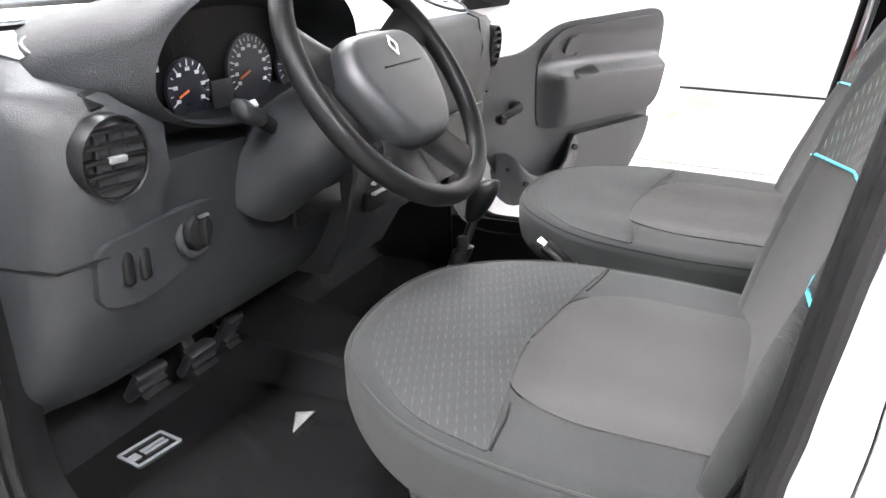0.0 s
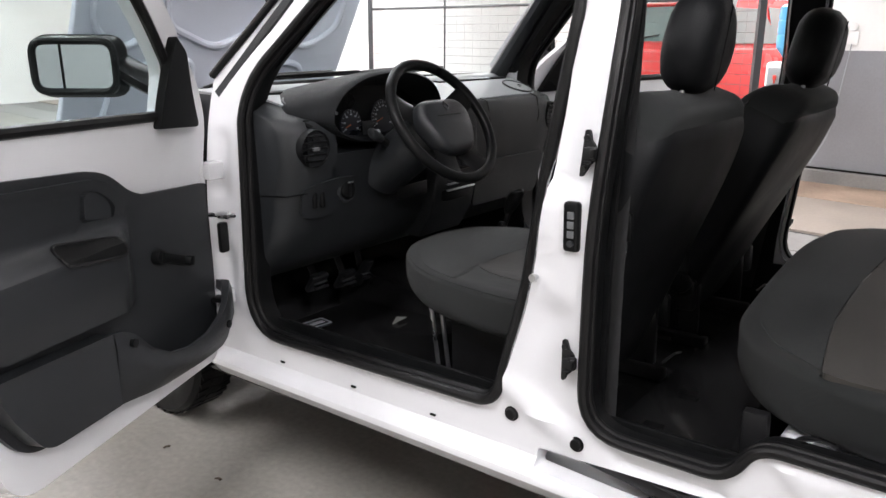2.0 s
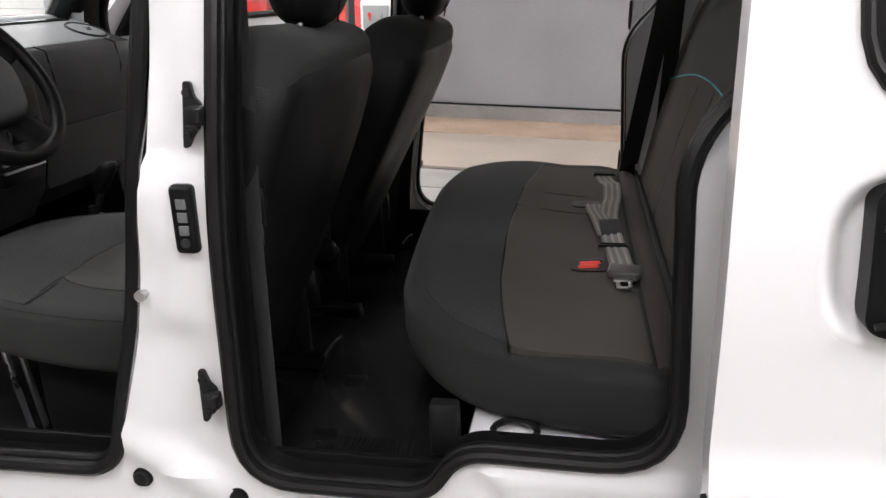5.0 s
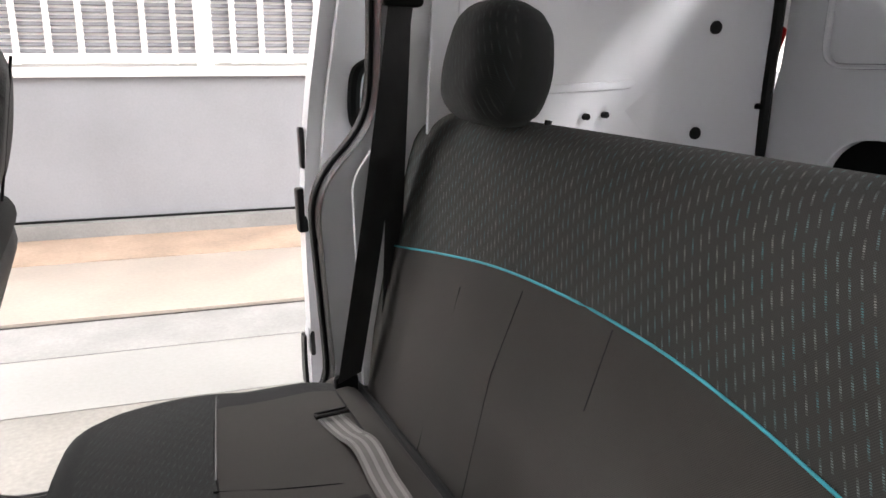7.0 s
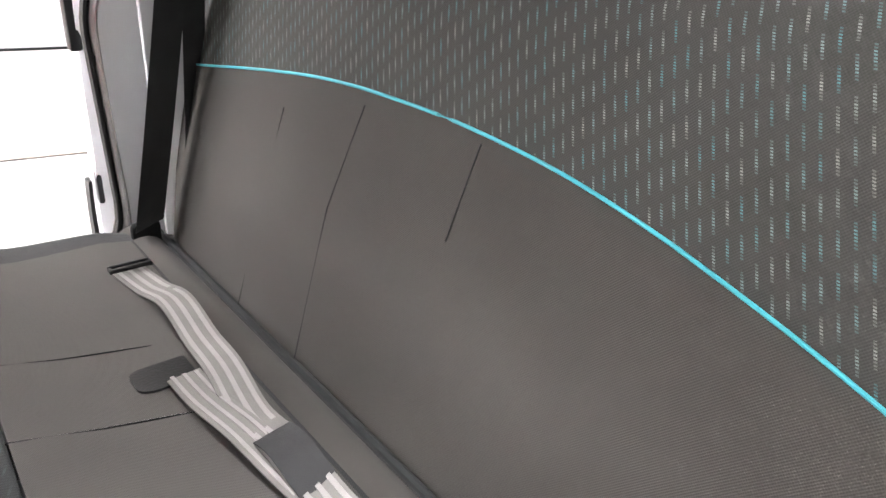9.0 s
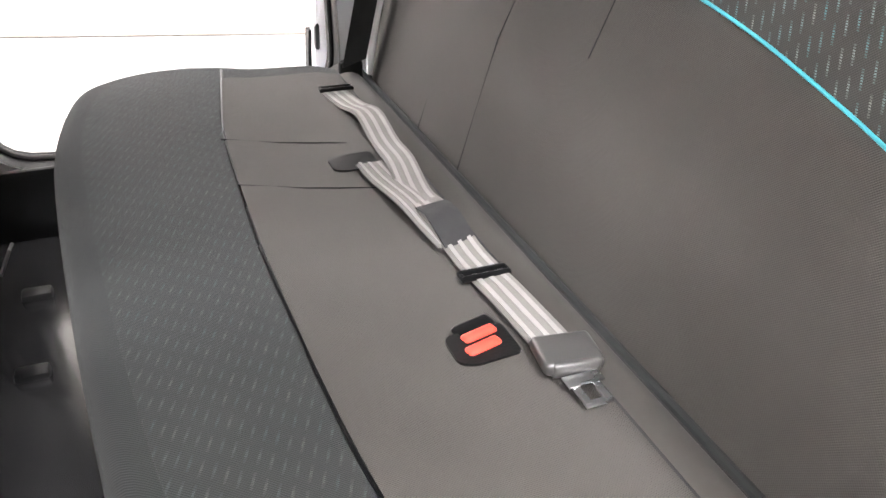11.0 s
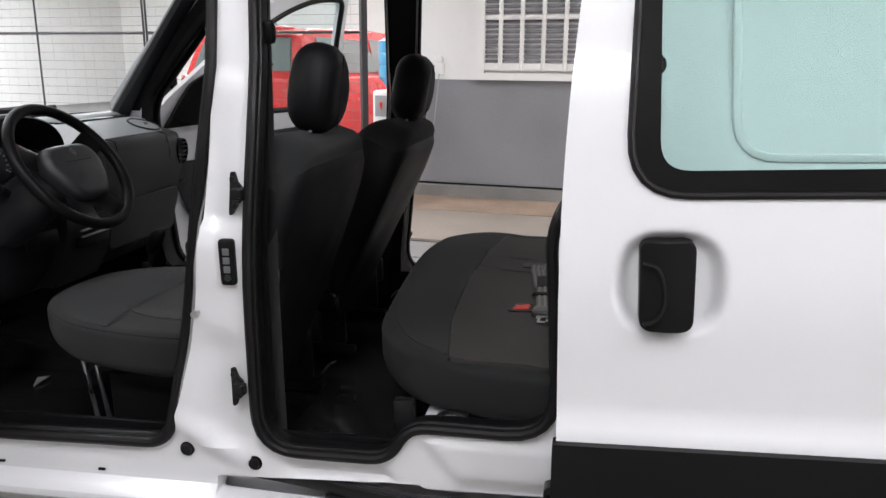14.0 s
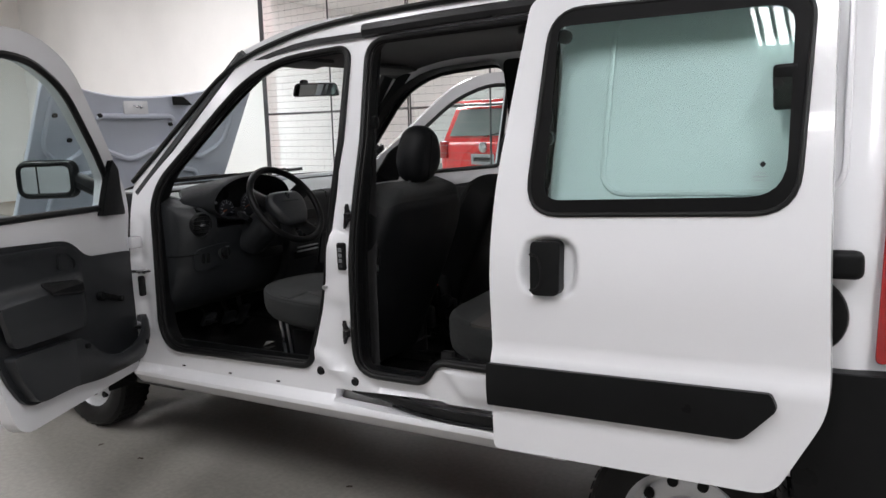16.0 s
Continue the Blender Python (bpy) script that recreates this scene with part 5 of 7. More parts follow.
    part("shoulder_panel", panel(up, back, 0.115, 0.0025, 0.04), CLOTH_DASH, seat, "dashed cloth shoulder panel")
    bend = [(0.24, 0.350, 0.117), (0.262, 0.343, 0.112), (0.277, 0.334, 0.102), (0.283, 0.328, 0.092)]
    line = [(-a, b, h) for a, b, h in bend[::-1]] + [(-0.12, 0.372, 0.117), (0, 0.380, 0.117), (0.12, 0.372, 0.117)] + bend
    part("piping", tube([back(*p) for p in line], 0.0023, False, 8), PIPING, seat, "cyan piping")
    # headrest
    hc = o + u * 0.713 + n * 0.085
    u, n = (Vector((math.sin(deg * 0.45), 0, math.cos(deg * 0.45))), Vector((-math.cos(deg * 0.45), 0, math.sin(deg * 0.45))))

    def rest(a, b, h):
        return hc + Vector((0, a * (1 - 0.12 * b / 0.1), 0)) + u * b + n * (h - 0.065 + 0.016 * math.cos(a * 11))

    ho = rounded([(-0.066, -0.108), (0.066, -0.108), (0.116, -0.01), (0.075, 0.116), (-0.075, 0.116), (-0.116, -0.01)], [0.06, 0.06, 0.11, 0.09, 0.09, 0.11], 8)
    head = part("headrest", pad(ho, 0.12, 0.058, rest, 0.03), VINYL, seat, "black padded headrest")
    part("headrest_seam", tube([rest(0.0, b, 0.001) for b in np.linspace(-0.09, 0.09, 8)], 0.002, False, 6), PLASTIC_DARK, head)
    for s in (-1, 1):
        part("headrest_post", tube([hc + Vector((0, s * 0.06, 0)) - u * 0.08, hc + Vector((0, s * 0.06, 0)) - u * 0.15], 0.006), METAL, head)
    # runners, hinge and side cover
    for s in (-1, 1):
        part("runner", box(-0.33, cy + s * 0.20, 0.455, 0.52, 0.035, 0.035, 0.006), METAL_DARK, seat, "black seat runner")
        part("seat_frame", join(box(-0.30, cy + s * 0.20, 0.56, 0.40, 0.02, 0.16, 0.006), box(-0.14, cy + s * 0.262, 0.62, 0.10, 0.03, 0.10, 0.014)), METAL_DARK, seat)
    for dx in (0.0, 0.035):
        part("slide_bar", tube([(-0.575 + dx, cy - 0.20, 0.67), (-0.556 + dx, cy - 0.20, 0.52), (-0.545 + dx, cy - 0.20, 0.45)], 0.006), METAL, seat, "steel slide bar")
    part("recline_knob", rod((-0.13, cy - 0.27, 0.66), (-0.13, cy - 0.30, 0.66), 0.03, 20, bevel=0.006), PLASTIC_DARK, seat)
    part("adjust_lever", tube([(-0.36, cy - 0.25, 0.475), (-0.16, cy - 0.265, 0.468)], 0.006), METAL_DARK, seat, "black adjusting lever")
    part("buckle_stalk", tube([(-0.14, cy + side * 0.28, 0.52), (-0.17, cy + side * 0.285, 0.66)], 0.010), PLASTIC_DARK, seat)
    part("buckle", box(-0.175, cy + side * 0.285, 0.69, 0.03, 0.05, 0.08, 0.008), PLASTIC_DARK, seat, "black belt buckle")
    part("buckle_button", box(-0.18, cy + side * 0.285, 0.732, 0.022, 0.035, 0.01, 0.003), RED, seat, "red release button")
    for dy in (-0.12, 0.10):
        part("floor_bracket", box(0.035, cy + dy, 0.462, 0.05, 0.03, 0.02, 0.006), RUBBER, seat)
    part("wire_clip", tube([(0.02, cy - 0.05, 0.60), (0.03, cy, 0.61), (0.03, cy + 0.04, 0.60)], 0.003), METAL_DARK, seat)
    seat.location.x += back_by


front_seat(0.418, 1, 20, -0.006)
front_seat(1.118, -1, 26, 0.002)

# ---------- rear bench ----------
bench = thing("rear_bench", "dark grey cloth rear bench with dashed trim", "bench", at=(0.45, MID, 0.61))


def btop(a, b, h):
    """a: back from the nose, b: across; the nose is bowed."""
    bow = 0.035 * max(0, 1 - ((b - MID) / 0.70) ** 4) * max(0, 1 - a / 0.5)
    lift = 0.012 * math.sin(min(max(a / 0.26, 0), 1) * math.pi) - 0.03 * max(0, (a - 0.38) / 0.14)
    return (0.175 + a - bow + 0.035, b, 0.585 + h + (lift if h > 0.06 else 0))


out = rounded([(0.10, 0.165), (0.26, 0.095), (0.50, 0.075), (0.52, 1.445), (0.30, 1.47), (-0.045, 1.475), (-0.06, 1.20), (-0.035, MID), (0.0, 0.36)], [0.10, 0.10, 0.02, 0.02, 0.10, 0.10, 0.14, 0.3, 0.14], 8)
part("cushion", pad(out, 0.165, 0.03, lambda a, b, h: btop(a, b, 0.028 + h * 0.83), 0.05, 0.06), CLOTH_SIDE, bench, "dark grey cloth bench cushion")
strip = rounded([(0.115, 0.205), (0.205, 0.14), (0.175, 0.40), (0.165, MID), (0.175, 1.12), (0.205, 1.42), (0.0, 1.43), (-0.02, 1.20), (0.003, MID), (0.04, 0.37)], [0.07, 0.005, 0.2, 0.2, 0.2, 0.005, 0.07, 0.12, 0.3, 0.12])
part("front_strip", panel(strip, btop, 0.165, 0.003, 0.04), CLOTH_SOFT, bench, "dashed cloth front strip")
ins = rounded([(0.205, 0.125), (0.42, 0.12), (0.42, 1.38), (0.205, 1.375), (0.18, 1.12), (0.17, MID), (0.18, 0.40)], [0.01, 0.01, 0.01, 0.02, 0.2, 0.2, 0.2])
part("insert", panel(ins, btop, 0.165, 0.006, 0.04), CLOTH, bench, "plain grey cloth insert")
# Black plates for the slots; the near one includes soft shade around the buckle
for y in (0.508, 0.966):
    slot = [btop(a, b, 0.165 + 0.0092) for a, b in rounded([(0.303, y - 0.020), (0.318, y - 0.028), (0.368, y - 0.024), (0.368, y + 0.026), (0.303, y + 0.024)], [0.012, 0.012, 0.006, 0.006, 0.014])]
    bm = bmesh.new()
    bm.faces.new([bm.verts.new(p) for p in slot])
    geo = bmesh.ops.extrude_face_region(bm, geom=bm.faces[:])
    bmesh.ops.translate(bm, vec=(0, 0, -0.02), verts=[g for g in geo["geom"] if isinstance(g, bmesh.types.BMVert)])
    part("buckle_slot", bm, RUBBER, bench, "black plate for a buckle slot with its shade", smooth=False)
part("strip_seam", tube(along([(0.205, 0.115), (0.18, 0.40), (0.17, MID), (0.18, 1.12), (0.205, 1.42)], lambda a, b, h: btop(a, b, h), 0.165, 0.003), 0.003, False, 6), PLASTIC_DARK, bench)
for y in (0.925, 1.086):
    part("cross_seam", tube(along([(0.172, y), (0.25, y - 0.018), (0.34, y - 0.045), (0.41, y - 0.06)], btop, 0.165, 0.0052), 0.0016, False, 6), PLASTIC_DARK, bench)
part("edge_piping", tube([btop(a, b, 0.155) for a, b in inset(out, 0.012)], 0.004, True, 6), CLOTH_SIDE, bench)
# Dark cloth bead drawn in for the shade between roll and backrest
part("roll_gap_shade", tube([(0.690, y, 0.729) for y in np.linspace(0.12, 1.45, 14)], 0.006), CLOTH_SIDE, bench)
part("rear_roll", loft([[(0.652 + 0.034 * math.cos(t), y, 0.716 + 0.028 * math.sin(t)) for t in np.linspace(0, 2 * math.pi, 15)[:-1]] for y in np.linspace(0.12, 1.45, 14)]), CLOTH, bench, "padded cloth roll behind the cushion")

bdeg = radians(14)
bu, bn = Vector((math.sin(bdeg), 0, math.cos(bdeg))), Vector((-math.cos(bdeg), 0, math.sin(bdeg)))
bo = Vector((0.70, 0, 0.70)) - bn * 0.115


def bback(a, b, h):
    bulge = 0.010 * math.sin(min(max(b / 0.6, 0), 1) * math.pi) * max(0, 1 - ((a - MID) / 0.74) ** 6)
    roll = 0.030 * max(0, (b - 0.50) / 0.1) ** 2 if h > 0.05 else 0
    return bo + Vector((0, a, 0)) + bu * b + bn * (h + (bulge - roll if h > 0.05 else 0))


wide = rounded([(0.10, -0.02), (1.42, -0.02), (1.478, 0.30), (1.468, 0.607), (0.055, 0.607), (0.052, 0.30)], [0.03, 0.03, 0.2, 0.10, 0.10, 0.2], 8)
part("backrest", pad(wide, 0.115, 0.04, bback, 0.05, 0.03), CLOTH_DASH, bench, "dashed cloth bench backrest")
PIPE = [(p[0], p[1]) for p in spline([(0.052, 0.245, 0), (0.10, 0.262, 0), (0.237, 0.309, 0), (0.30, 0.327, 0), (0.354, 0.342, 0), (0.43, 0.360, 0), (0.50, 0.374, 0), (0.60, 0.388, 0), (0.72, 0.395, 0), (0.82, 0.395, 0), (0.93, 0.391, 0), (1.04, 0.381, 0), (1.20, 0.358, 0), (1.36, 0.332, 0), (1.435, 0.323, 0), (1.463, 0.332, 0), (1.478, 0.352, 0)], 4)]
plain = [(a, b) for a, b in PIPE if 0.085 < a < 1.45]
plain = plain + [(1.445, 0.26), (1.42, 0.15), (1.395, 0.02), (0.13, 0.02), (0.10, 0.12), (0.085, 0.20)]
part("lower_panel", panel(plain, bback, 0.115, 0.004, 0.05), CLOTH, bench, "plain grey cloth lower backrest")
part("piping", tube([bback(a, b, 0.1205 if 0.085 < a < 1.45 else 0.10) for a, b in PIPE], 0.0019, False, 8), PIPING, bench, "cyan piping across the backrest")
# Folds drawn as thin darker cloth tubes, standing in for their shade
for pts in ([(1.08, 0.33), (1.13, 0.02)], [(0.90, 0.375), (0.935, 0.24), (0.955, 0.02)], [(0.70, 0.385), (0.715, 0.28)]):
    line = [bback(a, b, 0.1195) for a, b in pts]
    part("crease_shade", tube(line, 0.0009, False, 6), CLOTH_SIDE, bench)
for yy, rise in ((1.112, 0.682), (0.322, 0.702)):
    hc = bo + bu * rise + bn * 0.112 + Vector((0, yy, 0))

    def rest(a, b, h, hc=hc):
        return hc + Vector((0, a * (1 - 0.10 * b / 0.09), 0)) + bu * b + bn * (h - 0.065 + 0.018 * math.cos(a * 10))

    ho = rounded([(-0.074, -0.096), (0.074, -0.096), (0.106, -0.015), (0.076, 0.095), (-0.076, 0.095), (-0.106, -0.015)], [0.05, 0.05, 0.09, 0.085, 0.085, 0.09], 8)
    head = part("headrest", pad(ho, 0.125, 0.058, rest, 0.02), CLOTH_SIDE, bench, "dark cloth headrest with dashed face")
    part("headrest_face", pad(ho, 0.133, 0.058, lambda a, b, h, rest=rest: rest(a * 0.985, b * 0.99, max(h, 0.062)), 0.02), CLOTH_SOFT, head, "dashed cloth headrest face")
    for s in (-1, 1):
        part("headrest_post", tube([hc + Vector((0, s * 0.06, 0)) - bu * 0.07 - bn * 0.06, hc + Vector((0, s * 0.06, 0)) - bu * 0.12 - bn * 0.06], 0.006), METAL_DARK, head)
for y in (0.14, 1.38):
    part("bench_leg", box(0.30, y, 0.60, 0.05, 0.03, 0.10, 0.008), METAL_DARK, bench)
part("side_bracket", join(box(0.672, 0.105, 0.645, 0.022, 0.022, 0.07, 0.006), box(0.655, 0.105, 0.605, 0.06, 0.018, 0.02, 0.006)), PLASTIC_PALE, bench, "grey hinge bracket")
part("release_peg", join(rod((0.685, 0.132, 0.833), (0.67, 0.105, 0.833), 0.008, 14), rod((0.672, 0.108, 0.833), (0.668, 0.100, 0.833), 0.011, 14)), PLASTIC_DARK, bench, "black release peg")
part("floor_ring", tube([(0.42 + 0.035 * math.cos(t), 0.10 + 0.03 * math.sin(t), 0.628) for t in np.linspace(0, 2 * math.pi, 17)[:-1]], 0.006, True), METAL_DARK, bench)


# ---------- belts ----------
def ribbon(points, width, across, thick=0.0016):
    """A strap laid along points."""
    bm = bmesh.new()
    across = Vector(across).normalized() * width / 2
    pts = [Vector(p) for p in points]
    left = [[bm.verts.new(p + across + Vector((0, 0, dz))) for p in pts] for dz in (0, thick)]
    right = [[bm.verts.new(p - across + Vector((0, 0, dz))) for p in pts] for dz in (0, thick)]
    for i in range(len(pts) - 1):
        for a, b in ((left[1], right[1]), (right[0], left[0]), (left[0], left[1]), (right[1], right[0])):
            bm.faces.new((a[i], a[i + 1], b[i + 1], b[i]))
    return bm


lap = thing("lap_belt", "grey webbing lap belt lying on the bench", "seat belt", at=(0.6, 0.9, 0.752))
path = spline([(0.585, 1.262, 0.757), (0.594, 1.18, 0.761), (0.601, 1.10, 0.775), (0.600, 1.01, 0.762), (0.592, 0.92, 0.772), (0.584, 0.83, 0.763), (0.583, 0.75, 0.776), (0.588, 0.66, 0.763), (0.593, 0.575, 0.766), (0.600, 0.482, 0.764)], 6)
web = part("webbing", ribbon(path, 0.046, (1, 0.14, 0.05)), WEBBING, lap, "grey striped webbing")
for dx in (-0.015, 0.0, 0.015):
    part("stripe", ribbon([(x + dx, y, z + 0.0012) for x, y, z in path], 0.006, (1, 0.14, 0.05)), STRIPE_GREY, web)
tail = spline([(0.552, 0.945, 0.762), (0.554, 0.88, 0.766), (0.563, 0.80, 0.772), (0.571, 0.735, 0.768), (0.578, 0.69, 0.764)], 6)
fold = part("webbing_tail", ribbon(tail, 0.044, (1, 0.22, -0.08)), WEBBING, lap)
for dx in (-0.014, 0.0, 0.014):
    part("stripe", ribbon([(x + dx, y, z + 0.0013 - 0.08 * dx) for x, y, z in tail], 0.005, (1, 0.22, -0.08)), STRIPE_GREY, fold)
part("folded_end", ribbon(spline([(0.582, 0.775, 0.776), (0.584, 0.745, 0.781), (0.586, 0.70, 0.772), (0.588, 0.685, 0.766)], 5), 0.047, (1, 0.2, 0.0)), BLACK_WEB, lap, "dark folded end of the webbing")
for y, x in ((1.257, 0.587), (0.622, 0.586)):
    part("slider", join(box(x, y, 0.768, 0.060, 0.006, 0.007, 0.002), box(x + 0.001, y - 0.012, 0.768, 0.060, 0.006, 0.007, 0.002), box(x - 0.028, y - 0.006, 0.767, 0.006, 0.018, 0.006, 0.002), box(x + 0.029, y - 0.006, 0.767, 0.006, 0.018, 0.006, 0.002)), PLASTIC_DARK, lap, "black belt slider")
TONGUE_GREY = mat("grey_tongue_plastic", (0.045, 0.044, 0.043), 0.35, 0, 0.08, 8, 500, 0.08)
cover_turn = Matrix.Rotation(radians(-8), 4, "Z")
part("tongue_cover", join(box(0.602, 0.455, 0.770, 0.064, 0.050, 0.016, 0.006, 3, cover_turn), box(0.600, 0.434, 0.769, 0.052, 0.012, 0.018, 0.005, 3, cover_turn)), TONGUE_GREY, lap, "dark grey tongue cover")
part("tongue", join(box(0.600, 0.419, 0.766, 0.040, 0.016, 0.003, 0.001), box(0.588, 0.401, 0.764, 0.008, 0.026, 0.003, 0.001), box(0.610, 0.401, 0.764, 0.008, 0.026, 0.003, 0.001), box(0.599, 0.389, 0.763, 0.030, 0.008, 0.003, 0.001)), METAL, lap, "steel belt tongue")
buckle = thing("belt_buckle", "red and black belt buckle in the bench slot", "buckle", at=(0.546, 0.52, 0.75))
lie = Matrix.Rotation(radians(14), 4, "Z")
part("case", join(box(0.539, 0.540, 0.751, 0.050, 0.022, 0.020, 0.006, 3, lie), box(0.537, 0.514, 0.749, 0.052, 0.044, 0.014, 0.005, 3, lie)), PLASTIC_DARK, buckle)
for bx, by in ((0.538, 0.524), (0.534, 0.504)):
    part("button", box(bx, by, 0.757, 0.042, 0.014, 0.012, 0.004, 3, lie), RED, buckle, "red release button")
for turn in (far_side,):
    belt = thing("shoulder_belt", "black shoulder belt hung from the pillar", "seat belt", at=(0.8, 1.42, 1.5))
    top, mid = Vector((0.776, 0.205, 1.475)), Vector((0.665, 0.125, 0.76))
    sag = lambda t: Vector((0, 0.012 * math.sin(t * 3.1), 0))
    part("strap", turn(ribbon([tuple(top.lerp(mid, t) + sag(t)) for t in np.linspace(0, 1, 12)], 0.058, (0.9, -0.30, 0.15))), BLACK_WEB, belt, "black webbing strap")
    part("strap_return", turn(ribbon([tuple(top.lerp(Vector((0.75, 0.115, 0.76)), t) + Vector((0.004, -0.008, 0))) for t in np.linspace(0, 1, 8)], 0.048, (0.9, -0.4, 0.0))), BLACK_WEB, belt)
    anchor = sheet(rounded([(0.732, 1.462), (0.818, 1.458), (0.79, 1.535), (0.762, 1.535)], 0.02), (), (0, 0.022, 0), lambda x, y, z: (x, 0.196 + 0.2 * (z - 1.46), z), 0)
    part("anchor", turn(anchor), PLASTIC_DARK, belt, "black belt anchor", bevel=0.005)
    part("anchor_bolt", turn(rod((0.776, 0.222, 1.508), (0.776, 0.240, 1.508), 0.014, 16, bevel=0.003)), METAL_DARK, belt)
    part("lower_anchor", turn(box(0.66, 0.115, 0.74, 0.05, 0.02, 0.05, 0.008)), PLASTIC_DARK, belt)
for flip in (0, 1):
    turn = far_side if flip else (lambda b: b)
    cover = [(0.70, 0.62), (0.86, 0.62), (0.86, 1.77), (0.775, 1.77), (0.79, 1.27), (0.70, 1.15)]
    # One pillar on both sides; the driver's side is blackened to fit the view
    part("pillar_cover", turn(sheet(rounded(cover, 0.03), (), (0, 0.01, 0), lambda x, y, z: (x, max(prof(z) + 0.055, 0.09), z), 0.06)), PAINT if flip else PLASTIC_DARK, van, "white inner rear pillar" if flip else "inner rear pillar, blackened to fit the view", bevel=0.003)
# front belts
for flip in (0, 1):
    turn = far_side if flip else (lambda b: b)
    belt = thing("shoulder_belt", "black front shoulder belt on the pillar", "seat belt", group="front belts", at=(0.0, 1.40 if flip else 0.12, 1.45))
    lean = (lambda z: -0.115 + 0.165 * (z - 0.5)) if flip else (lambda z: 0.0)
    part("strap", turn(ribbon([(lean(0.5), 0.10, 0.50), (lean(0.9), 0.115, 0.9), (lean(1.46), 0.17, 1.46)], 0.046, (1, 0, 0.0))), BLACK_WEB, belt)
    part("tongue", turn(box(lean(0.98), 0.135, 0.98, 0.055, 0.012, 0.06, 0.005)), PLASTIC_DARK, belt)
    part("tongue_plate", turn(box(lean(0.935), 0.14, 0.935, 0.03, 0.004, 0.04, 0.001)), METAL, belt, "steel belt tongue")
    part("anchor", turn(box(lean(1.47), 0.165, 1.47, 0.07, 0.03, 0.05, 0.012)), PLASTIC_DARK, belt)

# ---------- dashboard ----------
dash = thing("dashboard", "charcoal plastic dashboard with pale grey top", "dashboard", at=(-1.15, MID, 0.75))


def dash_ring(y):
    e = abs(y - MID)
    k = min(max(0, (e - 0.56) / 0.148), 1)
    b = 0.085 * (1 - math.sqrt(1 - 0.98 * k * k))
    pts = [(-1.46, 1.235), (-1.12, 1.222), (-1.08 - b, 1.212), (-0.955 - b, 1.167), (-0.92 - b, 1.155), (-0.905 - b, 1.12), (-0.905 - b, 1.05), (-0.92 - b, 0.99), (-0.935 - b, 0.95), (-0.945 - b, 0.89), (-0.965 - b, 0.83), (-1.00 - b, 0.77), (-1.06 - b, 0.715), (-1.14, 0.68), (-1.46, 0.68)]
    if 0.212 < y < 0.618:
        # hollow behind the instruments
        pts[3:8] = [(-1.05, 1.165), (-1.03, 1.15), (-1.0, 1.12), (-0.995, 1.07), (-0.910, 1.06)]
    return [(x, y, z) for x, z in pts]


def dash_top(x):
    return float(np.interp(x, (-1.46, -1.12, -1.08, -0.955, -0.92), (1.235, 1.222, 1.212, 1.167, 1.155)))


part("shell", loft([dash_ring(y) for y in (0.052, 0.055, 0.06, 0.068, 0.08, 0.10, 0.125, 0.155, 0.19, 0.210, 0.214, 0.4, 0.6, 0.616, 0.620, 0.70, MID, 0.92, 1.1, 1.3, 1.34, 1.38, 1.41, 1.435, 1.45, 1.46, 1.465, 1.468)]), PLASTIC_DASH, dash, "charcoal plastic dashboard shell", angle=50)
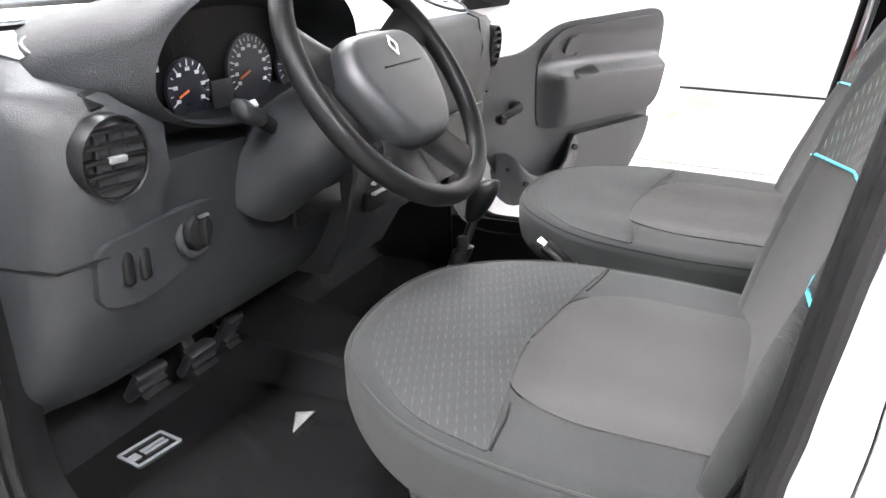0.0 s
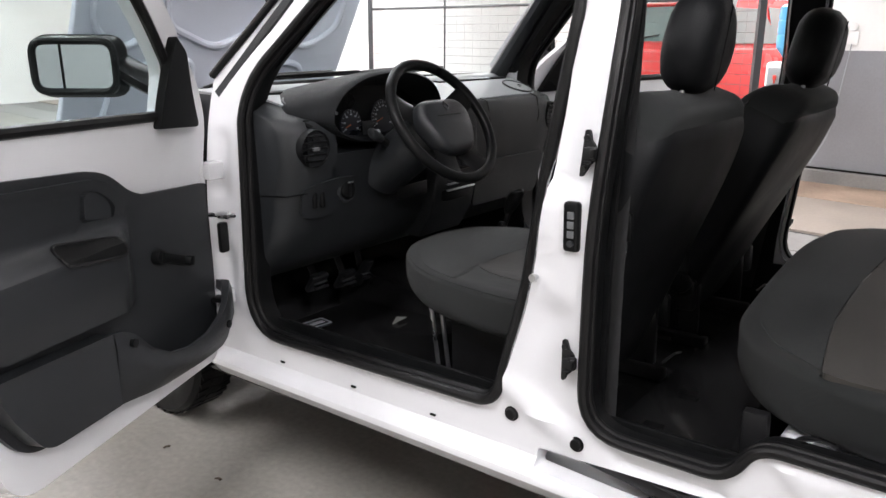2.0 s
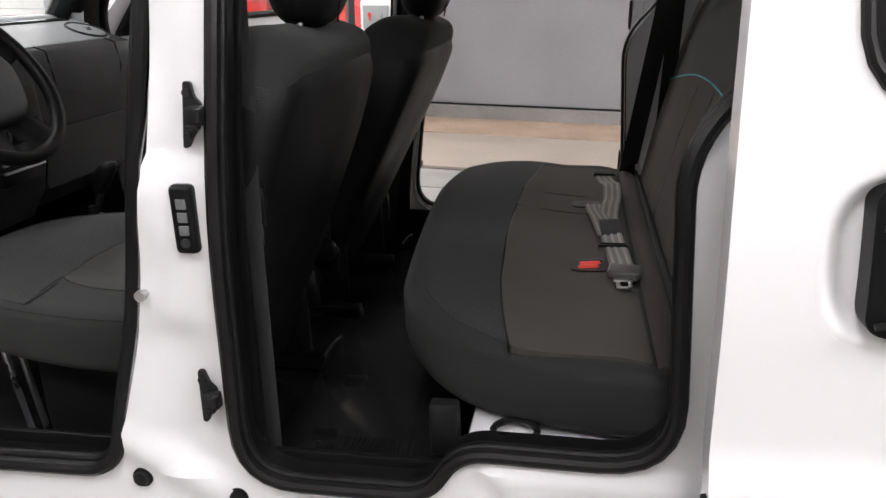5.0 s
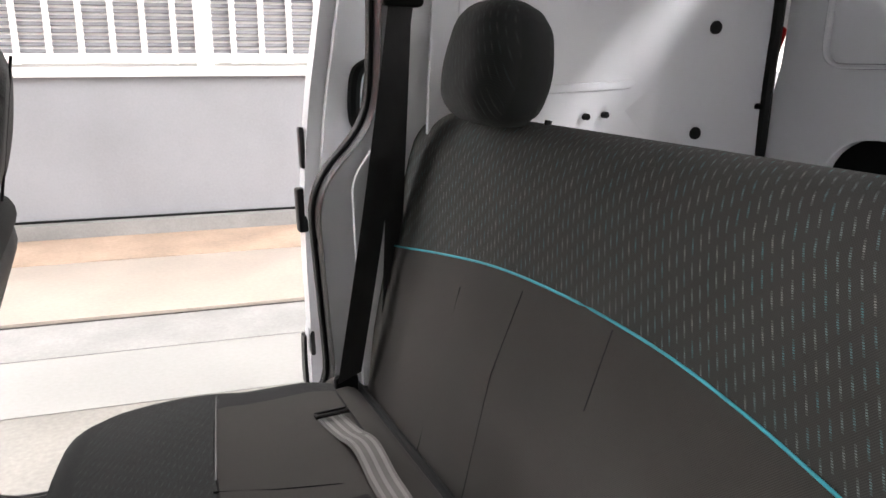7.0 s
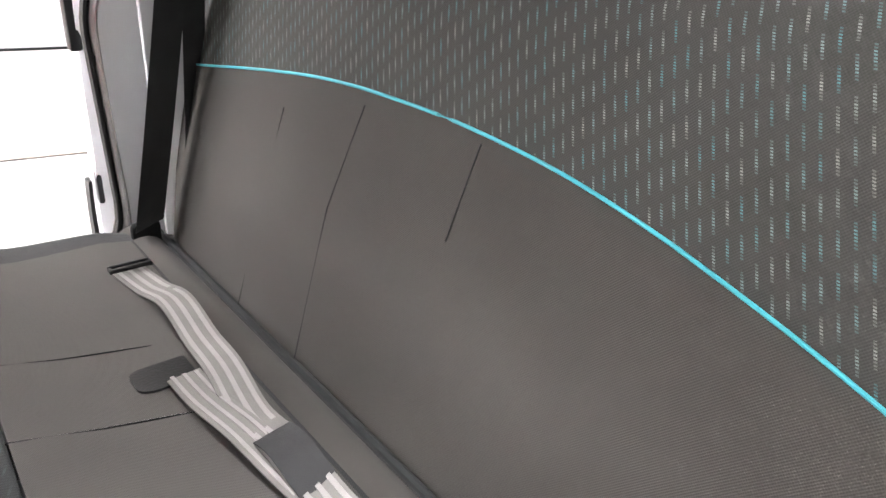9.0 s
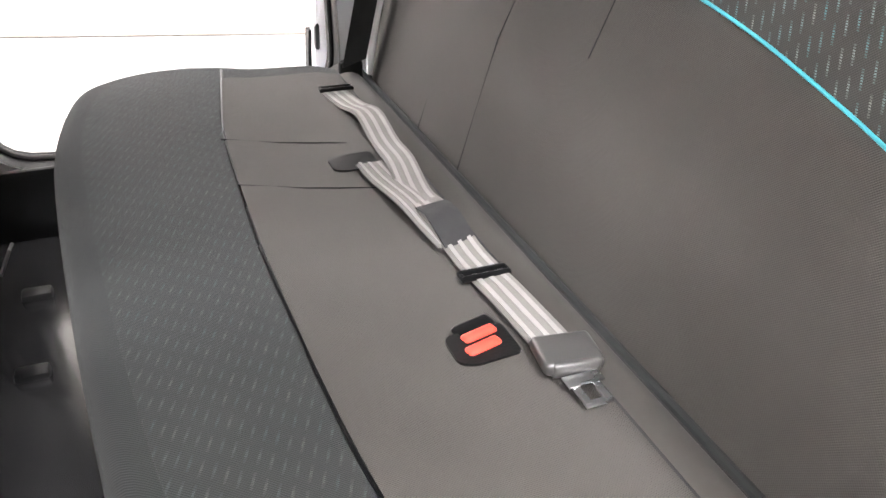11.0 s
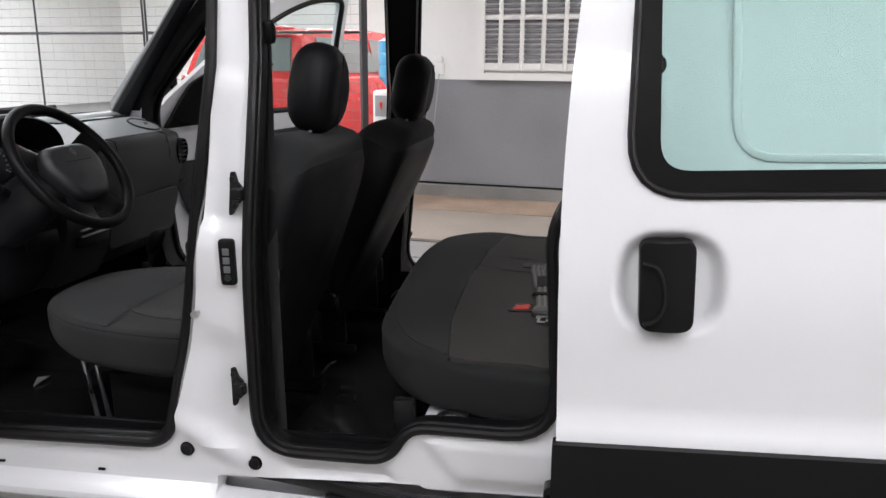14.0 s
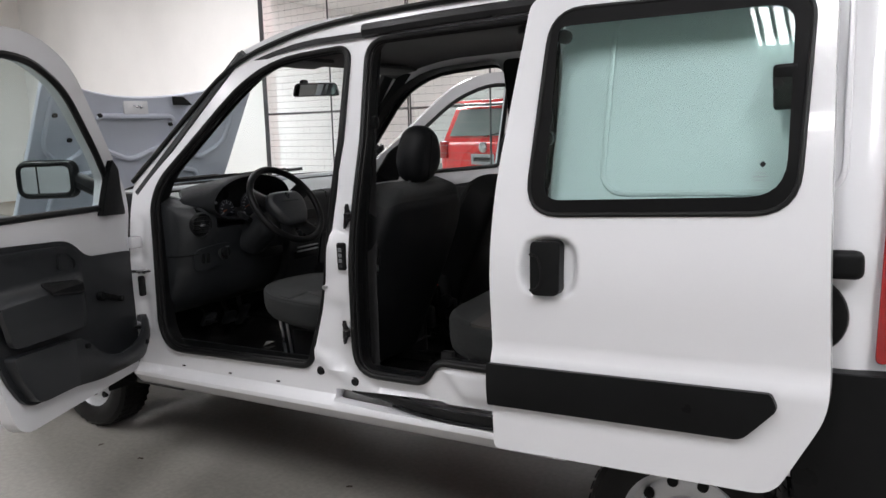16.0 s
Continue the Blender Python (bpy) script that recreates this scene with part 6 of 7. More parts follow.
for flip in (0, 1):
    turn = far_side if flip else (lambda b: b)
    edge_y = 0.27 if not flip else 0.82
    tray = rounded([(-1.43, 0.09), (-1.12, 0.09), (-1.03, 0.135), (-0.962, 0.165), (-0.955, edge_y), (-1.43, edge_y)], [0.01, 0.03, 0.03, 0.02, 0.005, 0.005])
    part("top_tray", turn(sheet(tray, (), (0, 0, -0.006), lambda x, y, z: (x, y, dash_top(x) + 0.003), 0.03, "xy")), PLASTIC_PALE, dash, "pale grey dashboard top")
    part("demister_slot", turn(sheet(rounded([(-1.150, 0.13), (-1.118, 0.13), (-1.118, 0.58), (-1.150, 0.58)], 0.012), (), (0, 0, -0.01), lambda x, y, z: (x, y, dash_top(x) + 0.008), 0, "xy")), PLASTIC_DARK, dash, "black demister slot")
    part("scuttle_lip", turn(tube([(-1.215, y, dash_top(-1.215) + 0.006) for y in np.linspace(0.08, 0.74, 12)], 0, False, 10, (0.05, 0.014), (0, 0, 1))), PLASTIC_PALE, dash, "pale rounded lip under the windscreen")
    grille = [(-1.022 + 0.056 * math.cos(t), 0.200 + 0.062 * math.sin(t)) for t in np.linspace(0, 2 * math.pi, 33)[:-1]]
    sp = part("speaker_grille", turn(sheet(grille, (), (0, 0, -0.006), lambda x, y, z: (x, y, dash_top(x) + 0.006), 0.02, "xy")), PLASTIC_PALE, dash, "pale round speaker cover")
    part("speaker_rim", turn(tube([(x, y, dash_top(x) + 0.005) for x, y in grille], 0.0045, True, 6, up=(0, 0, 1))), PLASTIC_DASH, sp)
    for k in range(2):
        part("speaker_slit", turn(box(-1.03 + 0.012 * k, 0.178 + 0.012 * k, dash_top(-1.03 + 0.012 * k) + 0.007, 0.006, 0.016, 0.003)), PLASTIC_DARK, sp)
    # round vent
    ax = Vector((0.97, -0.10, -0.10)).normalized()
    vc = Vector((-0.908, 0.130, 1.083))
    side_v, up_v = ax.cross(Vector((0, 0, 1))).normalized(), None
    up_v = side_v.cross(ax).normalized()
    disc = lambda r, d, n=32: [vc + side_v * (r * 0.80 * math.cos(t)) + up_v * (r * 0.88 * math.sin(t)) + ax * d for t in np.linspace(0, 2 * math.pi, n + 1)[:-1]]
    vent = part("air_vent", turn(loft([disc(0.060, -0.03), disc(0.060, 0.001), disc(0.0590, 0.004), disc(0.0565, 0.002), disc(0.056, -0.02)], False)), PLASTIC_DARK, dash, "round black air vent")
    part("vent_well", turn(loft([disc(0.0565, -0.018), disc(0.056, -0.022)])), PLASTIC_DARK, vent)
    m = Matrix((ax, side_v, up_v)).transposed().to_4x4()
    for k in range(-2, 3):
        w = 0.054 * 0.80 * math.sqrt(max(0, 1 - (k * 0.019 / 0.052) ** 2))
        b = box(0, 0, 0, 0.014, 2 * w, 0.0045, 0.001)
        bmesh.ops.transform(b, matrix=Matrix.Translation(vc + up_v * (k * 0.0172) - ax * 0.003) @ m, verts=b.verts)
        part("vent_slat", turn(b), PLASTIC_DARK, vent)
    for k in range(-1, 2):
        for j in (-0.5, 0.5, -1.5, 1.5):
            b = box(0, 0, 0, 0.008, 0.006, 0.014, 0.001)
            bmesh.ops.transform(b, matrix=Matrix.Translation(vc + up_v * (j * 0.0172) + side_v * (k * 0.020) - ax * 0.008) @ m, verts=b.verts)
            part("vent_blade", turn(b), PLASTIC_DASH, vent)
    b = box(0, 0, 0, 0.010, 0.024, 0.009, 0.003)
    bmesh.ops.transform(b, matrix=Matrix.Translation(vc + ax * 0.004) @ m, verts=b.verts)
    part("vent_tab", turn(b), TAB_GREY, vent)
    part("side_demister", turn(box(-0.932, 0.145, 1.150, 0.026, 0.05, 0.006, 0.002, 2, Matrix.Rotation(radians(50), 4, "Y"))), PLASTIC_DARK, dash, "small black side demister")
    part("end_split", turn(tube([(-1.20, 0.051, 0.94), (-1.06, 0.051, 0.95), (-0.955, 0.056, 0.955), (-0.938, 0.12, 0.957)], 0.0025, False, 6)), PLASTIC_DARK, dash)
    part("end_seam", turn(tube([(-1.40, 0.060, 1.228), (-1.14, 0.060, 1.216), (-1.03, 0.066, 1.166), (-0.985, 0.085, 1.160), (-0.955, 0.115, 1.157), (-0.940, 0.15, 1.157)], 0.002, False, 6)), PLASTIC_PALE, dash)

# switch panel with lamp level knob
def dash_front(y, z):
    """The front of the dashboard's lower half at a place."""
    k = min(max(0, (abs(y - MID) - 0.56) / 0.148), 1)
    return float(np.interp(z, (0.83, 0.89, 0.95, 0.99), (-0.965, -0.945, -0.935, -0.92))) - 0.085 * (1 - math.sqrt(1 - 0.98 * k * k))


sw = part("switch_panel", sheet(rounded([(0.105, 0.885), (0.165, 0.878), (0.30, 0.912), (0.305, 0.988), (0.20, 0.992), (0.105, 0.975)], [0.025, 0.02, 0.035, 0.03, 0.03, 0.025]), (), (0.016, 0, 0), lambda x, y, z: (dash_front(y, z) - 0.006, y, z), 0.03, "yz"), PLASTIC_DASH, dash, "charcoal switch panel", bevel=0.006)
for yy in (0.142, 0.166):
    part("switch", box(dash_front(yy, 0.938) + 0.008, yy, 0.938, 0.014, 0.017, 0.056, 0.006, 3), PLASTIC_DARK, sw, "black rocker switch")
kx = dash_front(0.255, 0.95)
part("knob_ring", tube([(kx + 0.012, 0.255 + 0.031 * math.cos(t), 0.950 + 0.034 * math.sin(t)) for t in np.linspace(0, 2 * math.pi, 25)[:-1]], 0.006, True, 8, up=(1, 0, 0)), PLASTIC_DASH, sw)
part("lamp_knob", join(rod((kx + 0.002, 0.255, 0.950), (kx + 0.026, 0.255, 0.950), 0.025, 24, bevel=0.004), box(kx + 0.030, 0.255, 0.950, 0.014, 0.008, 0.04, 0.003)), PLASTIC_DARK, sw, "black lamp level knob")
part("knob_mark", box(kx + 0.032, 0.255, 0.974, 0.006, 0.018, 0.004, 0.001), METAL, sw)

# instrument binnacle
def arch(x, w, h, hb, z0, n=48, sq=2.2):
    out = []
    for t in np.linspace(0, 2 * math.pi, n + 1)[:-1]:
        c, s = math.cos(t), math.sin(t)
        out.append((x, 0.415 + w * math.copysign(abs(c) ** (2 / sq), c), z0 + (h if s > 0 else hb) * math.copysign(abs(s) ** (2 / sq), s)))
    return out


bin_rings = [arch(-1.28, 0.24, 0.045, 0.02, 1.18), arch(-1.12, 0.295, 0.085, 0.05, 1.17, sq=1.9), arch(-1.0, 0.305, 0.112, 0.06, 1.165, sq=1.75), arch(-0.925, 0.262, 0.125, 0.078, 1.162, sq=1.95), arch(-0.897, 0.243, 0.125, 0.081, 1.160), arch(-0.888, 0.234, 0.119, 0.076, 1.160), arch(-0.897, 0.226, 0.111, 0.070, 1.160), arch(-0.985, 0.215, 0.09, 0.062, 1.150)]
for r in bin_rings:
    for i, p in enumerate(r):
        r[i] = (p[0] + 0.10 * max(0, (p[2] - 1.10) / 0.16) * (1 if p[0] > -1.0 else 0) * 0.25 - 0.05 * max(0, (1.10 - p[2]) / 0.1) * (1 if p[0] > -1.0 else 0), p[1], p[2])
hoodpart = part("binnacle", loft(bin_rings, False), PLASTIC_HOOD, dash, "grained instrument binnacle in darkened dash plastic", angle=55)
dial_face = [(x - 0.002, y, z) for x, y, z in bin_rings[-1]]
bm = bmesh.new()
bm.faces.new([bm.verts.new(p) for p in dial_face])
part("instrument_panel", bm, PLASTIC_DARK, hoodpart, "black instrument cluster")
INK = mat("white_ink", (0.30, 0.32, 0.34), 0.5, 0, 0.02, 10, 100, 0)
INK_RED = mat("orange_ink", (0.35, 0.09, 0.03), 0.5, 0, 0.02, 10, 100, 0)
DIAL = mat("blue_black_dial", (0.005, 0.006, 0.010), 0.35, 0, 0.05, 10, 100, 0)
for cyy, czz, r in ((0.470, 1.142, 0.054), (0.330, 1.132, 0.043), (0.575, 1.135, 0.036)):
    dial = part("dial", rod((-0.972, cyy, czz), (-0.966, cyy, czz), r, 36), DIAL, hoodpart, "blue-black dial")
    nt = 21 if r > 0.05 else 13
    for k in range(nt):
        t = radians(-30 + 240 * k / (nt - 1))
        big = k % 2 == 0
        b = box(0, 0, 0, 0.001, 0.002 if big else 0.0014, 0.009 if big else 0.005)
        bmesh.ops.transform(b, matrix=Matrix.Translation((-0.9645, cyy + r * 0.86 * math.cos(t), czz + r * 0.86 * math.sin(t))) @ Matrix.Rotation(t - math.pi / 2, 4, "X"), verts=b.verts)
        part("tick", b, INK, dial)
        if big and r > 0.04:
            part("figure_bar", box(-0.9645, cyy + r * 0.66 * math.cos(t), czz + r * 0.66 * math.sin(t), 0.001, 0.008, 0.005), INK, dial)
    t = radians(200)
    b = box(0, 0, 0, 0.002, 0.003, r * 0.5)
    bmesh.ops.transform(b, matrix=Matrix.Translation((-0.963, cyy + r * 0.35 * math.cos(t), czz + r * 0.35 * math.sin(t))) @ Matrix.Rotation(t - math.pi / 2, 4, "X"), verts=b.verts)
    part("needle", b, INK_RED, dial, "orange needle")
part("display", box(-0.967, 0.400, 1.115, 0.004, 0.048, 0.042, 0.002), PLASTIC_DASH, hoodpart)
# centre stack
part("centre_panel", loft([[(-0.915, y, 1.13), (-0.90, y, 1.10), (-0.895, y, 0.93), (-0.93, y, 0.80), (-0.98, y, 0.72), (-1.1, y, 0.72), (-1.1, y, 1.13)] for y in (0.645, 0.66, 0.86, 0.875)]), PLASTIC_DASH, dash, "charcoal centre console", bevel=0.006)
stack = part("heater_panel", box(-0.893, MID, 0.975, 0.012, 0.185, 0.06, 0.006), PLASTIC_DARK, dash, "black heater panel")
for k in range(3):
    part("heater_knob", join(rod((-0.89, 0.70 + k * 0.06, 0.975), (-0.868, 0.70 + k * 0.06, 0.975), 0.018, 20, bevel=0.004), box(-0.866, 0.70 + k * 0.06, 0.975, 0.006, 0.005, 0.03, 0.001)), PLASTIC_DASH, stack, "round heater knob")
part("radio_slot", box(-0.893, MID, 1.06, 0.012, 0.18, 0.05, 0.004), PLASTIC_DARK, dash, "black radio blank")
for k in range(2):
    part("slot_edge", box(-0.885, MID, 0.905 - 0.02 * k, 0.01, 0.15, 0.006, 0.002), SILVER, dash)
part("ashtray", box(-0.905, MID, 0.865, 0.02, 0.15, 0.04, 0.006), PLASTIC_DARK, dash)
part("airbag_seam", tube([(-0.94, 0.95, 1.172), (-0.914, 0.96, 1.16), (-0.903, 0.96, 1.09), (-0.914, 1.0, 1.02), (-0.914, 1.26, 1.02), (-0.903, 1.29, 1.09), (-0.914, 1.29, 1.16), (-0.94, 1.28, 1.172)], 0.002, False, 6), PLASTIC_DARK, dash)
part("glovebox", sheet(rounded([(0.92, 0.78), (1.36, 0.78), (1.36, 0.95), (0.92, 0.95)], 0.03), (), (0.01, 0, 0), lambda x, y, z: (-0.935 - 0.22 * max(0, 0.95 - z), y, z), 0.04, "yz"), PLASTIC_DASH, dash, "charcoal glovebox lid", bevel=0.004)
part("dash_pocket", box(-0.905, 0.53, 0.91, 0.01, 0.14, 0.045, 0.008), PLASTIC_DARK, dash)

# ---------- steering ----------
column = thing("steering_wheel", "black four-spoke steering wheel with grey hub", "steering wheel", at=(-0.704, 0.441, 1.144))
WM = Matrix.Translation((-0.704, 0.441, 1.144)) @ Matrix(((-math.sin(0.592), 0, math.cos(0.592)), (0, 1, 0), (math.cos(0.592), 0, math.sin(0.592)))).to_4x4()


def on_wheel(bm):
    bmesh.ops.transform(bm, matrix=WM, verts=bm.verts)
    return bm


part("rim", on_wheel(tube([(0.188 * math.cos(a), 0.188 * math.sin(a), 0.0) for a in np.linspace(0, 2 * math.pi, 65)[:-1]], 0.0155, True, 14, up=(0, 0, 1))), PLASTIC_DARK, column, "black grained wheel rim")
for ang, w in ((66, 0.036), (-66, 0.036), (156, 0.042), (204, 0.042)):
    a = radians(ang)
    pts = [(r * math.cos(a), r * math.sin(a), -0.028 + 0.028 * (r / 0.188) ** 2) for r in np.linspace(0.05, 0.186, 7)]
    part("spoke", on_wheel(tube(pts, 0, False, 10, (w, 0.009), (0, 0, 1))), PLASTIC_DARK, column, "black wheel spoke")
hub = rounded([(0.062, -0.085), (0.062, 0.085), (0.01, 0.116), (-0.06, 0.090), (-0.108, 0.056), (-0.108, -0.056), (-0.06, -0.090), (0.01, -0.116)], [0.05, 0.05, 0.04, 0.04, 0.03, 0.03, 0.04, 0.04])
pad_part = part("hub_pad", pad(hub, 0.055, 0.022, lambda a, b, h: WM @ Vector((a, b, h - 0.035 + 0.010 * math.cos(a * 14) * math.cos(b * 13) * (h > 0.02))), 0.03), PLASTIC, column, "charcoal airbag hub")
badge = rounded([(0.048, 0.0), (0.030, 0.013), (0.012, 0.0), (0.030, -0.013)], 0.003)
hole = rounded([(0.039, 0.0), (0.030, 0.0065), (0.021, 0.0), (0.030, -0.0065)], 0.001)
part("badge", sheet(badge, [hole], None, lambda a, b, z: tuple(WM @ Vector((a, b, 0.0305))), 0, "xy"), METAL, pad_part, "silver diamond-shaped badge")
part("hub_seam", on_wheel(tube([(0.002, y, 0.0295) for y in np.linspace(-0.05, 0.05, 6)], 0.0015)), PLASTIC_DARK, pad_part)
part("column_shroud", on_wheel(loft([[(w * math.cos(t), w * 1.1 * math.sin(t), z) for t in np.linspace(0, 2 * math.pi, 21)[:-1]] for z, w in ((-0.04, 0.045), (-0.06, 0.062), (-0.16, 0.075), (-0.30, 0.08))])), PLASTIC, column, "charcoal column shroud")
for s in (-1, 1):
    stalk = part("stalk", on_wheel(tube([(0.0, s * 0.03, -0.175), (0.025, s * 0.065, -0.168), (0.045, s * 0.10, -0.156)], 0.012, False, 12)), PLASTIC_DARK, column, "black control stalk")
    part("stalk_end", on_wheel(loft([[(0.045 + 0.018 * k + r * math.cos(t), s * (0.098 + 0.042 * k), -0.156 + 0.010 * k + r * math.sin(t)) for t in np.linspace(0, 2 * math.pi, 15)[:-1]] for k, r in ((0, 0.013), (0.3, 0.016), (0.7, 0.017), (0.95, 0.014), (1.05, 0.006))])), PLASTIC, stalk)
    part("stalk_mark", on_wheel(box(0.060, s * 0.118, -0.135, 0.010, 0.012, 0.002)), INK, stalk)

# ---------- controls on the floor ----------
lever = thing("gear_lever", "black gear lever with a rubber boot", "gear lever", at=(-0.86, 0.80, 0.46))
FOOT, KNOB = Vector((-0.862, 0.805, 0.47)), Vector((-0.735, 0.862, 0.848))
along_lever = lambda k: FOOT.lerp(KNOB, k)
ring_at = lambda k, r: [tuple(along_lever(k) + Vector((r * math.cos(t), r * 0.85 * math.sin(t), 0.25 * r * math.cos(t)))) for t in np.linspace(0, 2 * math.pi, 19)[:-1]]
part("boot", loft([ring_at(k, r) for k, r in ((-0.06, 0.115), (0.10, 0.10), (0.18, 0.070), (0.24, 0.078), (0.30, 0.052), (0.36, 0.060), (0.42, 0.040), (0.48, 0.046), (0.55, 0.028), (0.62, 0.022))]), RUBBER, lever, "black rubber boot", angle=70)
part("collar", join(loft([ring_at(k, r) for k, r in ((0.62, 0.016), (0.63, 0.023), (0.70, 0.024), (0.71, 0.017))]), box(*(along_lever(0.74) + Vector((0.0, -0.014, 0))), 0.022, 0.018, 0.034, 0.004)), METAL_DARK, lever, "dark steel reverse collar")
part("stick", tube([along_lever(0.55), along_lever(0.90)], 0.010), METAL_DARK, lever)
part("knob", loft([ring_at(k, r) for k, r in ((0.86, 0.014), (0.885, 0.021), (0.93, 0.027), (0.98, 0.031), (1.03, 0.031), (1.065, 0.025), (1.08, 0.012))]), PLASTIC_DARK, lever, "black gear knob", angle=70)
part("tunnel", loft([[(x, 0.772 - 0.13, 0.43), (x, 0.772 - 0.10, z), (x, 0.772 + 0.10, z), (x, 0.772 + 0.13, 0.43)] for x, z in ((-1.35, 0.56), (-1.0, 0.52), (-0.80, 0.47), (0.0, 0.455))]), MAT_FLOOR, van, "black carpeted tunnel", bevel=0.02)
brake = thing("handbrake", "black handbrake lever between the seats", "handbrake", at=(-0.45, 0.785, 0.455))
part("lever", tube([(-0.33, 0.785, 0.56), (-0.47, 0.795, 0.70), (-0.585, 0.806, 0.778)], 0, False, 12, (0.014, 0.018)), PLASTIC_DARK, brake)
part("button", rod((-0.585, 0.806, 0.778), (-0.600, 0.807, 0.788), 0.009, 12), METAL, brake, "steel release button")
part("base", box(-0.32, 0.77, 0.51, 0.16, 0.07, 0.11, 0.02), PLASTIC_DARK, brake)
pedals = thing("pedals", "three black pedals with rubber pads", "pedals", at=(-1.3, 0.4, 0.5))
# Paler rubber: the pads' soft highlight is put into the colour
PAD_RUBBER = mat("highlit_pad_rubber", (0.012, 0.0125, 0.0135), 0.36, 0, 0.25, 20, 300, 0.15)
for yy, xx, zz in ((0.365, -1.20, 0.592), (0.495, -1.20, 0.572), (0.612, -1.23, 0.560)):
    gas = yy > 0.55
    arm = part("pedal_arm", tube(spline([(-1.32, yy, 0.86), (-1.27, yy, 0.72), (xx - 0.01, yy, zz + 0.02)], 5), 0, False, 8, (0.008, 0.014)), METAL_DARK, pedals)
    part("pedal_pad", box(xx, yy, zz, 0.022, 0.05 if gas else 0.075, 0.13 if gas else 0.07, 0.008, 2, Matrix.Rotation(radians(35), 4, "Y")), PAD_RUBBER, arm, "ribbed rubber pedal pad")
    for k in range(4):
        part("pad_rib", box(xx + 0.010 + 0.006 * k - 0.004, yy, zz + 0.028 - 0.014 * k, 0.012, 0.04 if gas else 0.064, 0.004, 0.001, 1, Matrix.Rotation(radians(35), 4, "Y")), PAD_RUBBER, arm)
tags = thing("mat_print", "white printed patches on the floor mat", "floor mat print", at=(-1.1, 0.3, 0.436))
for cx, cyy, w, l, ang in ((-1.226, 0.368, 0.060, 0.095, 82), (-0.86, 0.21, 0.03, 0.075, 140)):
    m = Matrix.Translation((cx, cyy, 0.437)) @ Matrix.Rotation(radians(ang), 4, "Z")
    for bx, by, bw, bh in ((0, w / 2, l, 0.006), (0, -w / 2, l, 0.006), (-l / 2, 0, 0.006, w), (l / 2, 0, 0.006, w), (0.01, 0.006, l * 0.55, 0.007), (0.01, -0.006, l * 0.55, 0.007), (-l * 0.36, 0, 0.018, 0.02)):
        b = box(bx, by, 0, bw, bh, 0.002)
        bmesh.ops.transform(b, matrix=m, verts=b.verts)
        part("print_bar", b, INK, tags, smooth=False)
PAPER = mat("grey_paper", (0.22, 0.22, 0.21), 0.9, 0, 0.25, 60, 300, 0.1)
card = thing("paper_scrap", "folded grey paper scrap on the floor", "paper", at=(-1.01, 0.55, 0.436))
bm = bmesh.new()
vs = [bm.verts.new(p) for p in ((-1.035, 0.575, 0.438), (-0.995, 0.585, 0.444), (-0.998, 0.512, 0.438), (-1.012, 0.55, 0.452))]
bm.faces.new((vs[0], vs[3], vs[1]))
bm.faces.new((vs[0], vs[2], vs[3]))
bm.faces.new((vs[3], vs[2], vs[1]))
geo = bmesh.ops.extrude_face_region(bm, geom=bm.faces[:])
bmesh.ops.translate(bm, vec=(0, 0, 0.002), verts=[g for g in geo["geom"] if isinstance(g, bmesh.types.BMVert)])
part("sheet", bm, PAPER, card, smooth=False)

# the van stands a little nose-down on its springs
RAKE = Matrix.Rotation(radians(-1.7), 4, "Y")
RAKE = Matrix.Translation((0, 0, 0.8)) @ RAKE @ Matrix.Translation((0, 0, -0.8))
for ob in [o for o in scene.objects if o not in aside and o.parent is None]:
    ob.matrix_world = RAKE @ ob.matrix_basis

# ---------- hall things ----------
SCRAP = mat("brown_scrap", (0.05, 0.035, 0.025), 0.9, 0, 0.2, 40, 300, 0.2)
for sx, sy, ang in ((-0.21, 0.18, 40), (-1.22, -0.06, 20), (-1.52, -0.05, 75)):
    m = Matrix.Translation((sx, sy, 0.003)) @ Matrix.Rotation(radians(ang), 4, "Z")
    scrap = thing("floor_scrap", "small dark brown leaf scrap on the concrete", "leaf", group="floor scraps", at=(sx, sy, 0.0))
    part("leaf", tube([m @ Vector(p) for p in ((-0.011, 0, 0), (-0.003, 0.002, 0.002), (0.006, 0.001, 0.002), (0.012, -0.002, 0.001))], 0, False, 6, (0.006, 0.002), (0, 0, 1)), SCRAP, scrap)

MESH_WIRE = mat("galvanised_wire", (0.14, 0.14, 0.14), 0.5, 0.3, 0.1, 20, 200, 0)


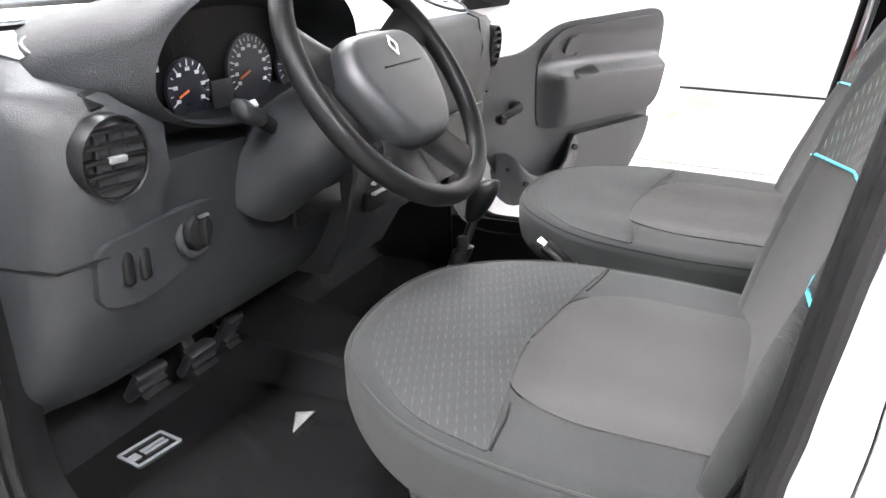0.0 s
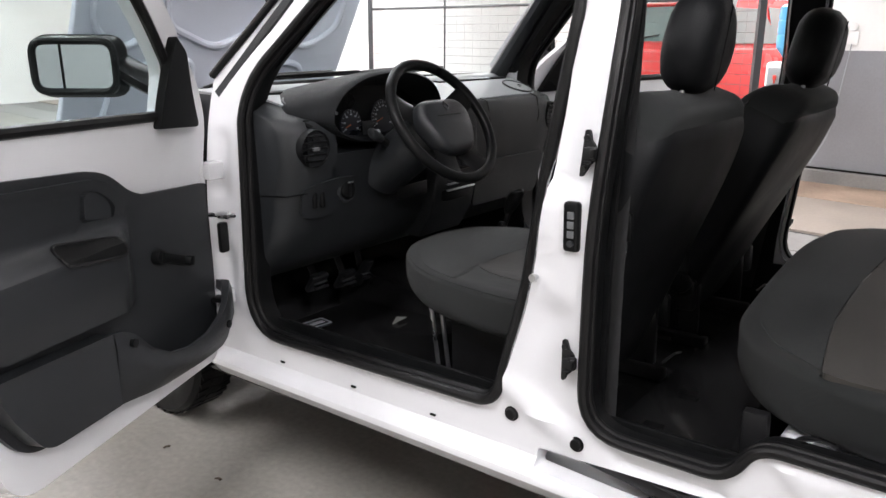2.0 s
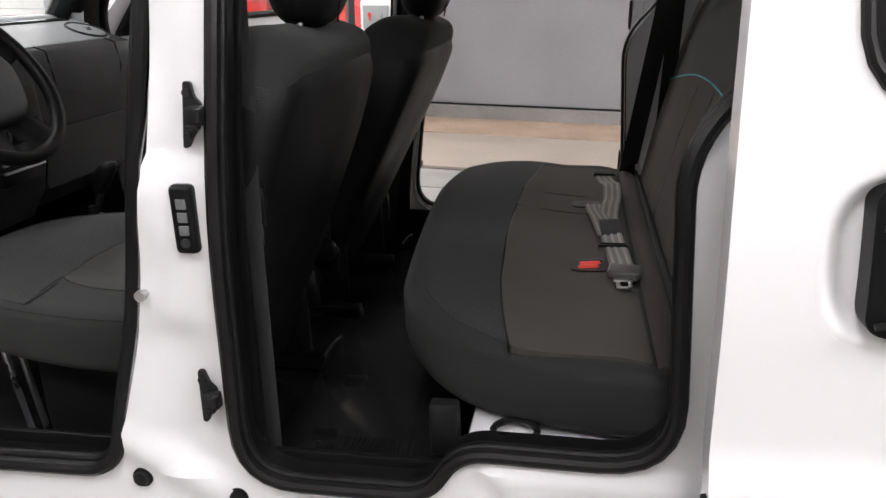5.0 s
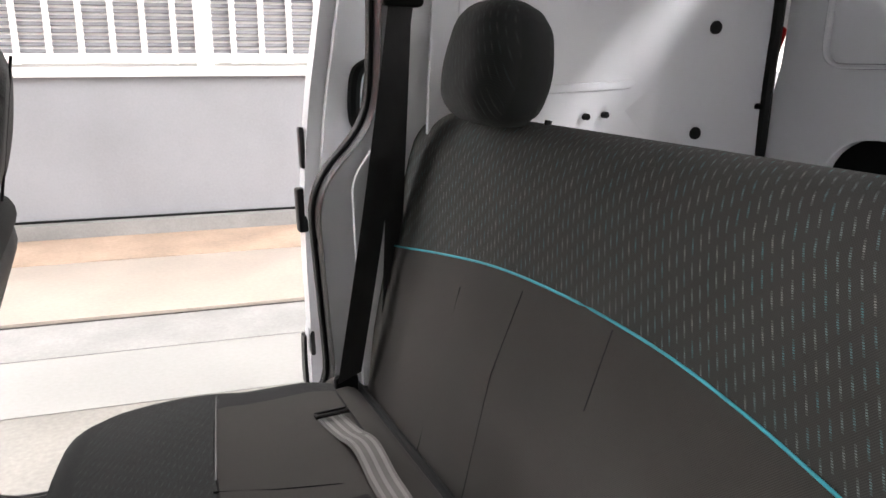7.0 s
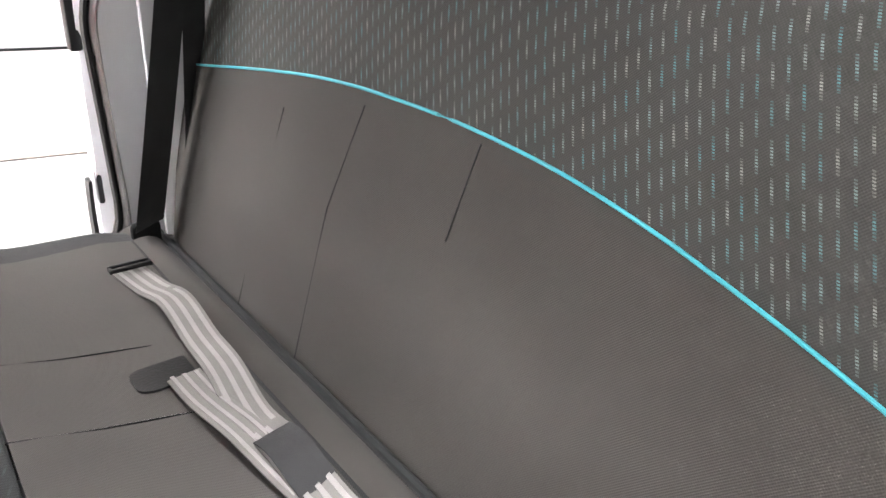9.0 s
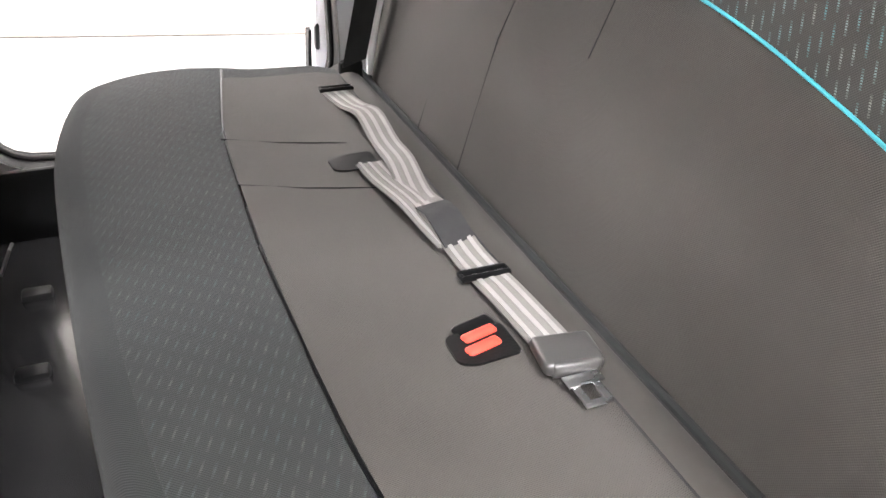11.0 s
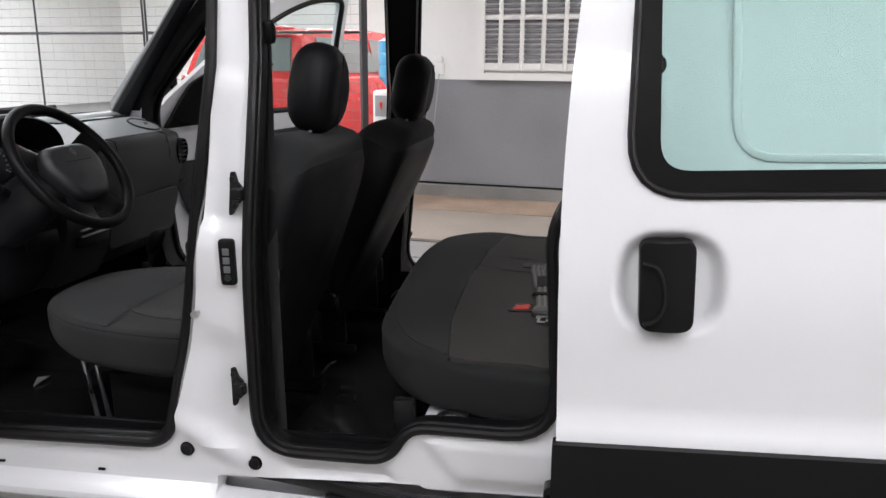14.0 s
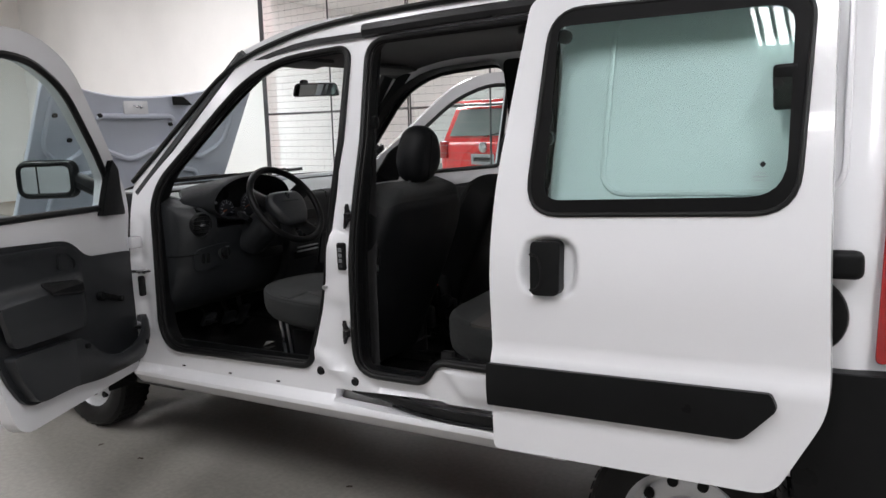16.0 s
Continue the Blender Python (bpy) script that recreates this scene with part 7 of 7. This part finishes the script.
def fence_run(p0, p1, height, bays, group):
    """A framed mesh gate between two points on the floor."""
    p0, p1 = Vector(p0), Vector(p1)
    d = (p1 - p0).normalized()
    ln = (p1 - p0).length
    ob = thing("mesh_gate", "tall dark steel gate with wire mesh", "gate", group=group, at=tuple(p0))

    def bar(a, z0, b, z1, w):
        pa, pb = p0 + d * a + Vector((0, 0, z0)), p0 + d * b + Vector((0, 0, z1))
        return tube([pa, pb], 0, False, 4, (w, w))
    for k in range(bays + 1):
        part("post", bar(ln * k / bays, 0, ln * k / bays, height, 0.046 if (k == 0 and p0.x < -7) or (k == bays and p1.x > -2) else 0.016), STEEL_GREY, ob, smooth=False)
    for z in (0.06, 1.72, height):
        part("rail", bar(0, z, ln, z, 0.015), STEEL_GREY, ob, smooth=False)
    wires = []
    n = int(ln / 0.14)
    for k in range(n + 1):
        wires.append(bar(ln * k / n, 0.06, ln * k / n, height, 0.0009))
    for k in range(int(height / 0.1)):
        wires.append(bar(0, 0.1 + k * 0.1, ln, 0.1 + k * 0.1, 0.0020))
    tagged(part("mesh", join(*wires), MESH_WIRE, ob, "galvanised wire mesh", smooth=False), kind="stuff")


aside = set(scene.objects)
fence_run((-7.45, 6.62, 0.0), (-4.42, 6.62, 0.0), 3.6, 2, "gates")
fence_run((-4.38, 6.62, 0.0), (-1.70, 6.62, 0.0), 3.6, 2, "gates")

# barred louvre window
win = thing("window_1", "white barred window with grey louvres", "window", kind="structure", at=(0.9, 6.72, 1.6))
x0, x1, z0, z1 = -0.46, 2.3, 1.243, 2.6
# two casements, the lower rail with a row of drip slots
part("window_frame", join(box((x0 + x1) / 2, 6.715, z0 + 0.035, x1 - x0 + 0.1, 0.075, 0.07), box((x0 + x1) / 2, 6.725, z0 + 0.135, x1 - x0, 0.06, 0.07), box((x0 + x1) / 2, 6.72, z1, x1 - x0 + 0.1, 0.08, 0.06), box(x0, 6.72, (z0 + z1) / 2, 0.11, 0.08, z1 - z0), box(x1, 6.72, (z0 + z1) / 2, 0.11, 0.08, z1 - z0), box(1.07, 6.72, (z0 + z1) / 2, 0.13, 0.07, z1 - z0)), PLASTER, win, smooth=False)
for k in range(12):
    if k != 6:
        part("bar", box(x0 + 0.22 + k * 0.2186, 6.70, (z0 + z1) / 2 + 0.04, 0.045, 0.02, z1 - z0 - 0.1, 0.004), PLASTER, win)
for z in (1.86, 2.28):
    part("cross_bar", box((x0 + x1) / 2, 6.712, z, x1 - x0, 0.012, 0.045, 0.003), PLASTER, win)
for k in range(24):
    part("louvre", box((x0 + x1) / 2, 6.742, z0 + 0.19 + k * 0.049, x1 - x0 - 0.05, 0.05, 0.008, 0.0, 1, Matrix.Rotation(radians(40), 4, "X")), DADO, win, smooth=False)
sock = thing("wall_socket", "white double socket with a cable", "socket", at=(-0.89, 6.72, 1.27))
part("plate", box(-0.89, 6.735, 1.35, 0.09, 0.025, 0.12, 0.006), PLASTER, sock)
part("box", rod((-0.89, 6.735, 1.45), (-0.89, 6.70, 1.45), 0.035, 20, bevel=0.006), PLASTER, sock)
part("cable", tube(spline([(-0.89, 6.71, 1.30), (-0.93, 6.70, 0.9), (-0.98, 6.70, 0.5), (-1.1, 6.66, 0.2)], 8), 0.005), PLASTIC_PALE, sock)

# water cooler
cool = thing("water_cooler", "white water cooler with a blue bottle", "water cooler", at=(-1.17, 6.06, 0.03))
part("body", box(-1.17, 6.06, 0.59, 0.30, 0.32, 1.12, 0.03, 3), PLASTER, cool, "white cooler body")
part("panel", box(-1.17, 5.895, 1.0, 0.24, 0.012, 0.20, 0.02, 3), PLASTIC_PALE, cool, "grey tap panel")
for dx, m in ((-0.05, RED), (0.05, PLASTIC_PALE)):
    part("tap", join(box(-1.17 + dx, 5.875, 1.02, 0.025, 0.03, 0.04, 0.006), rod((-1.17 + dx, 5.875, 1.0), (-1.17 + dx, 5.875, 0.97), 0.008)), m, cool)
BLUE_WATER = mat("blue_bottle", (0.10, 0.42, 0.70), 0.15, 0, 0.05, 8, 100, 0, coat=0.5)
bottle = [(0.06, 1.03), (0.09, 1.08), (0.132, 1.13), (0.135, 1.22), (0.128, 1.24), (0.135, 1.26), (0.135, 1.34), (0.128, 1.36), (0.135, 1.38), (0.13, 1.47), (0.10, 1.49), (0.02, 1.49)]
part("bottle", loft([[(-1.17 + r * math.cos(t), 6.06 + r * math.sin(t), z + 0.14) for t in np.linspace(0, 2 * math.pi, 25)[:-1]] for r, z in bottle]), BLUE_WATER, cool, "blue water bottle")

set_askew(aside)

# red car behind the gate
car = thing("hatchback", "small red hatchback parked behind the gate", "car", at=(-3.65, 7.7, 0.028))
cx0, ct = -3.65, 7.7
sec = [(0.0, 0.82), (0.10, 0.86), (0.5, 0.87), (1.6, 0.87), (2.6, 0.86), (3.4, 0.84), (3.75, 0.72)]
low = []
for dy, hw in sec:
    top_z = 1.02 if dy > 0.0 else 0.98
    if dy > 2.7:
        top_z = 0.98 - 0.10 * (dy - 2.7)
    ring = [(-hw * 0.95, 0.22), (-hw, 0.45), (-hw, 0.75), (-hw * 0.96, top_z), (-hw * 0.5, top_z + 0.01), (hw * 0.5, top_z + 0.01), (hw * 0.96, top_z), (hw, 0.75), (hw, 0.45), (hw * 0.95, 0.22)]
    low.append([(cx0 + a, ct + dy, b + 0.03) for a, b in ring])
part("body", loft(low), RED_PAINT, car, "glossy red car body", bevel=0.03)
cab = []
for dy, hw, z in ((0.02, 0.79, 1.03), (0.16, 0.70, 1.45), (0.30, 0.68, 1.52), (1.2, 0.68, 1.54), (1.9, 0.67, 1.50), (2.6, 0.76, 1.03)):
    cab.append([(cx0 - 0.80, ct + dy, 1.0), (cx0 - hw, ct + dy, z), (cx0 + hw, ct + dy, z), (cx0 + 0.80, ct + dy, 1.0)])
part("cabin", loft(cab), RED_PAINT, car, "red roof and pillars", bevel=0.04)
# Pale reflection of the surroundings is put into the glass colour
CAR_GLASS = mat("reflection_tinted_glass", (0.13, 0.16, 0.155), 0.06, 0, 0.05, 3, 50, 0, coat=0.5)
rw = [(cx0 - 0.66, ct + 0.028, 1.10), (cx0 + 0.66, ct + 0.028, 1.10), (cx0 + 0.58, ct + 0.142, 1.43), (cx0 - 0.58, ct + 0.142, 1.43)]
bm = bmesh.new()
bm.faces.new([bm.verts.new((x, y - 0.014, z)) for x, y, z in rw])
geo = bmesh.ops.extrude_face_region(bm, geom=bm.faces[:])
bmesh.ops.translate(bm, vec=(0, 0.02, 0), verts=[g for g in geo["geom"] if isinstance(g, bmesh.types.BMVert)])
part("rear_window", bm, CAR_GLASS, car, "rear window with its reflection tinted in", smooth=False)
for s in (-1, 1):
    for y0, y1 in ((0.35, 1.15), (1.22, 1.95)):
        bm = bmesh.new()
        bm.faces.new([bm.verts.new(p) for p in ((cx0 + s * 0.806, ct + y0, 1.08), (cx0 + s * 0.806, ct + y1 + 0.15, 1.08), (cx0 + s * 0.71, ct + y1, 1.42), (cx0 + s * 0.71, ct + y0, 1.44))])
        part("side_window", bm, CAR_GLASS, car, smooth=False)
    part("tail_light", box(cx0 + s * 0.74, ct - 0.005, 0.93, 0.14, 0.06, 0.22, 0.02), RED_LAMP, car, "red tail light")
part("rear_badge", rod((cx0 - 0.02, ct - 0.02, 0.965), (cx0 - 0.02, ct + 0.02, 0.965), 0.065, 28, bevel=0.006), METAL, car, "round silver badge")
part("rear_wiper", tube([(cx0 + 0.02, ct - 0.01, 1.10), (cx0 + 0.45, ct + 0.01, 1.16)], 0.010), PLASTIC_DARK, car)
part("bumper", box(cx0, ct - 0.03, 0.50, 1.66, 0.16, 0.30, 0.06, 3), RED_PAINT, car)
part("number_plate", box(cx0, ct - 0.035, 0.82, 0.40, 0.01, 0.13, 0.006), PLASTIC_PALE, car, "pale plate with dark bars")
part("plate_bar", box(cx0, ct - 0.042, 0.82, 0.30, 0.004, 0.05), PLASTIC_DARK, car)
part("spoiler", box(cx0, ct + 0.12, 1.52, 1.15, 0.20, 0.035, 0.015), RED_PAINT, car)
part("antenna", tube([(cx0, ct + 0.6, 1.56), (cx0, ct + 0.35, 1.80)], 0.006), PLASTIC_DARK, car)
for s in (-1, 1):
    for dy in (0.75, 3.1):
        part("tyre", rod((cx0 + s * 0.66, ct + dy, 0.32), (cx0 + s * 0.86, ct + dy, 0.32), 0.29, 32, bevel=0.03), RUBBER, car)
car.rotation_euler, car.scale = (0, 0, radians(-20)), (1.25, 1.25, 1.19)
